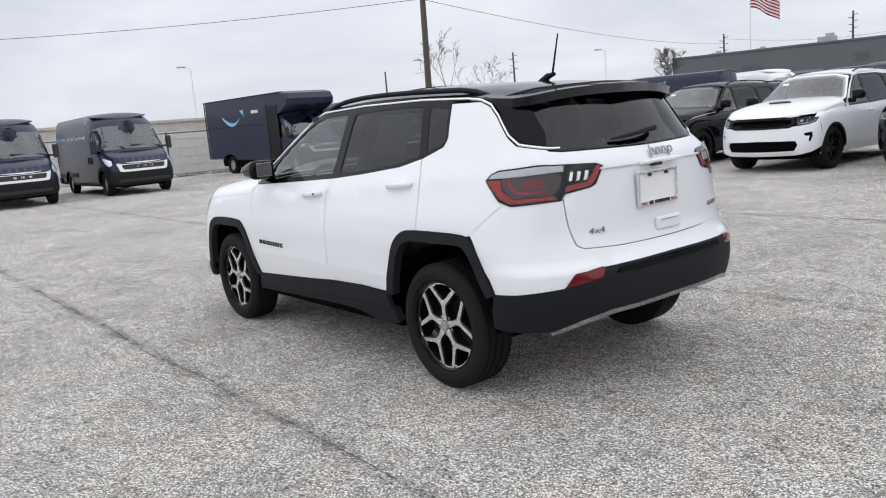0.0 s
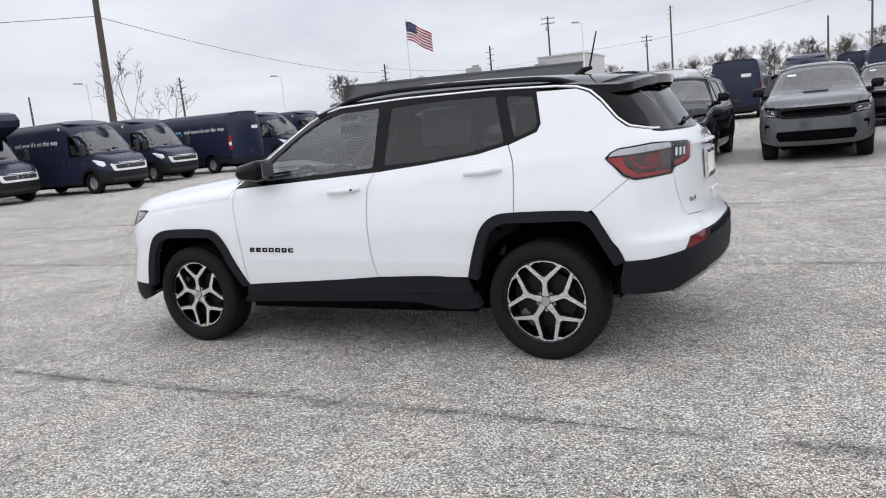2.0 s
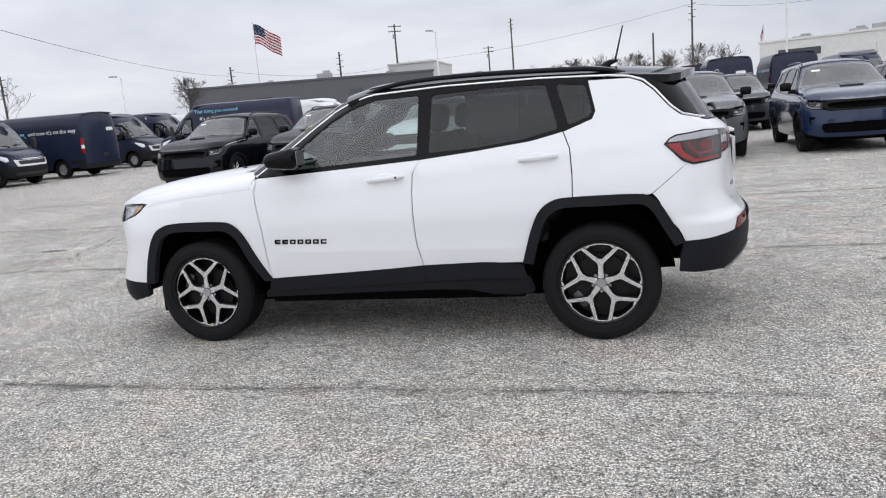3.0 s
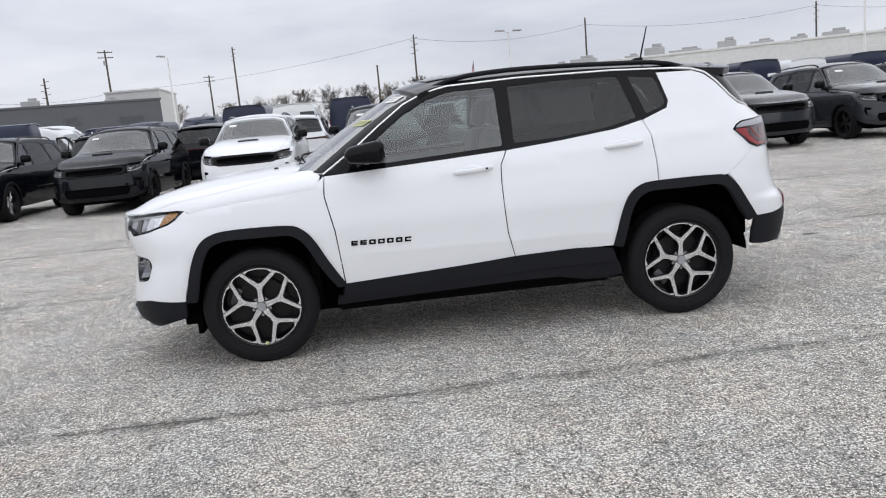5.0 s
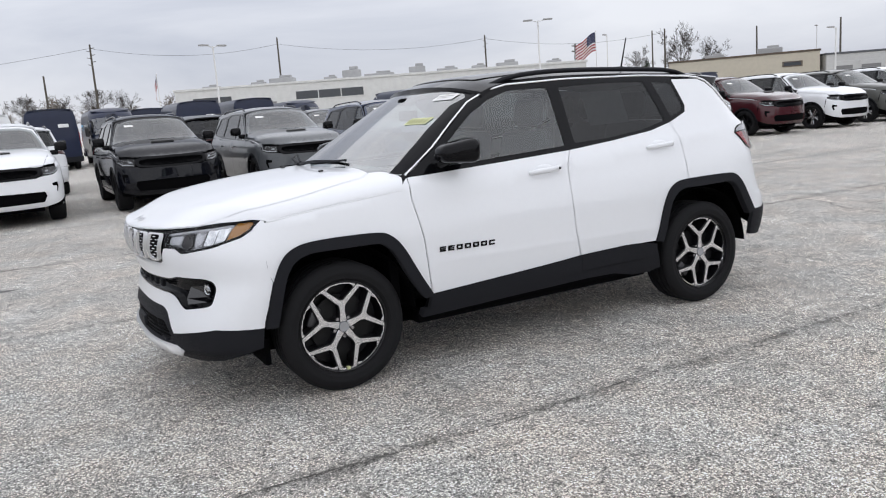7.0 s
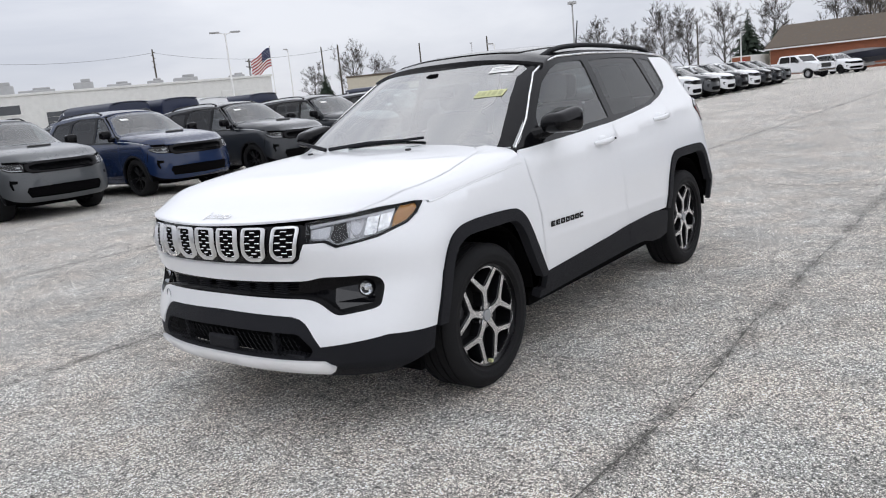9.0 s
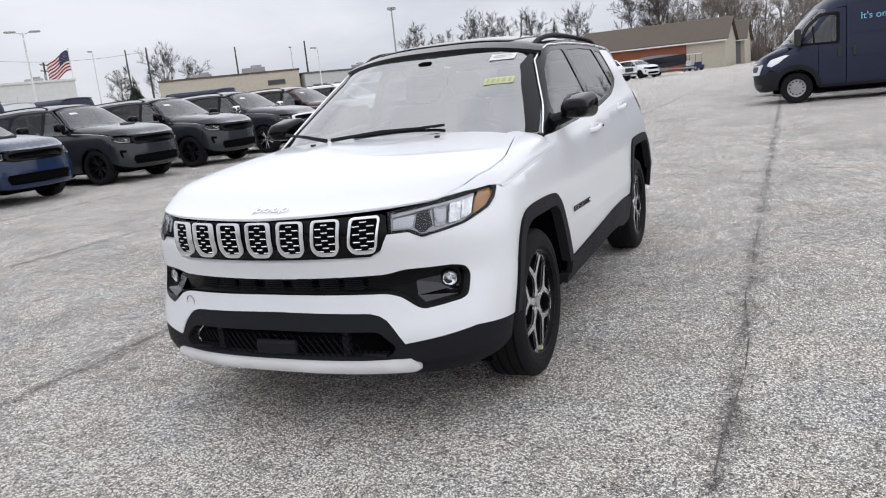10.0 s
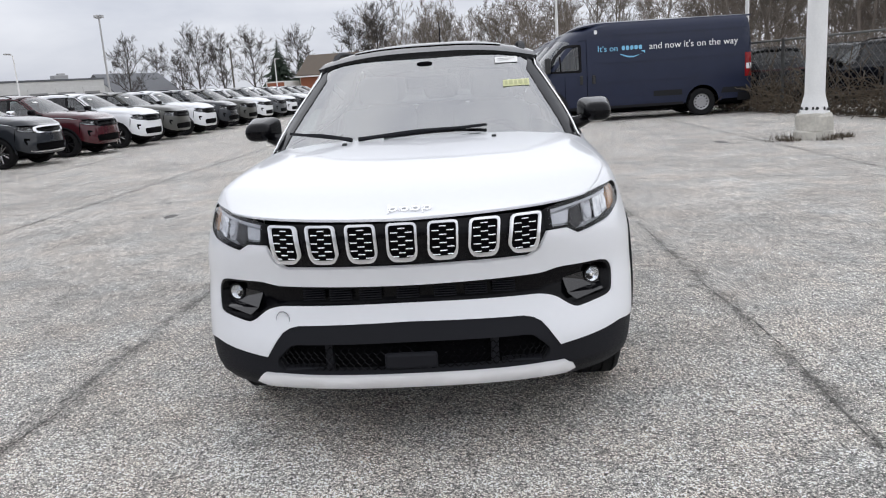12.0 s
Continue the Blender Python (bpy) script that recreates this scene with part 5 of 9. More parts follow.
    bm = bmesh.new()
    box(bm, (0.40, -0.12, 1.38), (0.43, 0.12, 1.45), 0.02)
    part("inside_mirror", bm, DARK, car)
    # inside: dash, wheel, seats, headlining
    bm = bmesh.new()
    box(bm, (0.62, -0.72, 0.80), (1.02, 0.72, 1.07), 0.06)
    box(bm, (0.66, 0.18, 1.02), (0.86, 0.56, 1.12), 0.04)
    part("dashboard", bm, plain("dash_plastic", (0.03, 0.03, 0.032), 0.6, bump=0.2, scale=300), car)
    bm = bmesh.new()
    pts = [(0.52 + 0.07 * math.sin(a), 0.37 + 0.185 * math.cos(a), 1.01 + 0.17 * math.sin(a)) for a in (2 * math.pi * k / 24 for k in range(25))]
    tube(bm, pts, 0.016, 8)
    box(bm, (0.50, 0.22, 0.98), (0.54, 0.52, 1.03), 0.015)
    box(bm, (0.50, 0.31, 0.95), (0.55, 0.43, 1.06), 0.02)
    part("steering_wheel", bm, DARK, car, smooth=True, angle=1.0)
    for x, ys in ((-0.10, (0.37, -0.37)), (-0.95, (0.40, 0.0, -0.40))):
        for y in ys:
            w_ = 0.25 if x > -0.5 else 0.2
            bm = bmesh.new()
            box(bm, (x - 0.05, y - w_, 0.55), (x + 0.45, y + w_, 0.72), 0.05)
            box(bm, (-0.07, -w_, 0), (0.07, w_, 0.60), 0.06, Matrix.Translation((x - 0.05, y, 0.68)) @ pose(0, 0, 0, 0, -12, 0))
            box(bm, (-0.05, -0.13, 0.62), (0.05, 0.13, 0.80), 0.045, Matrix.Translation((x - 0.06, y, 0.68)) @ pose(0, 0, 0, 0, -10, 0))
            part("seat", bm, SEAT, car, smooth=True, angle=1.2)
    pan("headlining", roof, [(0.02, 0.93), (0.95, 0.9), (0.95, -0.9), (0.02, -0.93)], SEAT, step=0.12, scale=(2.2, 0.65), off=-0.05, depth=0)
    # paper sheet in the rear side window
    bm = bmesh.new()
    box(bm, (-0.86, 0.690, 1.27), (-0.53, 0.692, 1.50))
    part("price_sheet", bm, SHEET, car).matrix_world = Matrix.Translation((0, 0.0, 0)) @ Matrix.Translation((0, 0.69, 1.27)) @ pose(0, 0, 0, 22, 0, 0) @ Matrix.Translation((0, -0.69, -1.27))
    # wheels
    for x in (1.318, -1.318):
        for sg in (1, -1):
            wheel(car, "wheel", (x, sg * 0.772, 0.3475), sg, 0.3475, 0.225, 0.245, "split")
    bm = bmesh.new()
    box(bm, (1.306, 0.838, 0.3475 - 0.238), (1.322, 0.862, 0.3475 - 0.222), 0.002)
    part("rim_sticker", bm, YELLOW, car, "small yellow sticker on the rim")
    bm = bmesh.new()
    lathe(bm, [(0.027, -0.004), (0.029, 0.0015), (0.0305, -0.004)], 28, "x")
    ob = part("tow_cover", bm, LAMP_GREY, car, "round tow eye cover", smooth=True)
    ob.matrix_world = Matrix.Translation((2.128, -0.491, 0.563)) @ pose(0, 0, 0, 0, 0, -18)
    return car


def thing_part(parent, name, m):
    """An Empty under a thing that carries sub-parts."""
    e = new(name)
    e.parent = parent
    e.matrix_world = parent.matrix_world @ m
    return e

# ---- other vehicles ----
SUV = Shell(
    nose=curve((0.25, 2.36), (0.34, 2.45), (0.50, 2.48), (0.72, 2.47), (0.86, 2.46), (0.98, 2.44), (1.03, 2.40), (1.08, 2.26), (1.15, 1.86), (1.22, 1.42), (1.28, 1.15), (1.34, 1.03), (1.50, 0.76), (1.66, 0.48), (1.80, 0.20)),
    tail=curve((0.28, -2.48), (0.45, -2.60), (0.65, -2.62), (0.80, -2.58), (1.10, -2.55), (1.22, -2.50), (1.55, -2.28), (1.80, -2.10)),
    wide=curve((0.25, 0.90), (0.45, 0.945), (0.75, 0.962), (0.95, 0.955), (1.06, 0.93), (1.16, 0.885), (1.40, 0.79), (1.65, 0.70), (1.80, 0.62)),
    front=(curve((0.3, 0.50), (0.8, 0.58), (1.0, 0.68), (1.15, 0.70), (1.28, 0.46), (1.6, 0.36)), 2.3),
    rear=(curve((0.6, 0.42), (1.1, 0.42), (1.3, 0.38), (1.6, 0.30)), 2.6),
    crown=curve((1.0, 1.30), (1.5, 1.262), (2.0, 1.18), (2.3, 1.09), (2.48, 1.01)),
    edge=curve((1.0, 1.135), (1.6, 1.09), (2.0, 1.035), (2.48, 0.975)),
    bonnet=1.01, cowl=1.0, shoulder=4.5,
    roof_top=curve((-2.3, 1.72), (-1.5, 1.79), (-0.6, 1.81), (0.0, 1.79), (0.3, 1.74)),
    roof_edge=curve((-2.3, 1.64), (-1.5, 1.71), (-0.5, 1.735), (0.0, 1.71), (0.3, 1.64)),
    roof_ends=((0.24, 0.12), (-2.24, 0.10)))


def arch(cx, cz, r, a0, a1, n=12):
    return [(cx + r * math.cos(radians(a0 + (a1 - a0) * k / n)), cz + r * math.sin(radians(a0 + (a1 - a0) * k / n))) for k in range(n + 1)]


def vehicle_core(S, car, axles, well, top, low, x_in, y_in):
    """The dark inside behind a vehicle's panels and its floor, with the shade put into its near-black colour."""
    us, zs = np.linspace(-3, 3, 91), np.linspace(low, top, 15)
    P = np.array([S.ring(us, np.full_like(us, z)) for z in zs])
    P[..., 0] *= 0.985
    P[..., 1] *= 0.965
    fs = []
    for i in range(len(zs) - 1):
        for j in range(len(us) - 1):
            c = (P[i, j] + P[i + 1, j + 1]) / 2
            if min(math.hypot(c[0] - x, c[2] - 0.36) for x in axles) > well:
                fs.append((i * 91 + j, i * 91 + j + 1, (i + 1) * 91 + j + 1, (i + 1) * 91 + j))
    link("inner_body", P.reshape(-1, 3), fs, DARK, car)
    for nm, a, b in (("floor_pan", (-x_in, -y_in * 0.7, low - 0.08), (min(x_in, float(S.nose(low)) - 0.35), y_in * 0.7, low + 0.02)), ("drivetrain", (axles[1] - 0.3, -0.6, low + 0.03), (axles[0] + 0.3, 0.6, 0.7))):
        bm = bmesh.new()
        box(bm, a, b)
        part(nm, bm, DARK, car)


def large_suv(paint, label, m, rim=RIM_BLACK, bright=False, scoop=True):
    """A three-row suv with a slotted bonnet, slim lamps and a wide dark grille."""
    S = SUV
    car = thing("large_suv", label, "car", None, "parked suvs")
    flank, front, back, deck, roof = S.flank, S.ring, S.back, S.deck, S.roof
    RS, QS = (1.2, 1), (0.95, 1)

    def pan(name, fn, poly, mat, label_="", step=0.09, **kw):
        return panel(name, fn, poly, mat, car, label_, step=step, **kw)
    ax = (1.52, -1.52)
    vehicle_core(S, car, ax, 0.47, 1.10, 0.30, 2.2, 0.85)
    fa = arch(1.52, 0.37, 0.46, 178, -8)
    ra = arch(-1.52, 0.37, 0.46, 188, 2)
    g = 0.004
    pan("front_fender", flank, [(1.02 + g, 1.09), (1.02 + g, 0.37)] + fa + [(1.98, 0.62), (2.02, 0.955), (2.10, 0.975)] + [(x, float(S.edge(x)) + 0.012) for x in (2.0, 1.8, 1.6, 1.4, 1.2, 1.05)], paint, mirror=True)
    pan("front_door", flank, [(1.02 - g, 1.085), (1.02 - g, 0.37), (-0.16 + g, 0.37), (-0.10 + g, 1.10)], paint, mirror=True)
    pan("rear_door", flank, [(-0.10 - g, 1.10), (-0.16 - g, 0.37), (-1.03, 0.37), (-1.05, 0.60), (-1.20, 0.80), (-1.22, 1.12)], paint, mirror=True)
    pan("quarter_panel", flank, [(-1.225, 1.12), (-1.205, 0.80)] + arch(-1.52, 0.37, 0.46, 48, 186) + [(-2.16, 0.36), (-2.30, 0.36), (-2.30, 1.16), (-1.9, 1.16)], paint, mirror=True)
    pan("arch_lip", flank, arch(1.52, 0.37, 0.475, 178, -4) + arch(1.52, 0.37, 0.44, -4, 178), CLADDING if not bright else paint, step=0.07, off=0.010, depth=0.03, mirror=True)
    pan("arch_lip", flank, arch(-1.52, 0.37, 0.475, 184, 2) + arch(-1.52, 0.37, 0.44, 2, 184), CLADDING if not bright else paint, step=0.07, off=0.010, depth=0.03, mirror=True)
    pan("sill", flank, [(1.02, 0.365), (-1.03, 0.365), (-1.03, 0.28), (1.02, 0.28)], paint, off=0.01, depth=0.04, mirror=True)
    # side glass and pillars
    w_f = [(0.80, 1.125), (0.02, 1.145), (0.0, 1.66), (0.20, 1.63), (0.45, 1.45)]
    w_r = [(-0.06, 1.145), (-0.09, 1.665), (-0.80, 1.665), (-1.05, 1.60), (-1.12, 1.18)]
    w_q = [(-1.20, 1.19), (-1.15, 1.60), (-1.75, 1.60), (-2.02, 1.30), (-1.95, 1.25)]
    frame_ = [(0.98, 1.09), (0.46, 1.50), (0.22, 1.665), (0.0, 1.70), (-0.9, 1.72), (-1.6, 1.70), (-2.0, 1.64), (-2.14, 1.40), (-2.24, 1.18), (-1.2, 1.13), (-0.1, 1.10)]
    pan("window_pillar", flank, frame_, paint, holes=[rounded(w_f, 0.03, 2), rounded(w_r, 0.03, 2), rounded(w_q, 0.05, 2)], mirror=True)
    pan("window_trim", flank, [(0.86, 1.103), (0.44, 1.478), (0.21, 1.652), (0.0, 1.682), (-0.8, 1.69), (-1.6, 1.632), (-1.78, 1.615), (-2.07, 1.30), (-1.96, 1.225), (-1.2, 1.152), (-0.1, 1.115)], GLOSS_BLACK, "gloss black window trim", holes=[rounded(w_f, 0.03, 2), rounded(w_r, 0.03, 2), rounded(w_q, 0.05, 2)], mirror=True, off=0.003)
    for w, nm, gl in ((w_f, "window", GLASS_CLEAR), (w_r, "window", GLASS_DARK), (w_q, "quarter_window", GLASS_DARK)):
        pan(nm, flank, w, gl, off=-0.008, depth=0, mirror=True)
    # bonnet, roof
    pan("bonnet", deck, [(0.03, 0.80), (0.0, 0.0), (0.03, -0.80), (0.5, -0.86), (0.8, -0.82), (0.995, -0.74), (0.995, 0.0), (0.995, 0.74), (0.8, 0.82), (0.5, 0.86)], paint, scale=(1.3, 0.9), depth=0.03)
    pan("fender_top", deck, [(-0.04, 0.83), (-0.05, 0.999), (0.86, 0.999), (0.99, 0.96), (0.99, 0.75), (0.8, 0.83), (0.5, 0.87), (0.03, 0.81)], paint, scale=(1.3, 0.9), mirror=True)
    for sg in (1, -1):
        bm = bmesh.new()
        p = S.deck(np.linspace(-0.09, 0.95, 42), np.full(42, sg * 1.0))
        tube(bm, [(q[0], q[1] - sg * 0.006, q[2] - 0.005) for q in p], 0.0085, 10)
        part("fender_crease", bm, WHITE, car, smooth=True, angle=1.2)
    pan("cowl", deck, [(0.02, 0.79), (-0.005, 0.0), (0.02, -0.79), (-0.1, -0.9), (-0.1, 0.9)], GLOSS_BLACK, scale=(1.3, 0.9), off=-0.02)
    if scoop:
        pan("bonnet_scoop", deck, rounded([(0.40, 0.12), (0.40, -0.12), (0.455, -0.235), (0.475, -0.22), (0.475, 0.22), (0.455, 0.235)], 0.015, 2), INK, "black bonnet scoop", scale=(1.3, 0.9), off=0.024, depth=0.045, step=0.05)
    pan("roof", roof, [(0, 1), (0.5, 1), (1, 1), (1.01, 0), (1, -1), (0.5, -1), (0, -1), (0, 0)], paint, scale=(2.4, 0.7), off=0.003, depth=0.03, step=0.12)
    ws = [(0, 1.300), (0.5, 1.285), (0.80, 1.25), (0.82, 1.30), (0.76, 1.47), (0.68, 1.63), (0.4, 1.69), (0, 1.705)]
    pan("windscreen", front, both(ws[::-1]), GLASS_VAN, scale=(0.95, 1), off=0.0, depth=0, step=0.12)
    ws_o = [(0, 1.28), (0.5, 1.262), (0.86, 1.21), (0.92, 1.26), (0.84, 1.47), (0.76, 1.66), (0.4, 1.72), (0, 1.735)]
    ws_i = [(0, 1.325), (0.5, 1.31), (0.745, 1.285), (0.755, 1.32), (0.70, 1.47), (0.63, 1.61), (0.38, 1.665), (0, 1.675)]
    pan("windscreen_frame", front, both(ws_o[::-1]), paint if not bright else paint, scale=(0.95, 1), off=-0.006, holes=[both(ws_i[::-1])])
    # nose
    sb = [(S.ring_at(2.02, z), z) for z in (0.955, 0.75)] + [(S.ring_at(1.98, 0.60), 0.60), (S.ring_at(2.0, 0.45), 0.45)]
    fascia = [(0, 0.80), (0.34, 0.80), (0.40, 0.825), (0.64, 0.85), (0.78, 0.90)] + sb + [(0.70, 0.36), (0.45, 0.31), (0, 0.30)]
    low = [(0, 0.58), (0.44, 0.57), (0.475, 0.50), (0.43, 0.385), (0, 0.375)]
    vent = [(0.56, 0.70), (0.70, 0.72), (0.72, 0.64), (0.685, 0.54), (0.645, 0.56), (0.655, 0.65), (0.57, 0.655)]
    pan("front_bumper", front, both(fascia), paint, scale=RS, holes=[both(low), vent, [(-u, z) for u, z in vent]], step=0.07, depth=0.03)
    # near-black sheets paint the shade in grille and vent openings
    pan("lower_grille", front, both(low), DARK, "dark sheet for the shaded lower grille opening", scale=RS, off=-0.03, depth=0)
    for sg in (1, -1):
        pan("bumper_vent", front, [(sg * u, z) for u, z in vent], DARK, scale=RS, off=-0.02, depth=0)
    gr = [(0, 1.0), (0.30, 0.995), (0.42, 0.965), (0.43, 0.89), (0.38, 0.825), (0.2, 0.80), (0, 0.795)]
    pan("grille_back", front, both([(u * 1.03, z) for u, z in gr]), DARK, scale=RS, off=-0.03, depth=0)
    rim_in = [(0, 0.965), (0.28, 0.960), (0.37, 0.938), (0.375, 0.89), (0.33, 0.853), (0.2, 0.838), (0, 0.835)]
    pan("grille_frame", front, both(gr), CHROME if bright else GLOSS_BLACK, "bright grille frame" if bright else "gloss black grille frame", scale=RS, off=0.008, depth=0.04, holes=[both(rim_in)], step=0.06)
    bm = bmesh.new()
    for k in range(1, 6):
        z = 0.84 + k * 0.02
        pts = [tuple(S.ring(np.array([u]), np.array([z]))[0] + np.array([-0.012, 0, 0])) for u in np.linspace(-0.36, 0.36, 13)]
        tube(bm, pts, 0.004, 4)
    tagged(part("grille_bar", bm, GLOSS_BLACK, car), kind="stuff")
    if bright:
        pan("bumper_strip", front, both([(0, 0.375), (0.5, 0.385), (0.62, 0.41), (0.62, 0.39), (0.5, 0.362), (0, 0.352)]), CHROME, scale=RS, off=0.01, depth=0.02)
    lamp = [(0.44, 0.975), (0.60, 0.985), (0.79, 0.985), (0.80, 0.93), (0.66, 0.865), (0.45, 0.845)]
    for sg in (1, -1):
        pan("headlamp_housing", front, [(sg * u, z) for u, z in lamp], SMOKE, scale=RS, off=-0.02, depth=0.02, step=0.06)
        pan("headlamp_blade", front, [(sg * u, z) for u, z in ((0.47, 0.872), (0.66, 0.887), (0.76, 0.938), (0.76, 0.928), (0.665, 0.876), (0.47, 0.861))], LAMP_GREY, scale=RS, off=-0.012, depth=0.01, step=0.06)
        pan("headlamp_cell", front, [(sg * u, z) for u, z in ((0.49, 0.935), (0.54, 0.938), (0.54, 0.912), (0.49, 0.905))], LAMP_GREY, scale=RS, off=-0.014, depth=0.01, step=0.06)
        pan("headlamp_lens", front, [(sg * u, z) for u, z in lamp], LENS, scale=RS, off=0.002, depth=0, step=0.08)
    # tail
    pan("rear_bumper", back, both([(0, 0.74), (0.6, 0.745), (S.back_at(-2.30, 0.74), 0.74), (S.back_at(-2.30, 0.38), 0.38), (0.6, 0.34), (0, 0.34)]), paint, scale=QS, depth=0.03)
    pan("liftgate", back, both([(0, 1.25), (0.55, 1.24), (0.72, 1.22), (S.back_at(-2.30, 1.15), 1.15), (S.back_at(-2.30, 0.75), 0.75), (0.5, 0.748), (0, 0.748)]), paint, scale=QS)
    pan("tail_lamp", back, both([(0, 1.115), (0.6, 1.13), (0.95, 1.16), (0.95, 1.02), (0.6, 1.075), (0, 1.085)]), RED_DEEP, "dark red full-width tail lamp", scale=QS, off=0.012, depth=0.02)
    pan("rear_window", back, both([(0, 1.66), (0.6, 1.64), (0.72, 1.60), (0.70, 1.30), (0.6, 1.27), (0, 1.27)]), GLASS_DARK, scale=QS, off=0.004, depth=0.004)
    pan("rear_pillar", back, both([(0, 1.70), (0.7, 1.69), (0.92, 1.60), (0.96, 1.2), (0.6, 1.24), (0, 1.255)]), paint, scale=QS, off=-0.002, holes=[both([(0, 1.655), (0.58, 1.635), (0.69, 1.595), (0.67, 1.31), (0.57, 1.28), (0, 1.28)])])
    # mirrors, rails, handles, seats
    for sg in (1, -1):
        bm = bmesh.new()
        box(bm, (0.70, sg * 0.95, 1.215), (0.86, sg * 1.16, 1.385), 0.045, None, 3)
        box(bm, (0.74, sg * 0.86, 1.15), (0.82, sg * 1.0, 1.24), 0.02)
        part("door_mirror", bm, CHROME if bright else (GLOSS_BLACK if paint is not WHITE else GLOSS_BLACK), car, smooth=True, angle=1.0)
        bm = bmesh.new()
        tube(bm, [(0.0 - 1.9 * k / 10, sg * 0.60, float(S.roof_edge(-1.9 * k / 10)) + 0.035 + (0.03 if 0 < k < 10 else -0.01)) for k in range(11)], 0.016, 6)
        part("roof_rail", bm, GLOSS_BLACK, car)
        for x in (0.05, -1.08):
            y = float(S.flank(x, 0.98)[1])
            bm = bmesh.new()
            box(bm, (x - 0.10, sg * (y - 0.01), 0.965), (x + 0.10, sg * (y + 0.035), 0.995), 0.012)
            part("door_handle", bm, paint, car)
    bm = bmesh.new()
    box(bm, (0.55, -0.75, 0.85), (1.05, 0.75, 1.14), 0.06)
    part("dashboard", bm, DARK, car)
    for x in (-0.05, -0.95):
        for y in (0.40, -0.40):
            bm = bmesh.new()
            box(bm, (x - 0.1, y - 0.26, 0.62), (x + 0.45, y + 0.26, 0.80), 0.05)
            box(bm, (-0.07, -0.26, 0), (0.07, 0.26, 0.66), 0.06, Matrix.Translation((x - 0.1, y, 0.75)) @ pose(0, 0, 0, 0, -12, 0))
            box(bm, (-0.05, -0.13, 0.68), (0.05, 0.13, 0.86), 0.045, Matrix.Translation((x - 0.11, y, 0.75)) @ pose(0, 0, 0, 0, -10, 0))
            part("seat", bm, SEAT, car)
    q = [S.ring(np.array([S.nose_at(y, z)]), np.array([z]))[0] + np.array([0.006, 0, 0.004]) for y, z in ((-0.52, 1.56), (-0.36, 1.56), (-0.36, 1.60), (-0.52, 1.60))]
    link("window_sticker", q, [(0, 1, 2, 3)], PAPER, car)
    for x in ax:
        for sg in (1, -1):
            wheel(car, "wheel", (x, sg * 0.81, 0.385), sg, 0.385, 0.27, 0.265, "many", rim)
    car.matrix_world = m
    return car


VAN_BLUE = plain("dark_blue_grey_paint", (0.016, 0.0215, 0.047), 0.35, coat=0.25, spread=0.12, shine=0.2)
VAN_GREY = plain("van_lower_plastic", (0.011, 0.0115, 0.014), 0.6, spread=0.2, shine=0.25)
VAN_WHITE = plain("white_van_paint", (0.74, 0.75, 0.76), 0.4, coat=0.2, spread=0.04)
PALE_BLUE = plain("pale_blue_print", (0.20, 0.50, 0.72), 0.5, spread=0.03)
PRINT = plain("white_print", (0.80, 0.80, 0.80), 0.5, spread=0.03)
WHEEL_SILVER = plain("painted_steel_wheel", (0.42, 0.42, 0.43), 0.4, metal=0.6, spread=0.2)

VAN = Shell(
    nose=curve((0.28, 2.82), (0.40, 2.93), (0.70, 2.97), (0.95, 2.94), (1.08, 2.84), (1.20, 2.64), (1.30, 2.46), (1.40, 2.34), (1.80, 1.98), (2.15, 1.64), (2.35, 1.40), (2.52, 1.05)),
    tail=curve((0.28, -3.32), (0.5, -3.36), (1.2, -3.36), (2.2, -3.33), (2.52, -3.28)),
    wide=curve((0.28, 0.98), (0.5, 1.015), (1.0, 1.025), (1.3, 1.02), (1.8, 0.99), (2.2, 0.955), (2.40, 0.91), (2.52, 0.80)),
    front=(curve((0.4, 0.62), (0.95, 0.75), (1.25, 0.80), (1.4, 0.60), (2.2, 0.60), (2.5, 0.9)), 2.4),
    rear=(curve((0.3, 0.14), (2.5, 0.16)), 2.6),
    crown=curve((2.2, 1.38), (2.5, 1.27), (2.8, 1.12), (2.97, 0.98)),
    edge=curve((2.2, 1.22), (2.6, 1.08), (2.97, 0.92)),
    bonnet=0.96, cowl=2.22, shoulder=4.0,
    roof_top=curve((-3.4, 2.55), (0.5, 2.58), (0.95, 2.55), (1.2, 2.46), (1.35, 2.38), (1.5, 2.27)),
    roof_edge=curve((-3.4, 2.50), (0.5, 2.52), (0.95, 2.48), (1.2, 2.40), (1.35, 2.32), (1.5, 2.20)),
    roof_ends=((1.38, 0.35), (-3.30, 0.0)))


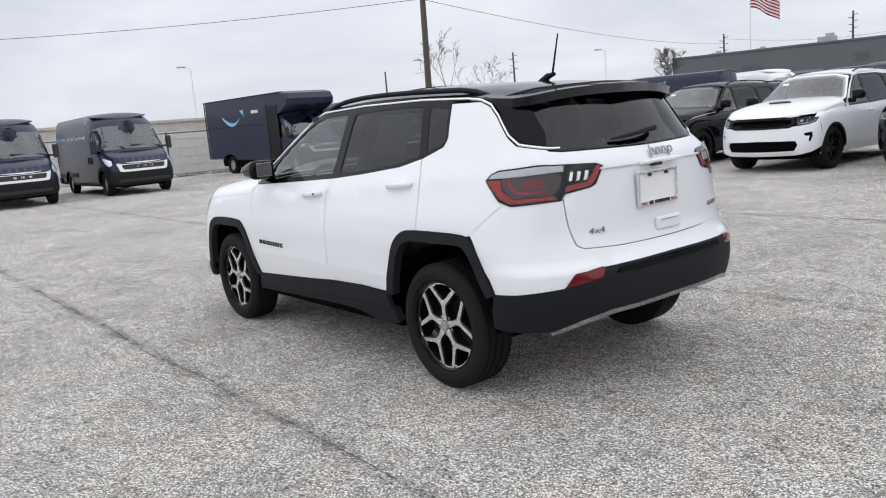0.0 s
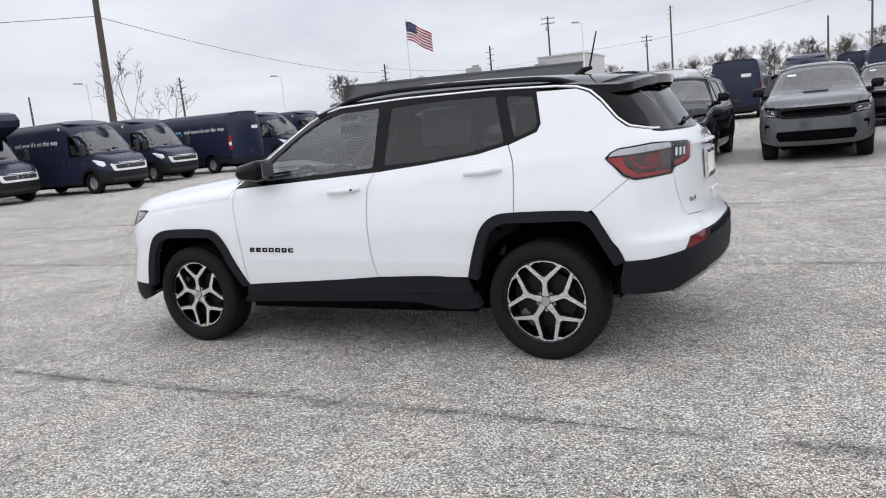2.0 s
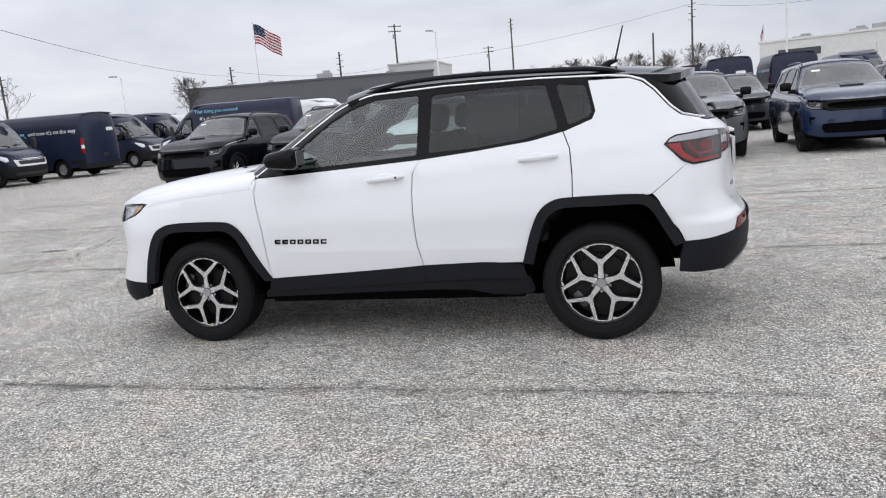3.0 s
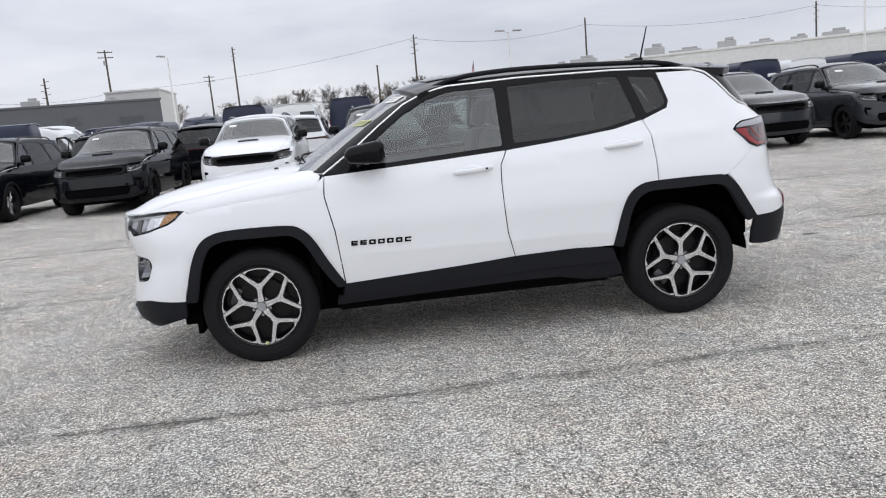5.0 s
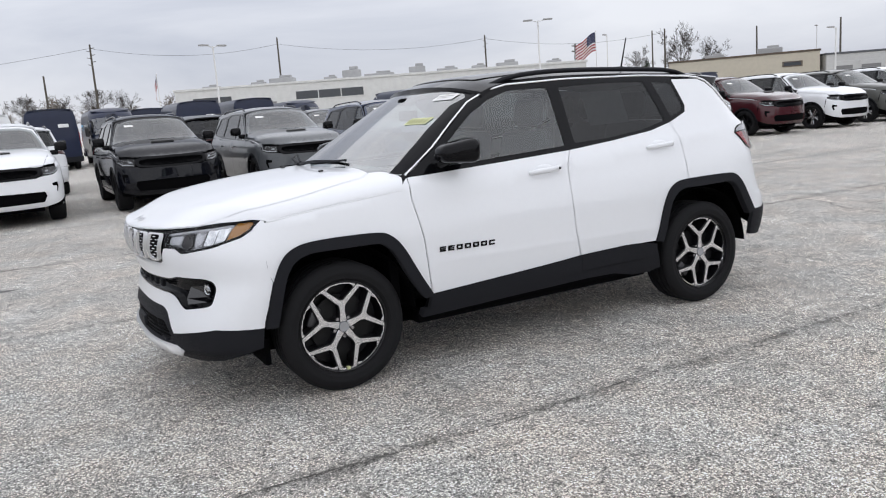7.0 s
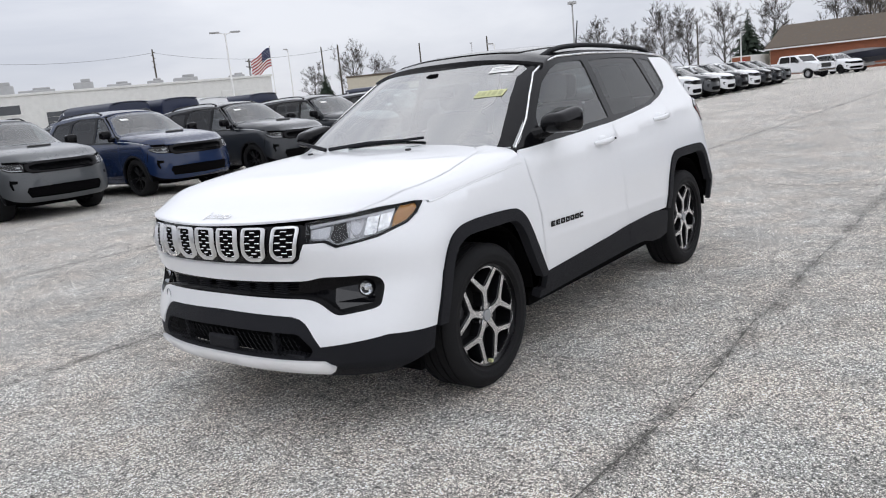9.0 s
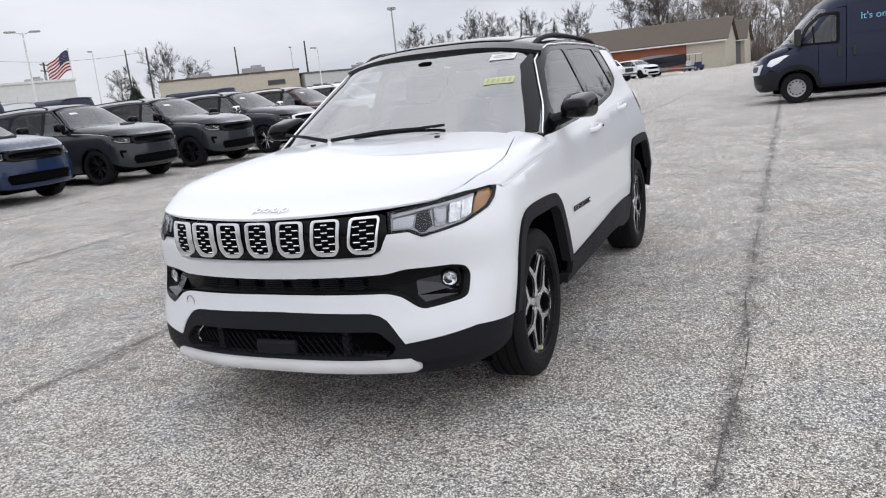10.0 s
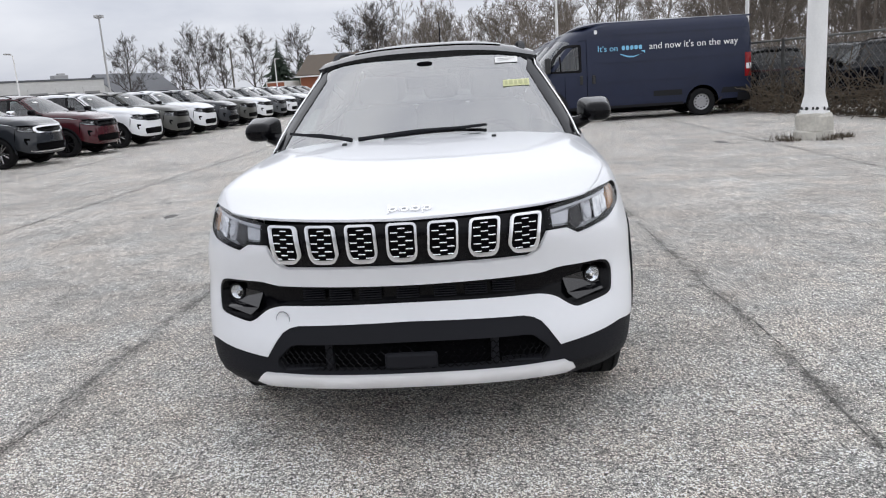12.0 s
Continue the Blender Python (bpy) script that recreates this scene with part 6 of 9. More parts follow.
def van_front(car, S, paint, grille_band=PRINT):
    """The cab's nose, lamps and windscreen of a delivery van."""
    front, deck = S.ring, S.deck

    def pan(name, fn, poly, mat, label_="", step=0.11, **kw):
        return panel(name, fn, poly, mat, car, label_, step=step, **kw)
    RS = (1.3, 1)
    sb = [(S.ring_at(2.42, z), z) for z in (0.92, 0.7, 0.5, 0.36)]
    pan("front_bumper", front, both([(0, 0.70), (0.45, 0.70), (0.62, 0.72), (0.70, 0.80)] + [(sb[0][0], 0.80)] + sb[1:] + [(0.6, 0.31), (0, 0.30)]), VAN_GREY, "black plastic bumper", scale=RS, off=0.004, depth=0.03)
    pan("bumper_slot", front, both([(0, 0.50), (0.45, 0.50), (0.52, 0.46), (0.48, 0.40), (0, 0.40)]), INK, scale=RS, off=0.010, depth=0.01)
    pan("nose_panel", front, both([(0, 1.0), (0.55, 1.0), (0.62, 0.95), (0.70, 0.82), (0.62, 0.73), (0.45, 0.71), (0, 0.71)]), paint, scale=RS, off=0.0)
    band = [(0, 0.985), (0.42, 0.985), (0.50, 0.96), (0.44, 0.74), (0.38, 0.715), (0, 0.715)]
    pan("grille_band", front, both(band), grille_band, "pale grille surround", scale=RS, off=0.018, depth=0.03, holes=[both([(0, 0.925), (0.36, 0.925), (0.39, 0.90), (0.36, 0.80), (0.33, 0.785), (0, 0.785)])], step=0.08)
    pan("grille", front, both([(0, 0.93), (0.37, 0.93), (0.40, 0.90), (0.37, 0.795), (0.33, 0.78), (0, 0.78)]), INK, "black grille", scale=RS, off=0.012, depth=0.01)
    bm = bmesh.new()
    for k in (-1, 0, 1):
        c = S.ring(np.array([k * 0.09]), np.array([0.855]))[0]
        box(bm, (c[0] + 0.012, c[1] - 0.045, c[2] - 0.03), (c[0] + 0.022, c[1] + 0.045, c[2] + 0.03), 0.008)
    part("maker_badge", bm, CHROME, car)
    for sg in (1, -1):
        lp = [(0.60, 1.06), (0.78, 1.15), (0.86, 1.14), (0.84, 0.98), (0.72, 0.90), (0.62, 0.93)]
        pan("headlamp", front, [(sg * u, z) for u, z in lp], LAMP_SILVER, "clear headlamp", scale=RS, off=0.004, depth=0.03)
        pan("headlamp_lens", front, [(sg * u, z) for u, z in lp], LENS, scale=RS, off=0.014, depth=0.01)
    pan("bonnet", deck, [(0.0, 0.85), (0.0, 0), (0.0, -0.85), (0.5, -0.82), (1.0, -0.70), (1.0, 0), (1.0, 0.70), (0.5, 0.82)], paint, scale=(0.7, 1.0), depth=0.03)
    pan("fender_top", deck, [(0.0, 0.86), (-0.1, 0.999), (0.9, 0.999), (1.0, 0.95), (1.0, 0.71), (0.5, 0.83)], paint, scale=(0.7, 1.0), mirror=True)
    ws = [(0, 1.41), (0.5, 1.40), (0.80, 1.38), (0.84, 1.45), (0.80, 1.8), (0.74, 2.08), (0.5, 2.13), (0, 2.15)]
    pan("windscreen", front, both(ws[::-1]), GLASS_VAN, scale=(1.1, 1), depth=0, step=0.15)
    wo = [(0, 1.34), (0.5, 1.33), (0.90, 1.27), (0.96, 1.45), (0.94, 1.8), (0.93, 2.12), (0.97, 2.42), (0.5, 2.44), (0, 2.435)]
    wi = [(0, 1.44), (0.5, 1.43), (0.755, 1.42), (0.785, 1.47), (0.75, 1.8), (0.70, 2.05), (0.48, 2.10), (0, 2.12)]
    pan("cab_front", front, both(wo[::-1]), paint, scale=(1.1, 1), off=-0.004, holes=[both(wi[::-1])])
    for y0, y1 in ((0.55, -0.05), (-0.15, -0.70)):
        a, b = S.ring(np.array([y0]), np.array([1.44]))[0], S.ring(np.array([y1]), np.array([1.50]))[0]
        bm = bmesh.new()
        tube(bm, [tuple(a + np.array([0.03, 0, 0.02])), tuple(b + np.array([0.03, 0, 0.02]))], 0.014, 6)
        part("wiper", bm, INK, car)
    for sg in (1, -1):
        bm = bmesh.new()
        box(bm, (1.93, sg * 1.08, 1.32), (2.08, sg * 1.24, 1.72), 0.04)
        box(bm, (1.98, sg * 0.95, 1.38), (2.03, sg * 1.12, 1.44), 0.015)
        part("door_mirror", bm, INK, car)
    bm = bmesh.new()
    box(bm, (1.7, -0.85, 0.9), (2.25, 0.85, 1.33), 0.08)
    part("dashboard", bm, DARK, car)
    for y in (0.5, -0.5):
        bm = bmesh.new()
        box(bm, (1.0, y - 0.26, 0.9), (1.5, y + 0.26, 1.10), 0.05)
        box(bm, (0.95, y - 0.26, 1.05), (1.12, y + 0.26, 1.75), 0.06)
        box(bm, (0.98, y - 0.14, 1.75), (1.08, y + 0.14, 1.95), 0.04)
        part("seat", bm, SEAT, car)


def smile(bm, w, h, m):
    """A bent stroke that tapers into an arrow head."""
    pts = [(-w / 2 + w * t, -h * math.sin(math.pi * t) * 0.8 + h * 0.25 * t) for t in (k / 14 for k in range(15))]
    poly = [(x, y + h * 0.16 * math.sin(math.pi * min(1, 0.15 + i / 14))) for i, (x, y) in enumerate(pts)] + [(x, y - h * 0.16 * math.sin(math.pi * min(1, 0.15 + i / 14))) for i, (x, y) in reversed(list(enumerate(pts)))]
    prism(bm, poly, 0.004, m)
    ex, ey = pts[-1]
    prism(bm, [(ex - 0.14 * w, ey + 0.24 * h), (ex + 0.03 * w, ey + 0.28 * h), (ex + 0.04 * w, ey - 0.35 * h), (ex - 0.01 * w, ey - 0.1 * h)], 0.004, m)


def delivery_van(m, paint=VAN_BLUE, label="dark blue-grey high-roof delivery van with white side lettering", words=True, shade=False):
    S = VAN
    car = thing("delivery_van", label, "van", None, "parked delivery vans")
    flank, back = S.flank, S.back

    def pan(name, fn, poly, mat, label_="", step=0.14, **kw):
        return panel(name, fn, poly, mat, car, label_, step=step, **kw)
    ax = (2.02, -2.02)
    vehicle_core(S, car, ax, 0.46, 1.2, 0.32, 3.2, 0.9)
    fa, ra = arch(2.02, 0.37, 0.45, 178, 0), arch(-2.02, 0.37, 0.45, 180, 0)
    g = 0.006
    lowz, mid = 0.42, 2.47
    pan("cab_fender", flank, [(1.55 + g, 1.30), (1.55 + g, 0.40)] + fa + [(2.50, 0.80), (2.62, 0.83), (2.66, 0.95), (2.60, 1.08)] + [(x, float(S.edge(x)) + 0.012) for x in (2.5, 2.4, 2.3, 2.2)] + [(2.08, 1.30), (2.0, 1.30)], paint, mirror=True)
    w = [(1.98, 1.36), (1.15, 1.34), (1.15, 1.98), (1.52, 1.98), (1.80, 1.72)]
    pan("cab_door", flank, [(1.55 - g, 0.40), (1.55 - g, 1.30), (2.0, 1.30), (2.06, 1.34), (1.84, 1.78), (1.56, 2.08), (0.98, 2.10), (0.98, 0.40)], paint, holes=[rounded(w, 0.05, 2)], mirror=True)
    pan("window", flank, w, GLASS_CLEAR, off=-0.01, depth=0, mirror=True)
    pan("window_trim", flank, rounded([(2.03, 1.325), (1.11, 1.30), (1.11, 2.02), (1.54, 2.02), (1.83, 1.74)], 0.06, 2), GLOSS_BLACK, off=0.004, holes=[rounded([(1.93, 1.375), (1.18, 1.36), (1.18, 1.95), (1.50, 1.95), (1.77, 1.70)], 0.05, 2)], mirror=True, step=0.1)
    pan("door_bar", flank, [(1.70, 1.93), (1.66, 1.97), (1.63, 1.37), (1.67, 1.37)], GLOSS_BLACK, off=0.002, depth=0.02, mirror=True)
    pan("cab_top", flank, [(2.10, 1.345), (1.85, 1.80), (1.57, 2.095), (0.97, 2.115), (0.97, 2.50), (1.10, 2.44), (1.35, 2.36), (1.62, 2.22), (1.80, 2.05), (2.0, 1.75)], paint, mirror=True)
    pan("side_panel", flank, [(0.97 - g, 0.40), (0.97 - g, 2.51), (-3.22, 2.49), (-3.22, 0.42)] + [(-2.47, 0.40)] + ra + [(-1.55, 0.40)], paint, mirror=True)
    for z in (1.52, 1.02, 2.20):
        pan("side_rib", flank, [(0.85, z), (-3.15, z), (-3.15, z - 0.02), (0.85, z - 0.02)], paint, off=0.012, depth=0.015, mirror=True, step=0.3)
    pan("rub_strip", flank, [(-0.75, 0.72), (-1.48, 0.72), (-1.50, 0.58), (-0.75, 0.58)], VAN_GREY, off=0.014, depth=0.02, mirror=True, step=0.3)
    pan("rub_strip", flank, [(-2.55, 0.70), (-3.2, 0.70), (-3.2, 0.56), (-2.5, 0.56)], VAN_GREY, off=0.014, depth=0.02, mirror=True, step=0.3)
    pan("arch_lip", flank, arch(2.02, 0.37, 0.545, 178, 0) + arch(2.02, 0.37, 0.43, 0, 178), VAN_GREY if not shade else VAN_GREY, off=0.012, depth=0.03, mirror=True, step=0.1)
    pan("arch_lip", flank, arch(-2.02, 0.37, 0.50, 180, 0) + arch(-2.02, 0.37, 0.43, 0, 180), paint, off=0.012, depth=0.03, mirror=True, step=0.1)
    pan("sill", flank, [(1.55, 0.40), (-1.55, 0.40), (-1.55, 0.33), (1.55, 0.33)], VAN_GREY, off=0.0, depth=0.04, mirror=True, step=0.3)
    pan("roof", S.roof, [(0, 1), (0.2, 1), (0.6, 1), (1, 1), (1, 0), (1, -1), (0.6, -1), (0.2, -1), (0, -1), (0, 0)], paint, scale=(4.9, 0.9), off=0.004, depth=0.04, step=0.2)
    van_front(car, S, paint, PRINT if paint is not VAN_WHITE else CHROME)
    # back doors
    for sg in (1, -1):
        dw = [(sg * 0.02, 2.44), (sg * 0.84, 2.42), (sg * 0.84, 0.52), (sg * 0.02, 0.52)]
        pan("back_door", back, dw, paint, scale=(1.0, 1), off=0.006, depth=0.02)
        pan("back_panel", back, [(sg * 0.12, 2.15), (sg * 0.72, 2.14), (sg * 0.74, 1.50), (sg * 0.12, 1.50)], GLASS_DARK if paint is VAN_WHITE else paint, scale=(1.0, 1), off=0.012, depth=0.015, step=0.2)
        pan("tail_lamp", back, [(sg * 0.87, 1.55), (sg * 1.02, 1.55), (sg * 1.02, 0.95), (sg * 0.87, 0.95)], RED, "tall red tail lamp", scale=(1.0, 1), off=0.02, depth=0.03)
        pan("tail_lamp_clear", back, [(sg * 0.875, 1.28), (sg * 1.015, 1.28), (sg * 1.015, 1.14), (sg * 0.875, 1.14)], LAMP_SILVER, scale=(1.0, 1), off=0.026, depth=0.01)
    pan("back_corner", back, both([(0, 2.50), (0.9, 2.48), (1.05, 2.46), (1.05, 0.42), (0.9, 0.42), (0, 0.42)]), paint, scale=(1.0, 1), off=-0.004)
    pan("rear_bumper", back, both([(0, 0.55), (1.05, 0.55), (1.05, 0.36), (0, 0.34)]), VAN_GREY, scale=(1.0, 1), off=0.06, depth=0.08)
    bm = bmesh.new()
    box(bm, (-3.40, -0.18, 0.75), (-3.375, 0.16, 0.90), 0.01)
    part("plate_recess", bm, INK, car)
    for sg in (1, -1):
        for x in (1.12, 0.80):
            y = float(S.flank(x, 1.12)[1])
            bm = bmesh.new()
            box(bm, (x - 0.04, sg * (y - 0.02), 1.0), (x + 0.04, sg * (y + 0.03), 1.22), 0.012)
            part("door_handle", bm, INK, car)
    if words:
        for sg in (1, -1):
            y = 1.005
            up = Matrix(((-1, 0, 0, 0), (0, 0, 1, 0), (0, 1, 0, 0), (0, 0, 0, 1))) if sg > 0 else Matrix(((1, 0, 0, 0), (0, 0, -1, 0), (0, 1, 0, 0), (0, 0, 0, 1)))
            tilt = Matrix.Rotation(radians(3.5 * sg), 4, "X")

            def on(x, z, lift=0.0):
                yy = float(S.flank(np.array([x]), np.array([z]))[0][1])
                return Matrix.Translation((x, sg * (yy + 0.006 + lift), z)) @ tilt @ up
            d = -sg if sg < 0 else 1
            xs = (0.42, -0.21, -1.79) if sg > 0 else (-2.75, -2.12, -0.54)
            letters("It's on", 0.215, on(xs[0], 1.86), PALE_BLUE, car, "side_lettering")
            letters("and now it's on the way", 0.236, on(xs[2], 1.86), PRINT, car, "side_lettering")
            bm = bmesh.new()
            for k in range(5):
                prism(bm, rounded([(-0.27 + k * 0.11, -0.055), (-0.185 + k * 0.11, -0.055), (-0.185 + k * 0.11, 0.055), (-0.27 + k * 0.11, 0.055)], 0.03, 2), 0.004)
            smile(bm, 0.62, 0.12, Matrix.Translation((0, -0.15, 0)))
            bm.transform(on(xs[1], 1.86))
            part("maker_logo", bm, PALE_BLUE, car)
            bm = bmesh.new()
            prism(bm, [(-0.04, -0.05), (0.04, -0.05), (0.04, 0.05), (-0.04, 0.05)], 0.004, on(0.72 if sg > 0 else 0.72, 2.30))
            part("number_bar", bm, PRINT, car)
        bm = bmesh.new()
        prism(bm, rounded([(-0.2, -0.07), (0.2, -0.07), (0.2, 0.07), (-0.2, 0.07)], 0.03, 2), 0.004, Matrix.Translation((-3.385, -0.45, 1.85)) @ Matrix(((0, 0, -1, 0), (-1, 0, 0, 0), (0, 1, 0, 0), (0, 0, 0, 1))))
        part("maker_logo", bm, PRINT, car)
    for x in ax:
        for sg in (1, -1):
            wheel(car, "wheel", (x, sg * 0.86, 0.36), sg, 0.36, 0.235, 0.215, "dish", WHEEL_SILVER)
    car.matrix_world = m
    return car


def box_truck(m):
    """A step van: the van's cab before a tall closed body."""
    S = VAN
    car = thing("box_truck", "dark blue-grey box truck with a pale blue arrow on its side", "truck", None)
    ax = (2.02, -2.5)
    vehicle_core(S, car, ax, 0.46, 1.2, 0.32, 2.4, 0.9)

    def pan(name, fn, poly, mat, label_="", step=0.14, **kw):
        return panel(name, fn, poly, mat, car, label_, step=step, **kw)
    fa = arch(2.02, 0.37, 0.45, 178, 0)
    pan("cab_fender", S.flank, [(1.55, 1.30), (1.55, 0.40)] + fa + [(2.46, 0.80), (2.42, 0.98), (2.30, 1.22), (2.0, 1.30)], VAN_BLUE, mirror=True)
    w = [(1.98, 1.36), (1.30, 1.34), (1.30, 1.98), (1.52, 1.98), (1.80, 1.72)]
    pan("cab_door", S.flank, [(1.54, 0.40), (1.54, 1.30), (2.0, 1.30), (2.06, 1.34), (1.84, 1.78), (1.56, 2.08), (0.90, 2.10), (0.90, 0.40)], VAN_BLUE, holes=[rounded(w, 0.05, 2)], mirror=True)
    pan("window", S.flank, w, GLASS_CLEAR, off=-0.01, depth=0, mirror=True)
    pan("cab_top", S.flank, [(2.10, 1.345), (1.85, 1.80), (1.57, 2.095), (0.9, 2.115), (0.9, 2.40), (1.3, 2.38), (1.62, 2.22), (1.80, 2.05)], VAN_BLUE, mirror=True)
    pan("arch_lip", S.flank, arch(2.02, 0.37, 0.50, 178, 0) + arch(2.02, 0.37, 0.43, 0, 178), VAN_GREY, off=0.012, depth=0.03, mirror=True, step=0.1)
    van_front(car, S, VAN_BLUE, PRINT)
    bm = bmesh.new()
    prism(bm, [(-4.1, 0.62), (-3.0, 0.62), (-2.90, 0.80), (-2.50, 0.88), (-2.10, 0.80), (-2.0, 0.55), (0.92, 0.50), (0.92, 2.10), (1.55, 2.28), (2.05, 2.50), (2.10, 2.72), (1.95, 2.93), (1.6, 3.02), (-4.1, 3.02)], 2.10, Matrix.Translation((0, 1.05, 0)) @ Matrix.Rotation(radians(90), 4, "X"), 0.06)
    part("cargo_body", bm, VAN_BLUE, car, "tall dark cargo body")
    for sg in (1, -1):
        for a_, b_ in (((-4.11, 1.05, 1.88), (0.60, 1.065, 1.91)), ((-4.12, 1.04, 0.62), (-4.08, 1.07, 3.0)), ((0.60, 1.05, 0.55), (0.64, 1.068, 2.62)), ((-4.11, 1.05, 2.96), (1.6, 1.066, 3.0))):
            bm = bmesh.new()
            box(bm, (a_[0], sg * a_[1], a_[2]), (b_[0], sg * b_[1], b_[2]))
            part("body_trim", bm, VAN_GREY, car)
        bm = bmesh.new()
        box(bm, (0.66, sg * 1.05, 0.60), (1.35, sg * 1.066, 2.55), 0.01)
        part("side_door", bm, VAN_GREY, car, "dark sliding door")
    for sg in (1, -1):
        up = Matrix(((-sg, 0, 0, 0), (0, 0, sg, 0), (0, 1, 0, 0), (0, 0, 0, 1)))
        bm = bmesh.new()
        smile(bm, 1.6, 0.45, Matrix.Translation((-1.9, sg * 1.054, 2.28)) @ up)
        part("maker_logo", bm, PALE_BLUE, car)
        bm = bmesh.new()
        for k in range(5):
            prism(bm, rounded([(-0.26 + k * 0.105, -0.06), (-0.18 + k * 0.105, -0.06), (-0.18 + k * 0.105, 0.06), (-0.26 + k * 0.105, 0.06)], 0.02, 2), 0.004)
        bm.transform(Matrix.Translation((-0.22, sg * 1.054, 2.40)) @ up)
        part("maker_name_bar", bm, PRINT, car)
    for x in ax:
        for sg in (1, -1):
            wheel(car, "wheel", (x, sg * 0.86, 0.36), sg, 0.36, 0.235, 0.215, "dish", WHEEL_SILVER)
    car.matrix_world = m
    return car


def pickup(m):
    """A white crew-cab pickup."""
    car = thing("pickup_truck", "white crew-cab pickup truck parked by the row", "truck", None)
    bm = bmesh.new()
    prism(bm, [(2.75, 0.55), (2.80, 0.95), (2.72, 1.20), (1.35, 1.28), (0.75, 1.85), (0.55, 1.93), (-0.85, 1.93), (-1.05, 1.85), (-1.15, 1.30), (-2.95, 1.30), (-2.95, 0.55), (-2.35, 0.55), (-2.2, 0.85), (-1.9, 0.95), (-1.55, 0.85), (-1.4, 0.5), (1.3, 0.5), (1.45, 0.85), (1.8, 0.95), (2.15, 0.85), (2.3, 0.55)], 1.96, Matrix.Translation((0, 0.98, 0)) @ Matrix.Rotation(radians(90), 4, "X"), 0.10)
    part("body", bm, WHITE, car)
    bm = bmesh.new()
    for sg in (1, -1):
        prism(bm, [(1.05, 1.36), (0.62, 1.82), (0.18, 1.84), (0.18, 1.36)], 0.01, Matrix.Translation((0, sg * 0.985 + (0.005 if sg > 0 else 0.005), 0)) @ Matrix.Rotation(radians(90), 4, "X"))
        prism(bm, [(0.08, 1.36), (0.08, 1.84), (-0.80, 1.84), (-0.98, 1.36)], 0.01, Matrix.Translation((0, sg * 0.985 + 0.005, 0)) @ Matrix.Rotation(radians(90), 4, "X"))
    part("window", bm, SMOKE, car)
    bm = bmesh.new()
    box(bm, (-0.012, -0.80, -0.33), (0.012, 0.80, 0.33), 0.01, Matrix.Translation((1.02, 0, 1.585)) @ pose(0, 0, 0, 0, -46, 0))
    part("windscreen", bm, SMOKE, car)
    bm = bmesh.new()
    box(bm, (2.76, -0.55, 0.78), (2.83, 0.55, 1.12), 0.03)
    part("grille", bm, INK, car)
    bm = bmesh.new()
    box(bm, (2.74, -0.95, 0.50), (2.92, 0.95, 0.72), 0.04)
    part("front_bumper", bm, CHROME, car)
    for sg in (1, -1):
        bm = bmesh.new()
        box(bm, (2.72, sg * 0.60, 0.88), (2.80, sg * 0.93, 1.10), 0.03)
        part("headlamp", bm, LAMP_SILVER, car)
        bm = bmesh.new()
        box(bm, (0.85, sg * 1.0, 1.30), (0.98, sg * 1.2, 1.58), 0.03)
        part("door_mirror", bm, INK, car)
        for x in (1.8, -1.88):
            wheel(car, "wheel", (x, sg * 0.84, 0.40), sg, 0.40, 0.27, 0.24, "dish", WHEEL_SILVER)
    car.matrix_world = m
    return car


# ---- placing the vehicles ----
BLACK_P = plain("black_paint", (0.0045, 0.005, 0.0075), 0.20, coat=0.65, spread=0.05, shine=0.0)
GREY_P = plain("grey_paint", (0.075, 0.080, 0.086), 0.28, coat=0.8, spread=0.04, shine=0.12)
DARKGREY_P = plain("dark_grey_paint", (0.024, 0.027, 0.032), 0.26, coat=0.8, spread=0.05, shine=0.1)
BLUE_P = plain("blue_paint", (0.009, 0.021, 0.064), 0.25, coat=0.9, spread=0.05, shine=0.12)
MAROON_P = plain("maroon_paint", (0.055, 0.010, 0.014), 0.25, coat=0.9, spread=0.05, shine=0.12)
OLIVE_P = plain("olive_grey_paint", (0.075, 0.075, 0.068), 0.30, coat=0.7, spread=0.04, shine=0.12)

suvs = {
    "white": (WHITE, "white three-row suv with black wheels and bonnet scoop", RIM_BLACK, False),
    "black": (BLACK_P, "black three-row suv with black wheels and bonnet scoop", RIM_BLACK, False),
    "grey": (GREY_P, "mid-grey three-row suv with black wheels", RIM_BLACK, False),
    "dark": (DARKGREY_P, "dark grey three-row suv with black wheels", RIM_BLACK, False),
    "blue": (BLUE_P, "metallic blue three-row suv with black wheels", RIM_BLACK, False),
    "maroon": (MAROON_P, "maroon three-row suv with black wheels", RIM_BLACK, False),
    "bright": (DARKGREY_P, "dark three-row suv with chrome grille and silver wheels", SILVER, True),
    "pale": (WHITE, "white three-row suv with silver wheels", SILVER, False),
    "olive": (OLIVE_P, "olive-grey three-row suv with silver wheels", SILVER, False),
    "night": (BLACK_P, "black three-row suv with silver wheels", SILVER, False),
}
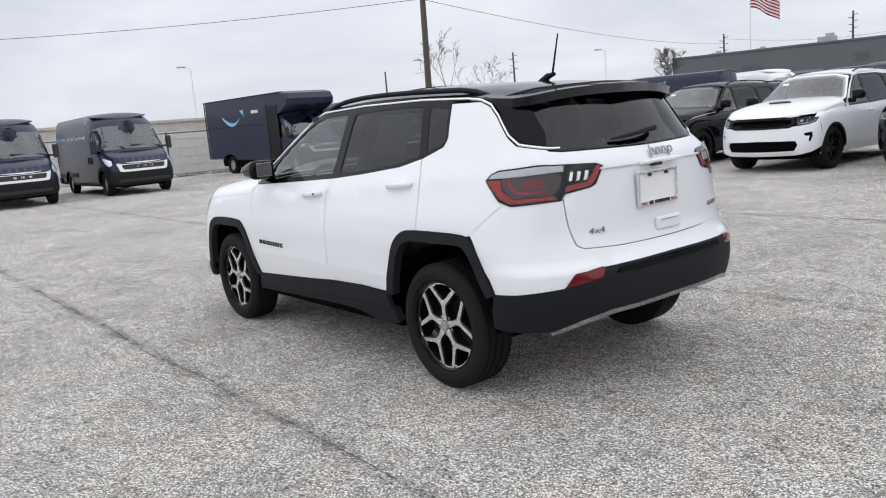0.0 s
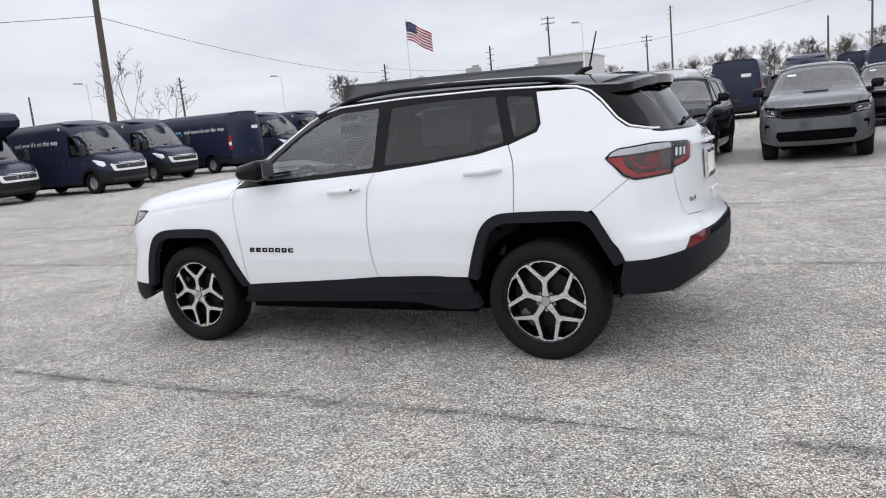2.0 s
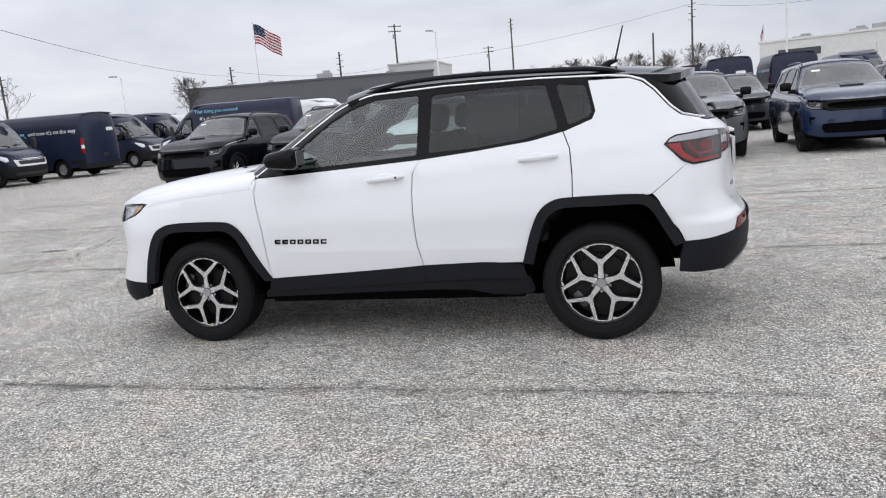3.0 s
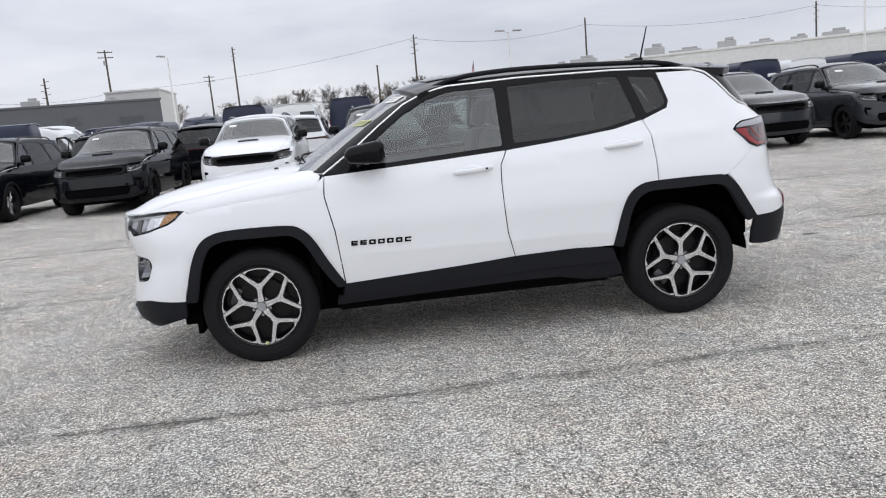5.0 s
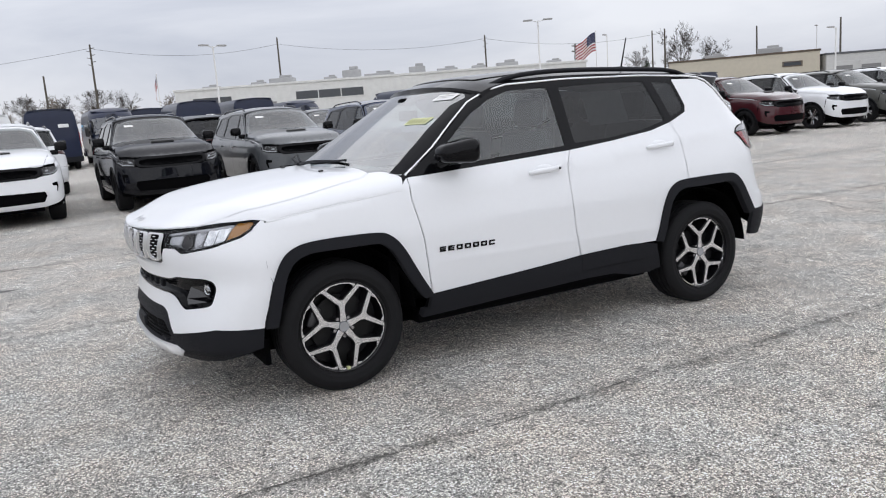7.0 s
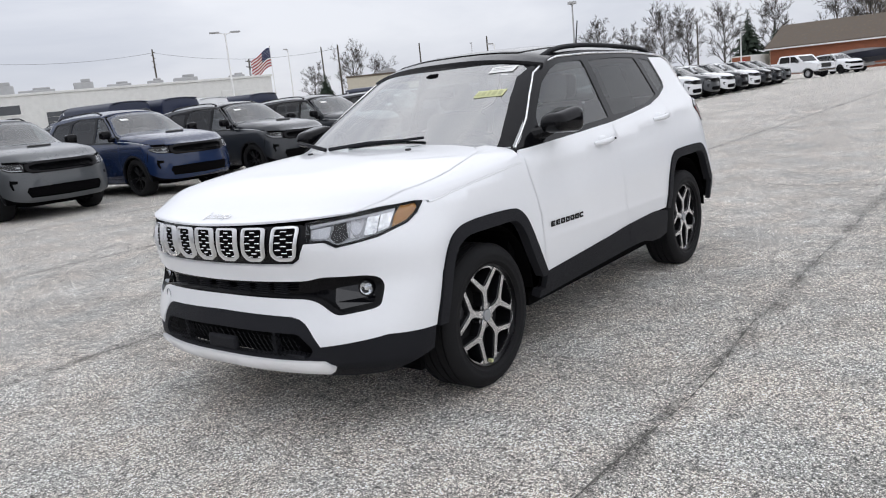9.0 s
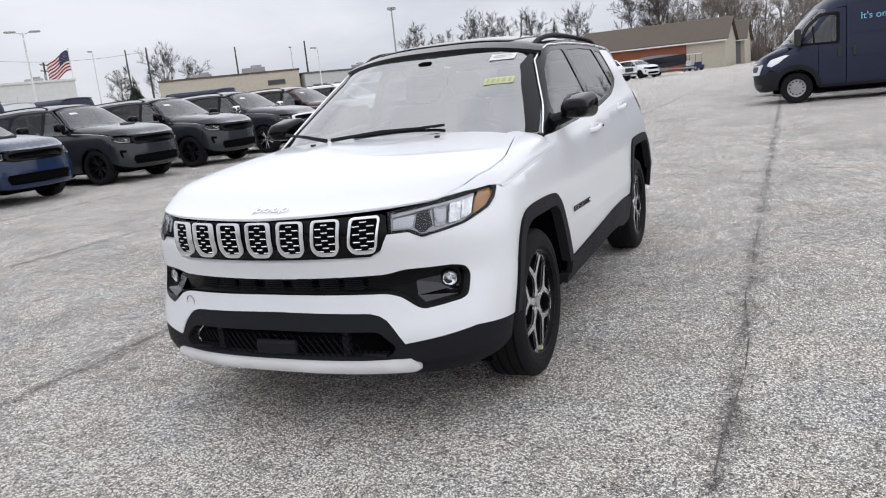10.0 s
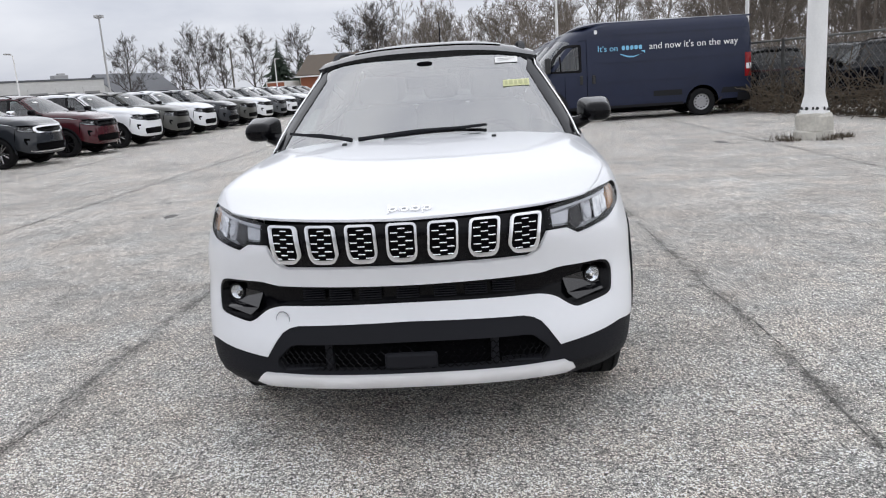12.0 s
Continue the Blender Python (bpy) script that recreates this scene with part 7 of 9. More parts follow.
# first row, noses to the lane: kind, x, front axle's y
row = [("night", 9.15, -11.9), ("black", 6.17, -11.9), ("white", 2.98, -11.1), ("black", 0.19, -11.24), ("grey", -2.56, -11.5), ("blue", -5.46, -11.63), ("dark", -8.5, -11.67), ("dark", -11.4, -11.65),
       ("bright", -14.3, -11.5), ("maroon", -17.3, -11.45), ("pale", -20.15, -11.3), ("olive", -23.0, -11.4), ("white", -25.9, -11.4), ("dark", -28.8, -11.4), ("olive", -31.7, -11.4), ("white", -34.6, -11.4), ("grey", -37.5, -11.4),
       ("white", -40.4, -11.5), ("dark", -43.3, -11.6), ("white", -46.2, -11.7), ("dark", -49.1, -11.8), ("dark", -52.0, -11.9), ("grey", -55.0, -12.0)]
# second row, tails to the first
row2 = [("black", 5.2, -19.6), ("white", 2.52, -19.5), ("black", -2.1, -19.6), ("dark", -4.4, -22.5), ("grey", -7.3, -22.5), ("black", 8.2, -20.0), ("grey", -10.0, -23.0)]
made_suvs = {}
for kind_, x_, y_, h_ in [(k, x, y - 1.52, 90) for k, x, y in row] + [(k, x, y - 0.0, -90 if y > -22 else 90) for k, x, y in row2]:
    if kind_ in made_suvs:
        copy_thing(made_suvs[kind_], pose(x_, y_, 0, 0, 0, h_))
    else:
        p_, l_, r_, b_ = suvs[kind_]
        made_suvs[kind_] = large_suv(p_, l_, pose(x_, y_, 0, 0, 0, h_), r_, b_, scoop=not b_)

van = delivery_van(pose(22.6, -1.1, 0, 0, 0, 180))
for x_, y_, h_ in ((22.7, -4.5, 180), (21.8, -14.5, 180), (23.2, -18.5, 180), (23.2, -21.9, 0), (23.6, -27.0, 180), (24.2, -31.0, 180),
                   (-11.8, -39.0, 90), (-14.8, -31.5, -90), (-23.5, -33.0, -90), (-17.0, -31.0, -90), 
                   (16.0, -44.0, 5), (9.5, -40.0, 90), (12.8, -41.0, 90), (-36.0, -34.0, -90)):
    copy_thing(van, pose(x_, y_, 0, 0, 0, h_))
# tails to the second row
for x_, y_, h_ in ((1.1, -37.7, -90), (-5.4, -37.8, -90), (-8.4, -38.8, -90), (-1.8, -39.2, 90), (-4.2, -45.4, -90), (6.2, -36.5, -90)):
    copy_thing(van, pose(x_, y_, 0, 0, 0, h_)).scale = (1.08, 1.08, 1.08)
for x_ in (-18.5, -22.5, -26.2, -30.0, -34.0):
    copy_thing(van, pose(x_, 4.25, 0, 0, 0, -88)).scale = (1.07, 1.07, 1.07)
white_van = delivery_van(pose(3.6, -33.5, 0, 0, 0, -90), VAN_WHITE, "white high-roof delivery van", False)
for x_, y_, h_ in ((19.5, -37.0, 150), (15.5, -33.0, 170), (25.5, -38.0, 165), (-21.0, -34.0, -90)):
    copy_thing(white_van, pose(x_, y_, 0, 0, 0, h_))
slogan_van = delivery_van(pose(16.5, -25.9, 0, 0, 0, 10), VAN_BLUE, "dark delivery van with a two-line slogan on its side", False)
side_up_ = Matrix(((-1, 0, 0, 0), (0, 0, 1, 0), (0, 1, 0, 0), (0, 0, 0, 1)))
for text_, z_, mat_ in (("That thing you wanted?", 2.24, PALE_BLUE), ("It's right. In. Here.", 1.94, PRINT)):
    word_ = letters(text_, 0.21, Matrix.Translation((0.0, 1.02 - 0.06 * (z_ - 1.5), z_)) @ Matrix.Rotation(radians(4), 4, "X") @ side_up_, mat_, None, "side_lettering")
    word_.parent = slogan_van
box_truck(pose(23.6, -11.3, 0, 0, 0, 186))
pickup(pose(-66.5, -13.2, 0, 0, 0, 62))

white_suv()


# ---- ground ----
def asphalt():
    """Old lot paving: pale stone chips in grey binder, with broad stains and tyre-worn bands."""
    m, nt, bs = material("worn_asphalt")
    at = nt.nodes.new("ShaderNodeTexCoord")

    def noise_(scale, detail, rough=0.5):
        n = nt.nodes.new("ShaderNodeTexNoise")
        n.inputs["Scale"].default_value, n.inputs["Detail"].default_value, n.inputs["Roughness"].default_value = scale, detail, rough
        nt.links.new(at.outputs["Object"], n.inputs["Vector"])
        return n.outputs["Fac"]

    def ramp_(fac, *stops):
        r = nt.nodes.new("ShaderNodeValToRGB")
        while len(r.color_ramp.elements) < len(stops):
            r.color_ramp.elements.new(0.5)
        for e, (p, c) in zip(r.color_ramp.elements, stops):
            e.position, e.color = p, (c, c, c, 1)
        nt.links.new(fac, r.inputs["Fac"])
        return r.outputs["Color"]

    def mul(a, b, kind="MULTIPLY", f=1.0):
        x = nt.nodes.new("ShaderNodeMix")
        x.data_type, x.blend_type = "RGBA", kind
        x.inputs["Factor"].default_value = f
        nt.links.new(a, x.inputs[6])
        nt.links.new(b, x.inputs[7])
        return x.outputs[2]
    cells = nt.nodes.new("ShaderNodeTexVoronoi")
    cells.inputs["Scale"].default_value = 125
    nt.links.new(at.outputs["Object"], cells.inputs["Vector"])
    grey = nt.nodes.new("ShaderNodeRGBToBW")
    nt.links.new(cells.outputs["Color"], grey.inputs["Color"])
    chips = ramp_(grey.outputs["Val"], (0.08, 0.14), (0.36, 0.53), (0.68, 0.83), (0.97, 1.36))
    binder = ramp_(cells.outputs["Distance"], (0.35, 1.0), (0.65, 0.72))
    fine = ramp_(noise_(170, 2, 0.6), (0.36, 0.22), (0.5, 0.97), (0.64, 1.9))
    coarse = ramp_(noise_(66, 5, 0.64), (0.36, 0.38), (0.48, 0.97), (0.63, 1.5))
    broad = ramp_(noise_(0.55, 6, 0.6), (0.30, 0.80), (0.50, 1.0), (0.70, 1.13))
    clump = ramp_(noise_(12, 7, 0.75), (0.34, 0.56), (0.50, 1.0), (0.66, 1.2))
    patch_ = ramp_(noise_(2.6, 5, 0.6), (0.30, 0.82), (0.55, 1.03), (0.72, 1.12))
    c = mul(mul(mul(mul(mul(mul(chips, binder), fine), coarse), clump), broad), patch_)
    # dirt gathered along the paving joints
    place = nt.nodes.new("ShaderNodeSeparateXYZ")
    nt.links.new(at.outputs["Object"], place.inputs[0])

    def calc(kind, a, b):
        x = nt.nodes.new("ShaderNodeMath")
        x.operation = kind
        for i, q in enumerate((a, b)):
            if isinstance(q, (int, float)):
                x.inputs[i].default_value = q
            else:
                nt.links.new(q, x.inputs[i])
        return x.outputs[0]
    warp = calc("MULTIPLY", calc("SUBTRACT", noise_(7, 5, 0.7), 0.5), 0.16)
    across = calc("ADD", place.outputs["Y"], warp)
    gap_ = None
    for y_ in JOINTS:
        d = calc("ABSOLUTE", calc("SUBTRACT", across, y_), 0)
        gap_ = d if gap_ is None else calc("MINIMUM", gap_, d)
    ragged = calc("MULTIPLY", ramp_(noise_(3.1, 5, 0.65), (0.40, 0.25), (0.62, 1.0)), ramp_(gap_, (0.005, 1.0), (0.035, 0.5), (0.10, 0.0)))
    c = mul(c, ramp_(ragged, (0.0, 1.0), (1.0, 0.33)))
    hue = nt.nodes.new("ShaderNodeValToRGB")
    hue.color_ramp.elements[0].position, hue.color_ramp.elements[0].color = 0.36, (1.03, 1.01, 0.95, 1)
    hue.color_ramp.elements[1].position, hue.color_ramp.elements[1].color = 0.64, (1.10, 1.01, 0.905, 1)
    nt.links.new(noise_(1.6, 6, 0.65), hue.inputs["Fac"])
    tint = nt.nodes.new("ShaderNodeMix")
    tint.data_type, tint.blend_type = "RGBA", "MULTIPLY"
    tint.inputs["Factor"].default_value = 1.0
    nt.links.new(hue.outputs["Color"], tint.inputs[7])
    nt.links.new(c, tint.inputs[6])
    nt.links.new(tint.outputs[2], bs.inputs["Base Color"])
    bs.inputs["Roughness"].default_value = 0.85
    bs.inputs["Specular IOR Level"].default_value = 0.2
    b = nt.nodes.new("ShaderNodeBump")
    b.inputs["Strength"].default_value, b.inputs["Distance"].default_value = 0.7, 0.008
    nt.links.new(mul(fine, coarse), b.inputs["Height"])
    nt.links.new(b.outputs["Normal"], bs.inputs["Normal"])
    return m


JOINTS = (1.72, -1.80, -5.42, -9.35, 5.3, 8.9)
ground_bm = bmesh.new()
bmesh.ops.create_grid(ground_bm, x_segments=1, y_segments=1, size=1500)
tagged(part("ground", ground_bm, asphalt()), "worn grey asphalt of a parking lot with stone chips", "ground", kind="structure")

CRACK = plain("crack_dirt", (0.115, 0.108, 0.098), 0.95, bump=0.5, scale=120, spread=0.4)
TAR = plain("worn_joint", (0.17, 0.165, 0.155), 0.95, bump=0.5, scale=150, spread=0.4)


def crack(a, b, wide, seed, mat=CRACK, wander=0.05, gaps=0.25, name="crack"):
    """A ragged crack in the paving from a to b, broken in places."""
    rng = random.Random(seed)
    a, b = Vector(a), Vector(b)
    d = (b - a)
    n = max(8, int(d.length / 0.035))
    side = Vector((-d.y, d.x)).normalized()
    bm = bmesh.new()
    prev, off, drift = None, 0.0, 0.0
    for i in range(n + 1):
        drift = drift * 0.92 + rng.uniform(-1, 1) * wander * 0.12
        off = off * 0.97 + drift
        p = a + d * (i / n) + side * off
        w = wide * (0.25 + 1.1 * rng.random() ** 2) * (0.0 if noise.noise(Vector((i * 0.035, seed * 7.1, 0))) < gaps - 0.55 else 1.0)
        pair = None
        if w > 0:
            pair = (bm.verts.new((*(p + side * w), 0.003)), bm.verts.new((*(p - side * w), 0.003)))
            if prev:
                bm.faces.new((prev[0], prev[1], pair[1], pair[0]))
        prev = pair
    return tagged(part(name, bm, mat), "ragged dark crack in the asphalt", "crack", kind="structure")


for k_, y_ in enumerate(JOINTS):
    crack((-70 if y_ < 3 else -40, y_), (60, y_), 0.0045, 40 + k_, CRACK, 0.012, 0.50)
for k_, (a_, b_, w_) in enumerate((((-5.7, -0.1), (-5.35, 2.0), 0.013), ((-5.35, 2.0), (-4.5, 5.3), 0.013), ((-5.5, -5.4), (-5.7, -0.1), 0.010), ((5.85, 1.7), (5.15, -0.3), 0.012), ((5.45, -1.85), (6.35, -4.0), 0.012), ((-5.9, -1.9), (-5.4, -0.3), 0.010), ((-4.4, -4.9), (-3.55, -2.6), 0.010), ((-3.9, -2.9), (-4.9, -6.2), 0.008), ((-12.2, -5.7), (-5.0, -5.4), 0.012), ((-20.7, -2.0), (-14.5, -2.1), 0.015),
                                   ((7.6, -5.2), (15.0, -8.2), 0.010), ((6.2, -1.8), (9.4, -5.4), 0.008), ((11.5, -9.6), (20.0, -8.4), 0.010), ((-2.0, -5.4), (-1.2, -9.4), 0.007), ((3.8, -5.4), (3.2, -9.3), 0.007),
                                   ((12.5, 1.7), (12.0, -9.4), 0.009), ((-9.0, 1.7), (-9.8, 6.0), 0.008), ((-11.0, 5.3), (-10.8, -1.8), 0.008), ((18.0, -5.0), (17.5, 4.0), 0.009), ((-16.5, -1.8), (-17.0, -9.0), 0.009))):
    crack(a_, b_, w_, 60 + k_, CRACK, 0.10, 0.2)
for k_, (x_, y_, r_) in enumerate(((-4.3, -3.6, 0.16), (-3.4, -1.2, 0.10), (6.2, -3.2, 0.2), (-9.5, 4.6, 0.25), (3.0, -4.0, 0.12))):
    rng_ = random.Random(k_)
    bm = bmesh.new()
    bm.faces.new([bm.verts.new((x_ + r_ * rng_.uniform(0.6, 1.2) * math.cos(a), y_ + 0.5 * r_ * rng_.uniform(0.6, 1.2) * math.sin(a), 0.0025)) for a in (2 * math.pi * j / 14 for j in range(14))])
    tagged(part("oil_stain", bm, TAR), "small dark stain on the asphalt", "stain", kind="structure")

# ---- buildings ----
GREY_WALL = plain("dark_grey_siding", (0.10, 0.105, 0.115), 0.8, bump=0.2, scale=8, spread=0.10)
LIGHT_WALL = plain("pale_grey_wall", (0.50, 0.50, 0.49), 0.8, bump=0.2, scale=8, spread=0.08)
WHITE_WALL = plain("white_painted_block", (0.62, 0.62, 0.60), 0.8, bump=0.3, scale=14, spread=0.10)
BEIGE_WALL = plain("beige_wall", (0.48, 0.44, 0.36), 0.8, bump=0.2, scale=10, spread=0.08)
RUST_WALL = plain("rust_brick", (0.24, 0.085, 0.045), 0.85, bump=0.3, scale=12, spread=0.2)
BROWN_ROOF = plain("brown_shingle_roof", (0.105, 0.082, 0.062), 0.9, bump=0.5, scale=3.5, spread=0.4)
GREY_ROOF = plain("grey_shingle_roof", (0.16, 0.165, 0.175), 0.9, bump=0.5, scale=6, spread=0.15)
DOOR_GREY = plain("grey_roller_door", (0.20, 0.20, 0.20), 0.7, spread=0.1)
PANE = plain("dark_window_pane", (0.03, 0.034, 0.04), 0.12, coat=0.5, spread=0.2)
DUCT = plain("galvanised_duct", (0.38, 0.38, 0.38), 0.5, metal=0.4, spread=0.15)
WOOD = plain("weathered_pole_wood", (0.085, 0.075, 0.062), 0.9, bump=0.5, scale=30, spread=0.25)
WHITE_POST = plain("white_post_paint", (0.72, 0.72, 0.71), 0.6, spread=0.08)
CONCRETE = plain("painted_concrete_base", (0.50, 0.48, 0.43), 0.9, bump=0.6, scale=18, spread=0.22)
BARK = plain("bare_branch", (0.050, 0.044, 0.040), 0.95, spread=0.2)
BARK_FAR = plain("grey_branch", (0.062, 0.055, 0.050), 0.95, spread=0.2)
BARK_WOODS = plain("brown_grey_branch", (0.17, 0.145, 0.122), 0.95, spread=0.3)
NEEDLE = plain("conifer_needles", (0.018, 0.030, 0.018), 0.95, bump=0.4, scale=12, spread=0.4)
WIRE = plain("cable", (0.05, 0.05, 0.055), 0.7)
FENCE = plain("dull_fence_wire", (0.13, 0.13, 0.125), 0.6, metal=0.5, spread=0.2)
VINE = plain("dry_vine", (0.085, 0.065, 0.045), 0.95, spread=0.3)
RED_CLOTH = plain("red_cloth", (0.30, 0.02, 0.03), 0.8, spread=0.05)
WHITE_CLOTH = plain("white_cloth", (0.66, 0.66, 0.66), 0.8, spread=0.05)
HULL = plain("dark_hull_paint", (0.010, 0.012, 0.026), 0.3, coat=0.4, spread=0.1)
BLUE_CLOTH = plain("navy_cloth", (0.018, 0.024, 0.075), 0.8, spread=0.05)


def flat_building(name, label, a, b, deep, high, wall, openings=(), units=(), side=None):
    """A flat-roofed block: its front runs from a to b, seen from the lot from right to left. Openings: (from, to, z0, z1, kind) along the front in metres; units: (along, in, w, h) on the roof."""
    b, a = Vector((*a, 0)), Vector((*b, 0))
    d = (b - a)
    ob = thing(name, label, "building", Matrix.Translation(a) @ Matrix.Rotation(math.atan2(d.y, d.x), 4, "Z"))
    n = d.length
    bm = bmesh.new()
    box(bm, (0, -deep, 0), (n, 0, high), 0.03)
    part("wall", bm, wall, ob)
    bm = bmesh.new()
    box(bm, (-0.12, -deep - 0.12, high), (n + 0.12, 0.12, high + 0.22), 0.03)
    part("parapet", bm, side or wall, ob)
    for x0, x1, z0, z1, what in openings:
        bm = bmesh.new()
        if what == "pane":
            box(bm, (x0 - 0.12, 0.0, z0 - 0.12), (x1 + 0.12, 0.06, z1 + 0.12), 0.02)
            f_ = part("window", bm, side or wall, ob)
            k = max(1, int((x1 - x0) / 2.2))
            for j in range(k):
                bm = bmesh.new()
                w = (x1 - x0) / k
                box(bm, (x0 + j * w + 0.05, 0.05, z0), (x0 + (j + 1) * w - 0.05, 0.075, z1))
                part("pane", bm, PANE, f_)
        else:
            box(bm, (x0 - 0.15, 0.0, z0), (x1 + 0.15, 0.08, z1 + 0.15), 0.02)
            f_ = part("roller_door", bm, wall, ob)
            for j in range(int((z1 - z0) / 0.45)):
                bm = bmesh.new()
                box(bm, (x0, 0.07, z0 + j * 0.45), (x1, 0.11, z0 + j * 0.45 + 0.42), 0.015)
                part("slat", bm, DOOR_GREY if what == "door" else PANE, f_)
    for x, y, w, h in units:
        bm = bmesh.new()
        box(bm, (x, -y - w, high), (x + w * 1.5, -y, high + h), 0.06)
        box(bm, (x + w * 0.2, -y - w * 0.8, high + h), (x + w * 0.9, -y - w * 0.2, high + h * 1.3), 0.05)
        part("roof_unit", bm, DUCT, ob)
    return ob


flat_building("warehouse", "long dark grey flat-roofed warehouse", (49.4, -75.2), (22.8, -85.5), 12, 6.1, GREY_WALL,
              [(2, 4.5, 3.9, 4.5, "pane"), (8.5, 10, 4.2, 4.8, "pane"), (13, 16, 0, 3.9, "door"), (19, 21, 4.0, 4.6, "pane"), (23, 26, 0, 3.8, "door")], [(4, 5, 0.9, 0.7), (12, 6, 1.3, 1.1), (19, 4, 0.8, 0.5), (24, 5, 0.8, 0.6)])
flat_building("office_block", "pale grey flat-roofed block beside the warehouse", (32.5, -98), (26.0, -98.5), 14, 8.0, LIGHT_WALL, [(1, 3, 1.2, 2.8, "pane")])
flat_building("long_depot", "long white flat-roofed depot with dark loading doors", (-12.5, -79), (-50, -59.5), 24, 5.2, WHITE_WALL,
              [(2, 5, 0, 4.0, "dark"), (14.0, 16.5, 0, 4.0, "dark"), (18.5, 21, 0, 4.0, "dark"), (23, 30, 3.6, 4.4, "pane"), (32, 35, 0, 4.0, "door"), (36.5, 40.5, 3.7, 4.4, "pane")],
              [(2, 3, 1.0, 0.6), (6, 8, 1.6, 1.0), (10, 4, 1.0, 0.7), (13, 5, 1.5, 0.7), (16.5, 5, 1.2, 1.1), (20, 7, 2.2, 0.8), (23.5, 4, 1.3, 1.2), (26, 3, 0.9, 0.6), (31, 6, 1.8, 1.0), (34, 5, 1.0, 0.7), (39, 5, 1.2, 0.6)])
flat_building("beige_store", "beige flat-roofed building beyond the car row", (-72, -70), (-83, -56.5), 20, 5.1, BEIGE_WALL, [(2, 4, 3.6, 4.0, "pane")], [(4, 4, 2.0, 1.0), (11, 6, 1.6, 0.8)], BROWN_ROOF)
flat_building("garage_block", "pale garage block with grey roller doors", (-83.5, -56), (-94.6, -48.2), 14, 4.5, LIGHT_WALL, [(0.8, 2.8, 0, 3.5, "door"), (4.0, 6.2, 0, 3.5, "door"), (7.4, 9.6, 0, 3.5, "door"), (10.6, 12.6, 0, 3.5, "door")], [(3, 3, 1.2, 0.8)], GREY_WALL)


def gabled(name, label, a, b, deep, eave, ridge, wall, roof_mat, splits=()):
    """A long gabled building; its front runs from a to b. splits: (from, to, wall) stretches faced otherwise."""
    a, b = Vector((*a, 0)), Vector((*b, 0))
    d = b - a
    n = d.length
    ob = thing(name, label, "building", Matrix.Translation(a) @ Matrix.Rotation(math.atan2(d.y, d.x), 4, "Z"))
    bm = bmesh.new()
    prism(bm, [(0, 0), (-deep, 0), (-deep, eave), (-deep / 2, ridge - 0.1), (0, eave)], n, Matrix(((0, 0, 1, 0), (1, 0, 0, 0), (0, 1, 0, 0), (0, 0, 0, 1))))
    part("wall", bm, wall, ob)
    for sg in (0, 1):
        bm = bmesh.new()
        y0, y1 = (0.5, -deep / 2) if sg == 0 else (-deep - 0.5, -deep / 2)
        q = [(-0.4, y0, eave - 0.25), (n + 0.4, y0, eave - 0.25), (n + 0.4, y1, ridge), (-0.4, y1, ridge)]
        lo = [bm.verts.new(p) for p in q]
        hi = [bm.verts.new((p[0], p[1], p[2] + 0.16)) for p in q]
        bm.faces.new(lo)
        bm.faces.new(hi[::-1])
        for i in range(4):
            bm.faces.new((lo[i], lo[(i + 1) % 4], hi[(i + 1) % 4], hi[i]))
        part("roof", bm, roof_mat, ob)
    bm = bmesh.new()
    box(bm, (-0.4, 0.45, eave - 0.36), (n + 0.4, 0.62, eave - 0.2))
    part("gutter", bm, WHITE_POST, ob)
    for x0, x1, w in splits:
        bm = bmesh.new()
        box(bm, (x0, 0.0, 0), (x1, 0.08, eave - 0.35), 0.01)
        part("facing", bm, w, ob)
    return ob


gabled("brick_shed", "long low shed with brown roof and rust brick front", (-97.0, -5.0), (-97.5, -23.4), 14, 3.45, 6.0, BEIGE_WALL, BROWN_ROOF, [(0.5, 4.2, BEIGE_WALL), (4.5, 18.3, RUST_WALL)])
gabled("back_shed", "second low shed with brown roof behind the first", (-113.0, -3.6), (-113.4, -20.0), 12, 3.45, 6.0, BEIGE_WALL, BROWN_ROOF, [(0.5, 3.5, DOOR_GREY)])
gabled("small_house", "small house with grey shingle roof behind the lot", (-112, -45.5), (-103, -50.5), 9, 2.6, 5.4, WHITE_WALL, GREY_ROOF)


# block wall with its fence behind the vans: courses of single blocks
def block_wall(a, b, high):
    b, a = Vector((*a, 0)), Vector((*b, 0))
    d = b - a
    ob = thing("wall_east", "white painted block wall behind the vans", "wall", Matrix.Translation(a) @ Matrix.Rotation(math.atan2(d.y, d.x), 4, "Z"), kind="structure")
    bm = bmesh.new()
    box(bm, (0, -0.22, 0), (d.length, -0.012, high))
    part("wall_core", bm, CONCRETE, ob)
    bm = bmesh.new()
    box(bm, (-0.1, -0.3, high), (d.length + 0.1, 0.08, high + 0.14), 0.02)
    part("coping", bm, CONCRETE, ob)
    bm = bmesh.new()
    box(bm, (0.006, -0.012, 0.006), (0.786, 0.012, 0.386), 0.006, None, 1)
    first = part("block", bm, WHITE_WALL, ob)
    rows_, cols = int(high / 0.4), int(d.length / 0.8)
    for r in range(rows_):
        for c in range(cols):
            if r == 0 and c == 0:
                continue
            o = first.copy()
            scene.collection.objects.link(o)
            o.parent = ob
            o.matrix_basis = Matrix.Translation((c * 0.8 + (0.4 if r % 2 and c < cols - 1 else 0), 0, r * 0.4))
    return ob


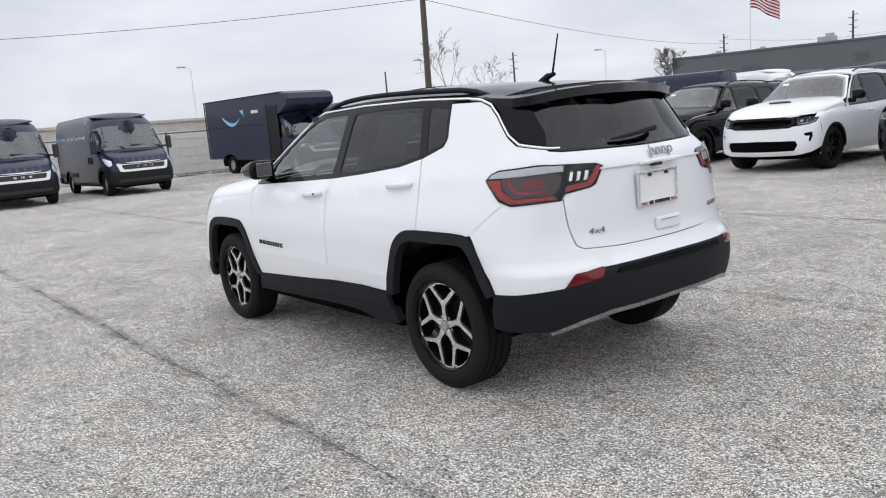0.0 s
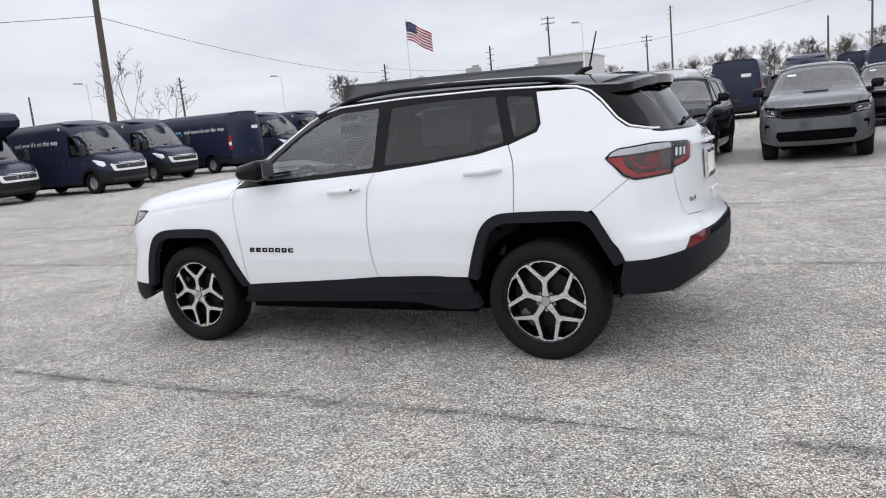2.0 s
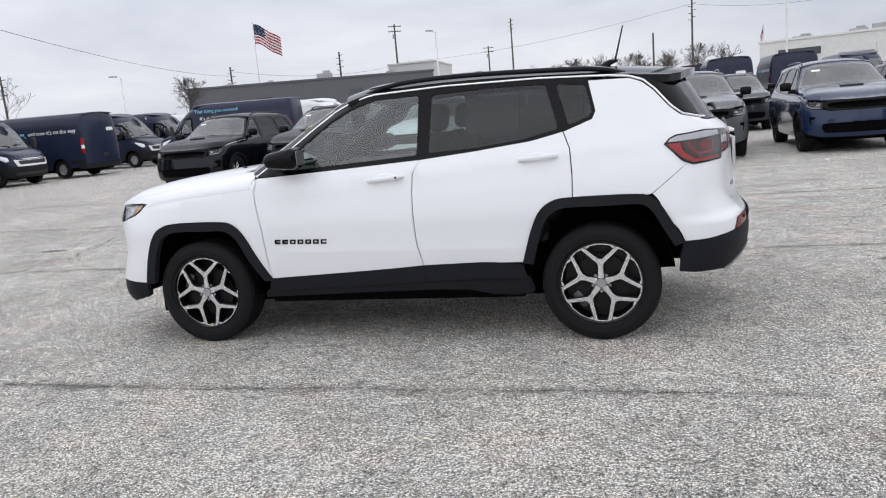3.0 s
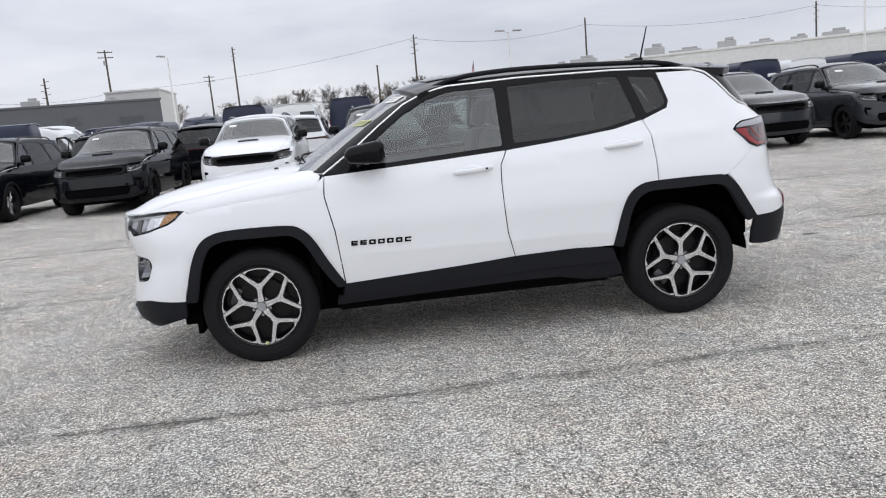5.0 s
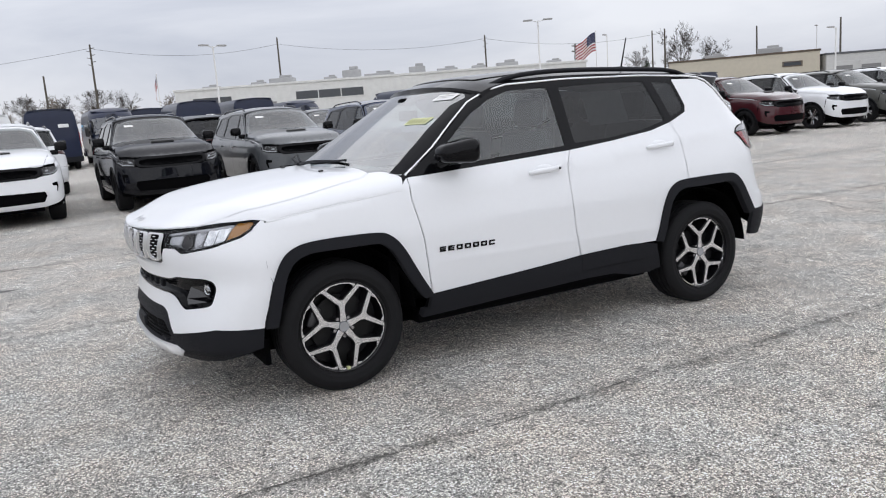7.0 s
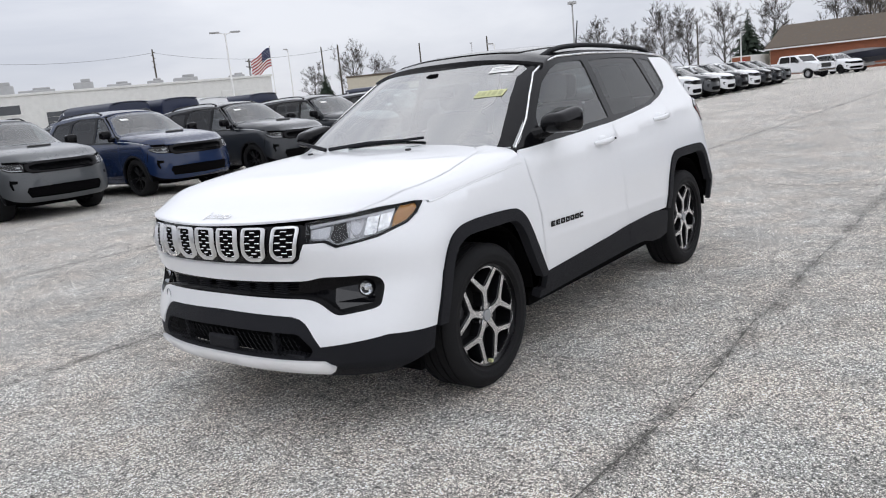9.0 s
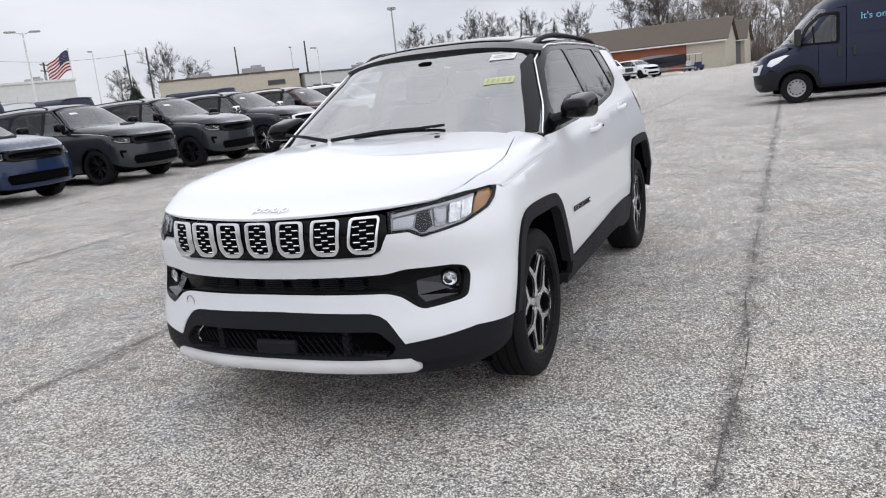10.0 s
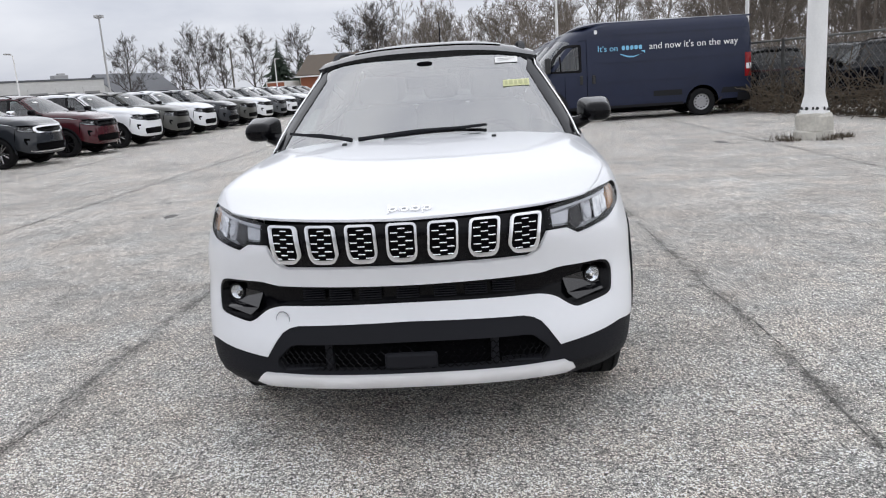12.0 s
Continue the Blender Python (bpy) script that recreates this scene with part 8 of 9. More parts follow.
# ---- poles, wires, flags ----
def utility_pole(x, y, h, arms=1, r=0.14, lean=0.0, turn=0.0):
    ob = thing("utility_pole", "weathered wooden utility pole with crossarms" if arms > 1 else ("slender dark utility pole with short side insulators" if arms else "weathered wooden utility pole"), "pole", pose(x, y, 0, 0, lean, turn), "utility poles")
    bm = bmesh.new()
    tube(bm, [(0, 0, -0.3), (0, 0, h * 0.5), (0, 0, h)], [r, r * 0.85, r * 0.65], 10)
    part("pole", bm, WOOD, ob, smooth=True)
    for k in range(6 if arms == 1 else 0):
        z, q = h - 0.5 - 0.42 * k, (0.55 if k % 2 else -0.55)
        bm = bmesh.new()
        rod(bm, (0, 0, z), (q, 0, z + 0.10), 0.05, 0.035, 6)
        part("insulator", bm, WOOD, ob)
    for k in range(arms if arms > 1 else 0):
        z = h - 0.4 - 0.9 * k
        bm = bmesh.new()
        box(bm, (-1.25, -0.06, z - 0.07), (1.25, 0.06, z + 0.07), 0.01)
        arm = part("crossarm", bm, WOOD, ob)
        for q in (-1.1, -0.55, 0.55, 1.1):
            bm = bmesh.new()
            rod(bm, (q, 0, z + 0.07), (q, 0, z + 0.28), 0.05, 0.03, 8)
            part("insulator", bm, DUCT, arm)
    if arms > 1:
        bm = bmesh.new()
        rod(bm, (0.3, 0.1, h - 2.6), (0.3, 0.1, h - 1.8), 0.2, n=10)
        part("transformer", bm, DUCT, ob)
    return ob


utility_pole(31.6, -25.1, 13.5, 0, 0.21, -1.2)
for q_ in ((43.8, -138.1, 18.0, 2, 0.22), (-7.5, -104.3, 12.8, 1, 0.16), (25.0, -157.9, 18.8, 1, 0.22), (34.6, -181.6, 15.5, 2, 0.24), (-32.0, -104.9, 13.2, 0, 0.16), (-62.7, -98.7, 12.2, 1, 0.16), (-82.0, -80.7, 10.6, 1, 0.16), (-98.0, -77.8, 10.4, 0, 0.16),
           (53.0, -92.0, 9.6, 1, 0.16), (41.5, -103.0, 11.0, 1, 0.17), (70.0, -70.0, 9.5, 1, 0.16), (88.0, -62.0, 9.0, 0, 0.16), (-83.0, -102.5, 10.8, 2, 0.2), (-118.9, -78.4, 11.6, 0, 0.2), (-118.6, -121.1, 14.6, 0, 0.2), (-100.0, -33.0, 7.6, 0, 0.13), (-2.8, -127.9, 10.8, 0, 0.2)):
    utility_pole(*q_, 0.6 * math.sin(q_[0]), 25)


def cable(a, b, sag, r=0.016):
    a, b = Vector(a), Vector(b)
    bm = bmesh.new()
    tube(bm, [tuple(a.lerp(b, t) - Vector((0, 0, sag * 4 * t * (1 - t)))) for t in (k / 24 for k in range(25))], r, 5)
    return tagged(part("overhead_cable", bm, WIRE), "thin overhead cable between poles", "cable")


cable((31.6, -25.1, 8.4), (62, 3, 9.6), 0.5)
cable((31.6, -25.1, 8.4), (53.0, -92.0, 8.4), 0.8)
for a_, b_ in (((43.8, -138.1, 11.0), (-7.5, -104.3, 12.3)), ((-7.5, -104.3, 12.3), (-32.0, -104.9, 12.3)), ((-32.0, -104.9, 12.3), (-62.7, -98.7, 11.7)), ((-62.7, -98.7, 11.7), (-82.0, -80.7, 10.1)), ((53.0, -92.0, 9.0), (43.8, -138.1, 10.6))):
    cable(a_, b_, 1.2, 0.018)


def lamp_post(x, y, h, heads=2, turn=0.0, r=0.09):
    ob = thing("street_lamp", "tall white street lamp with flat heads", "lamp post", pose(x, y, 0, 0, 0, turn), "street lamps")
    bm = bmesh.new()
    tube(bm, [(0, 0, 0), (0, 0, h)], [r, r * 0.6], 10)
    part("post", bm, WHITE_POST, ob, smooth=True)
    for k in range(heads):
        s_ = 1 if k == 0 else -1
        bm = bmesh.new()
        tube(bm, [(0, 0, h - 0.1), (s_ * 0.5, 0, h + 0.05)], 0.035, 6)
        arm = part("arm", bm, WHITE_POST, ob)
        bm = bmesh.new()
        box(bm, (s_ * 0.4, -0.17, h), (s_ * 1.1, 0.17, h + 0.12), 0.04)
        part("lamp_head", bm, DUCT, arm)
    return ob


for q_ in ((-11.0, -53.8, 7.2, 2, 20), (-33.1, -44.4, 7.5, 2, -30), (16.0, -62.0, 8.2, 1, 60), (60.5, -22.6, 7.6, 1, 80), (54.5, -43.0, 7.2, 1, 70), (46.0, -59.0, 7.0, 1, 60), (-39.9, 4.6, 9.5, 1, 0), (-28.4, 11.2, 9.0, 1, 0), (-62.0, -40.0, 6.0, 1, 0), (-55.0, -62.0, 8.0, 1, 30), (-90.0, -62.0, 8.5, 1, 30), (-88.0, -24.0, 5.2, 1, 40)):
    lamp_post(*q_)


def light_mast(x, y, h):
    ob = thing("light_mast", "tall thin mast with a cluster of floodlights", "mast", pose(x, y, 0))
    bm = bmesh.new()
    tube(bm, [(0, 0, 0), (0, 0, h)], [0.14, 0.09], 8)
    part("mast", bm, DUCT, ob)
    for k in range(6):
        a = 2 * math.pi * k / 6
        bm = bmesh.new()
        box(bm, (0.35 * math.cos(a) - 0.13, 0.35 * math.sin(a) - 0.13, h - 0.05), (0.35 * math.cos(a) + 0.13, 0.35 * math.sin(a) + 0.13, h + 0.25), 0.03)
        part("floodlight", bm, DUCT, ob)
    bm = bmesh.new()
    lathe(bm, [(0.30, h - 0.08), (0.34, h - 0.08), (0.34, h - 0.02), (0.30, h - 0.02)], 16, "z", closed=True)
    part("ring", bm, DUCT, ob)


light_mast(-80.7, -40.9, 10.6)


def flag(x, y, h, hoist, fly, head, droop):
    """A striped flag on a white pole; head: the way it flies, in degrees."""
    ob = thing("flagpole", "striped red and white flag with navy corner on a white pole", "flag", pose(x, y, 0, 0, 0, head), "flagpoles")
    bm = bmesh.new()
    tube(bm, [(0, 0, 0), (0, 0, h)], [0.09, 0.05], 10)
    part("pole", bm, WHITE_POST, ob, smooth=True)
    bm = bmesh.new()
    bmesh.ops.create_uvsphere(bm, u_segments=10, v_segments=6, radius=0.12, matrix=Matrix.Translation((0, 0, h + 0.1)))
    part("finial", bm, CHROME, ob)
    nx, nz = 22, 13

    def at_(i, j):
        u, v = i / nx, j / nz
        x_ = 0.06 + fly * u * (1 - 0.28 * droop)
        return (x_, 0.10 * fly * math.sin(u * 7.5 + v * 1.4) * u ** 0.6, h - 0.15 - hoist * v - droop * fly * 0.62 * u ** 1.25 + 0.05 * hoist * math.sin(u * 8))
    for j in range(nz):
        bm = bmesh.new()
        i0 = 9 if j < 7 else 0
        rows_ = [[bm.verts.new(at_(i, j + k)) for i in range(i0, nx + 1)] for k in (0, 1)]
        for i in range(nx - i0):
            bm.faces.new((rows_[0][i], rows_[0][i + 1], rows_[1][i + 1], rows_[1][i]))
        part("stripe", bm, RED_CLOTH if j % 2 == 0 else WHITE_CLOTH, ob, smooth=True)
    bm = bmesh.new()
    grid = [[bm.verts.new(at_(i, j)) for i in range(10)] for j in range(8)]
    for j in range(7):
        for i in range(9):
            bm.faces.new((grid[j][i], grid[j][i + 1], grid[j + 1][i + 1], grid[j + 1][i]))
    can = part("canton", bm, BLUE_CLOTH, ob, smooth=True)
    bm = bmesh.new()
    for j in range(1, 7):
        for i in range(1, 9):
            if (i + j) % 2 == 0:
                p = Vector(at_(i, j))
                for s_ in (0.012, -0.012):
                    w = hoist * 0.018
                    bm.faces.new([bm.verts.new(p + Vector((a * w, s_ * 2, b * w))) for a, b in ((-1, 0), (0, -1), (1, 0), (0, 1))])
    tagged(part("star", bm, WHITE_CLOTH, can), kind="stuff")
    return ob


flag(44.5, -83.5, 13.8, 2.3, 3.9, 205, 0.75)
flag(-21.4, -142.8, 11.4, 2.0, 2.0, 30, 2.3)
flag(-78.4, -91.6, 11.6, 2.8, 4.2, -25, 0.8)

# ---- white post on its painted base ----
post = thing("parking_lot_post", "thick white steel post on a chipped concrete base", "post", pose(-9.15, 6.1, 0, 0, 0, 15))
bm = bmesh.new()
lathe(bm, [(0.33, -0.02), (0.325, 0.14), (0.315, 0.16), (0.315, 0.40), (0.29, 0.45), (0.02, 0.46)], 10, "z")
rng = random.Random(4)
for v in bm.verts:
    v.co += Vector((rng.uniform(-1, 1), rng.uniform(-1, 1), rng.uniform(-0.6, 0.6))) * 0.018
part("base", bm, CONCRETE, post, "chipped concrete base")
bm = bmesh.new()
lathe(bm, [(0.255, 0.44), (0.25, 0.48), (0.23, 0.51), (0.175, 0.74), (0.165, 0.80), (0.15, 6.5), (0.02, 6.5)], 20, "z")
part("post", bm, WHITE_POST, post, smooth=True)
bm = bmesh.new()
for k in range(16):
    a = 2 * math.pi * k / 16 + rng.uniform(-0.1, 0.1)
    w, z = rng.uniform(0.02, 0.06), rng.uniform(0.48, 0.55)
    rr = 0.252 - (z - 0.48) * 0.3 + 0.006
    c = Vector((rr * math.cos(a), rr * math.sin(a), z))
    t_ = Vector((-math.sin(a), math.cos(a), 0))
    bm.faces.new([bm.verts.new(c + t_ * (w * x0) + Vector((0, 0, 0.03 * z0))) for x0, z0 in ((-1, -0.5), (0.2, -1), (1, -0.2), (0.6, 0.8), (-0.5, 1))])
part("paint_chip", bm, INK, post)


def tuft(x, y, n, size, seed):
    rng_ = random.Random(seed)
    bm = bmesh.new()
    for _ in range(n):
        a, l = rng_.uniform(0, 6.28), rng_.uniform(0.4, 1.0) * size
        p = Vector((x + rng_.gauss(0, size * 0.6), y + rng_.gauss(0, size * 0.6), 0))
        q = p + Vector((math.cos(a) * l * 0.6, math.sin(a) * l * 0.6, l * rng_.uniform(0.4, 1)))
        s_ = Vector((-math.sin(a), math.cos(a), 0)) * 0.006
        bm.faces.new([bm.verts.new(p + s_), bm.verts.new(p - s_), bm.verts.new(q)])
    tagged(part("dry_weeds", bm, VINE), "tuft of dry brown weeds on the asphalt", "weeds", kind="stuff")


tuft(-9.1, 6.55, 160, 0.20, 1)
tuft(-9.0, 5.6, 160, 0.22, 2)
tuft(-8.75, 6.2, 120, 0.18, 3)
for k_ in range(10):
    tuft(28.2 + 0.25 * (k_ % 3), -7.0 - 0.55 * k_, 90, 0.30, 10 + k_)


# ---- fences ----
def chain_fence(pts, high, name, seed, vines=0, pitch=0.22, wire=0.006):
    rng_ = random.Random(seed)
    ob = thing(name, "rusty chain-link fence grown with dry vines" if vines else "chain-link fence before the block wall", "fence")
    for (x0, y0), (x1, y1) in zip(pts, pts[1:]):
        a, b = Vector((x0, y0, 0)), Vector((x1, y1, 0))
        d = (b - a)
        n = max(1, round(d.length / 3.0))
        for k in range(n + 1):
            p = a + d * (k / n)
            bm = bmesh.new()
            rod(bm, p, p + Vector((0, 0, high + 0.05)), 0.045, n=8)
            part("post", bm, FENCE, ob)
        for z in (high, 0.06):
            bm = bmesh.new()
            rod(bm, a + Vector((0, 0, z)), b + Vector((0, 0, z)), 0.028 if z > 1 else 0.012, n=6)
            part("rail", bm, FENCE, ob)
        bm = bmesh.new()
        steps = int((d.length + high) / pitch)
        u = d.normalized()
        for s_ in (1, -1):
            for k in range(steps):
                x = k * pitch - high
                t0, t1 = max(0.0, -x), min(high, d.length - x)
                if t1 > t0:
                    p, q = u * (x + t0), u * (x + t1)
                    if s_ < 0:
                        p, q = d - p, d - q
                    tube(bm, [tuple(a + p + Vector((0, 0, t0))), tuple(a + q + Vector((0, 0, t1)))], wire, 3)
        tagged(part("wire_mesh", bm, FENCE, ob), kind="stuff")
    if vines:
        bm = bmesh.new()
        for _ in range(vines):
            i = rng_.randrange(len(pts) - 1)
            t = rng_.random()
            x, y = pts[i][0] + (pts[i + 1][0] - pts[i][0]) * t, pts[i][1] + (pts[i + 1][1] - pts[i][1]) * t
            p = Vector((x + rng_.gauss(0, 0.18), y + rng_.gauss(0, 0.18), 0))
            line = [tuple(p)]
            v = Vector((rng_.gauss(0, 0.3), rng_.gauss(0, 0.3), 1))
            for _k in range(rng_.randrange(3, 8)):
                v = (v + Vector((rng_.gauss(0, 0.5), rng_.gauss(0, 0.5), rng_.gauss(-0.05, 0.4)))).normalized()
                p = p + v * rng_.uniform(0.15, 0.4)
                p.z = max(0.03, min(p.z, high + 0.6))
                line.append(tuple(p))
            tube(bm, line, rng_.uniform(0.005, 0.014), 3)
        tagged(part("vine", bm, VINE, ob, "tangle of dry vines"), kind="stuff")
    return ob


chain_fence([(-19.5, 7.6), (-16.6, 8.3), (-13.4, 9.4), (-10.6, 10.6), (-8.0, 11.8)], 1.9, "vine_fence", 5, 900)
chain_fence([(30.2, -3.0), (30.2, -15.0)], 1.9, "wire_fence", 6, 0, 0.2, 0.0022)

# dark cars behind the fence
for kind_, x_, y_, h_ in (("black", -21.6, 9.6, 168), ("dark", -24.8, 8.8, 168), ("black", -18.2, 11.6, 200), ("night", -14.6, 12.9, 200), ("maroon", -10.4, 14.2, 200), ("black", -22.4, 12.2, 190)):
    copy_thing(made_suvs[kind_], pose(x_, y_, 0, 0, 0, h_))


# ---- boat and cart by the shed ----
boat = thing("covered_boat", "dark blue motor boat on a trailer, under a cover", "boat", pose(-76.5, -9.8, 0, 0, 0, 58))
bm = bmesh.new()
rings_ = []
for k in range(11):
    t = k / 10
    w, z0 = 1.15 * (1 - max(0, t - 0.35) ** 2 * 2.2), 0.75 + 0.5 * max(0, t - 0.5) ** 1.5
    rings_.append([bm.verts.new((-3.2 + 6.4 * t, y * w, z)) for y, z in ((-1, 1.55 + 0.35 * t), (-0.85, 1.0 + 0.3 * t), (0, z0), (0.85, 1.0 + 0.3 * t), (1, 1.55 + 0.35 * t))])
for a_, b_ in zip(rings_, rings_[1:]):
    for i in range(4):
        bm.faces.new((a_[i], a_[i + 1], b_[i + 1], b_[i]))
bm.faces.new(rings_[0])
part("hull", bm, HULL, boat, smooth=True)
bm = bmesh.new()
for a_ in (0,):
    pts_ = [(-3.2 + 6.4 * k / 10, 1.15 * (1 - max(0, k / 10 - 0.35) ** 2 * 2.2), 1.56 + 0.035 * k) for k in range(11)]
    top_ = [bm.verts.new((x, 0, z + 0.35 * math.sin(math.pi * min(1, 0.25 + i / 12)))) for i, (x, y, z) in enumerate(pts_)]
    l_, r_ = [bm.verts.new((x, y, z)) for x, y, z in pts_], [bm.verts.new((x, -y, z)) for x, y, z in pts_]
    for i in range(10):
        bm.faces.new((l_[i], l_[i + 1], top_[i + 1], top_[i]))
        bm.faces.new((top_[i], top_[i + 1], r_[i + 1], r_[i]))
part("cover", bm, SEAT, boat, smooth=True)
bm = bmesh.new()
box(bm, (-3.0, -0.9, 0.55), (3.4, -0.82, 0.65))
box(bm, (-3.0, 0.82, 0.55), (3.4, 0.9, 0.65))
box(bm, (-3.0, -0.9, 0.45), (-2.9, 0.9, 0.75))
box(bm, (0.2, -0.9, 0.45), (0.3, 0.9, 0.95))
box(bm, (3.3, -0.9, 0.5), (4.4, 0.05, 0.6))
part("trailer_frame", bm, DUCT, boat)
for sg in (1, -1):
    wheel(boat, "wheel", (-1.0, sg * 1.0, 0.33), sg, 0.33, 0.2, 0.19, "dish", WHEEL_SILVER)
cart = thing("golf_cart", "small blue golf cart with a pale roof", "cart", pose(-87.5, -7.8, 0, 0, 0, 60))
for nm_, a_, b_, mt_ in (("body", (-1.1, -0.55, 0.28), (1.15, 0.55, 0.62), BLUE_CLOTH), ("seat", (-0.55, -0.5, 0.62), (0.05, 0.5, 0.85), WHITE_CLOTH), ("backrest", (-0.65, -0.5, 0.8), (-0.5, 0.5, 1.2), WHITE_CLOTH), ("roof", (-0.9, -0.58, 1.82), (0.85, 0.58, 1.9), WHITE_CLOTH), ("dash", (0.55, -0.5, 0.6), (0.85, 0.5, 0.95), BLUE_CLOTH)):
    bm = bmesh.new()
    box(bm, a_, b_, 0.05)
    part(nm_, bm, mt_, cart)
for x_ in (-0.8, 0.75):
    for y_ in (-0.52, 0.52):
        bm = bmesh.new()
        rod(bm, (x_, y_, 0.6), (x_, y_, 1.85), 0.025, n=6)
        part("roof_post", bm, INK, cart)
        wheel(cart, "wheel", (x_, y_, 0.23), 1 if y_ > 0 else -1, 0.23, 0.18, 0.12, "dish", WHEEL_SILVER)


box_ = thing("storage_container", "white storage container with a red round sign beside the shed", "container", pose(-93.5, -25.6, 0, 0, 0, -4))
bm = bmesh.new()
box(bm, (-6, -1.25, 0.15), (0, 1.25, 2.75), 0.03)
part("container_body", bm, WHITE_WALL, box_)
bm = bmesh.new()
box(bm, (0, -1.1, 0.3), (0.04, 1.1, 2.6), 0.01)
part("container_door", bm, RUST_WALL, box_)
bm = bmesh.new()
rod(bm, (0.05, 0.2, 1.7), (0.09, 0.2, 1.7), 0.62, n=20)
part("round_sign", bm, RED_CLOTH, box_)
for kind_, x_, y_, h_ in (("white", -74.0, -11.6, 50), ("pale", -104.0, 2.0, 20), ("dark", -109.0, 0.6, 20), ("white", -101.0, 5.5, 25), ("grey", -116.0, 4.5, 25), ("white", -108.0, 8.5, 25)):
    copy_thing(made_suvs[kind_], pose(x_, y_, 0, 0, 0, h_))


# ---- trees ----
def branch_tree(name, seed, h, label, mat=BARK, limbs=13, twigs=3, wide=0.40, clear=0.26, girth=0.014, thin_end=0.017):
    """A leafless tree of height h: a trunk that runs up through an oval crown of limbs, branches and thin twigs. The trunk is one part, the crown another."""
    rng_ = random.Random(seed)
    ob = thing(name, label, "tree", group="bare trees")
    bt, bc = bmesh.new(), bmesh.new()
    pts, p, v = [Vector((0, 0, -0.1))], Vector((0, 0, -0.1)), Vector((0, 0, 1))
    for k in range(7):
        v = (v + Vector((rng_.gauss(0, 0.09), rng_.gauss(0, 0.09), 0.12))).normalized()
        p = p + v * (h * 0.84 / 7)
        pts.append(p.copy())
    rad = [h * girth * (1 - 0.82 * k / 7) for k in range(8)]
    tube(bt, [tuple(q) for q in pts], rad, 7)

    def grow(p, d, length, r, level):
        line, rr = [tuple(p)], [r]
        q, v = Vector(p), Vector(d)
        n_seg = 3 if level == 1 else (2 if level < 4 else 1)
        for k in range(n_seg):
            v = (v + Vector((rng_.gauss(0, 0.17), rng_.gauss(0, 0.17), rng_.gauss(0.09, 0.07)))).normalized()
            q = q + v * (length / n_seg)
            line.append(tuple(q))
            rr.append(max(thin_end, r * (1 - 0.55 * (k + 1) / n_seg)))
        tube(bc, line, rr, 5 if level == 1 else 3)
        if level >= 4:
            return
        n = twigs + (rng_.random() < 0.5)
        for k in range(n):
            t = rng_.uniform(0.30, 1.0)
            i = min(n_seg - 1, int(t * n_seg))
            b = Vector(line[i]).lerp(Vector(line[i + 1]), min(1.0, t * n_seg - i))
            side = v.cross(Vector((rng_.gauss(0, 1), rng_.gauss(0, 1), rng_.gauss(0, 1)))).normalized()
            grow(b, (v * 0.72 + side * rng_.uniform(0.45, 0.85) + Vector((0, 0, 0.12))).normalized(), length * rng_.uniform(0.42, 0.68), max(thin_end, rr[i] * 0.55), level + 1)
    for k in range(limbs):
        u = (k + rng_.uniform(0.1, 0.9)) / limbs
        t = clear + (1 - clear) * u
        i = min(6, int(t * 7))
        b = pts[i].lerp(pts[i + 1], t * 7 - i)
        a = k * 2.4 + rng_.uniform(-0.5, 0.5)
        lean = 0.95 - 0.55 * u
        d = Vector((math.cos(a) * lean, math.sin(a) * lean, 0.62 + 0.4 * u)).normalized()
        grow(b, d, h * wide * math.sin(math.pi * (0.30 + 0.52 * u)) * rng_.uniform(0.75, 1.15), rad[i] * 0.5, 1)
    part("trunk", bt, mat, ob, smooth=True)
    part("crown", bc, mat, ob, "leafless twigs and limbs")
    return ob


def conifer(seed, h):
    rng_ = random.Random(seed)
    ob = thing("conifer", "dark green conifer with drooping boughs", "tree", group="conifers")
    bm = bmesh.new()
    tube(bm, [(0, 0, 0), (0, 0, h)], [h * 0.022, 0.02], 7)
    part("trunk", bm, WOOD, ob)
    bm = bmesh.new()
    z = h * 0.08
    while z < h * 0.99:
        rad = (h - z) * 0.38 * rng_.uniform(0.75, 1.12) + 0.08
        n = max(5, int(rad * 9))
        for k in range(n):
            a = 2 * math.pi * k / n + rng_.uniform(-0.3, 0.3)
            l = rad * rng_.uniform(0.7, 1.1)
            dx, dy = math.cos(a), math.sin(a)
            for m_ in range(3):
                f0 = 0.15 + 0.3 * m_
                p = Vector((dx * l * f0, dy * l * f0, z - l * f0 * 0.25 + rng_.uniform(-0.1, 0.1)))
                q = Vector((dx * l * (f0 + 0.42), dy * l * (f0 + 0.42), z - l * (f0 + 0.42) * 0.38 + rng_.uniform(-0.12, 0.05)))
                s_ = Vector((-dy, dx, 0)) * l * 0.16
                up = Vector((0, 0, l * 0.09))
                vs_ = [bm.verts.new(c) for c in (p + s_ * 0.5, p - s_ * 0.5, q - s_, q + s_, (p + q) / 2 + up)]
                for i, j in ((0, 1), (1, 2), (2, 3), (3, 0)):
                    bm.faces.new((vs_[i], vs_[j], vs_[4]))
        z += max(0.16, (h - z) * 0.055)
    part("crown", bm, NEEDLE, ob, "dark green needled boughs")
    return ob


def put(ob, x, y, s, turn):
    c = copy_thing(ob, pose(x, y, 0, 0, 0, turn))
    c.scale = (s, s, s)
    return c


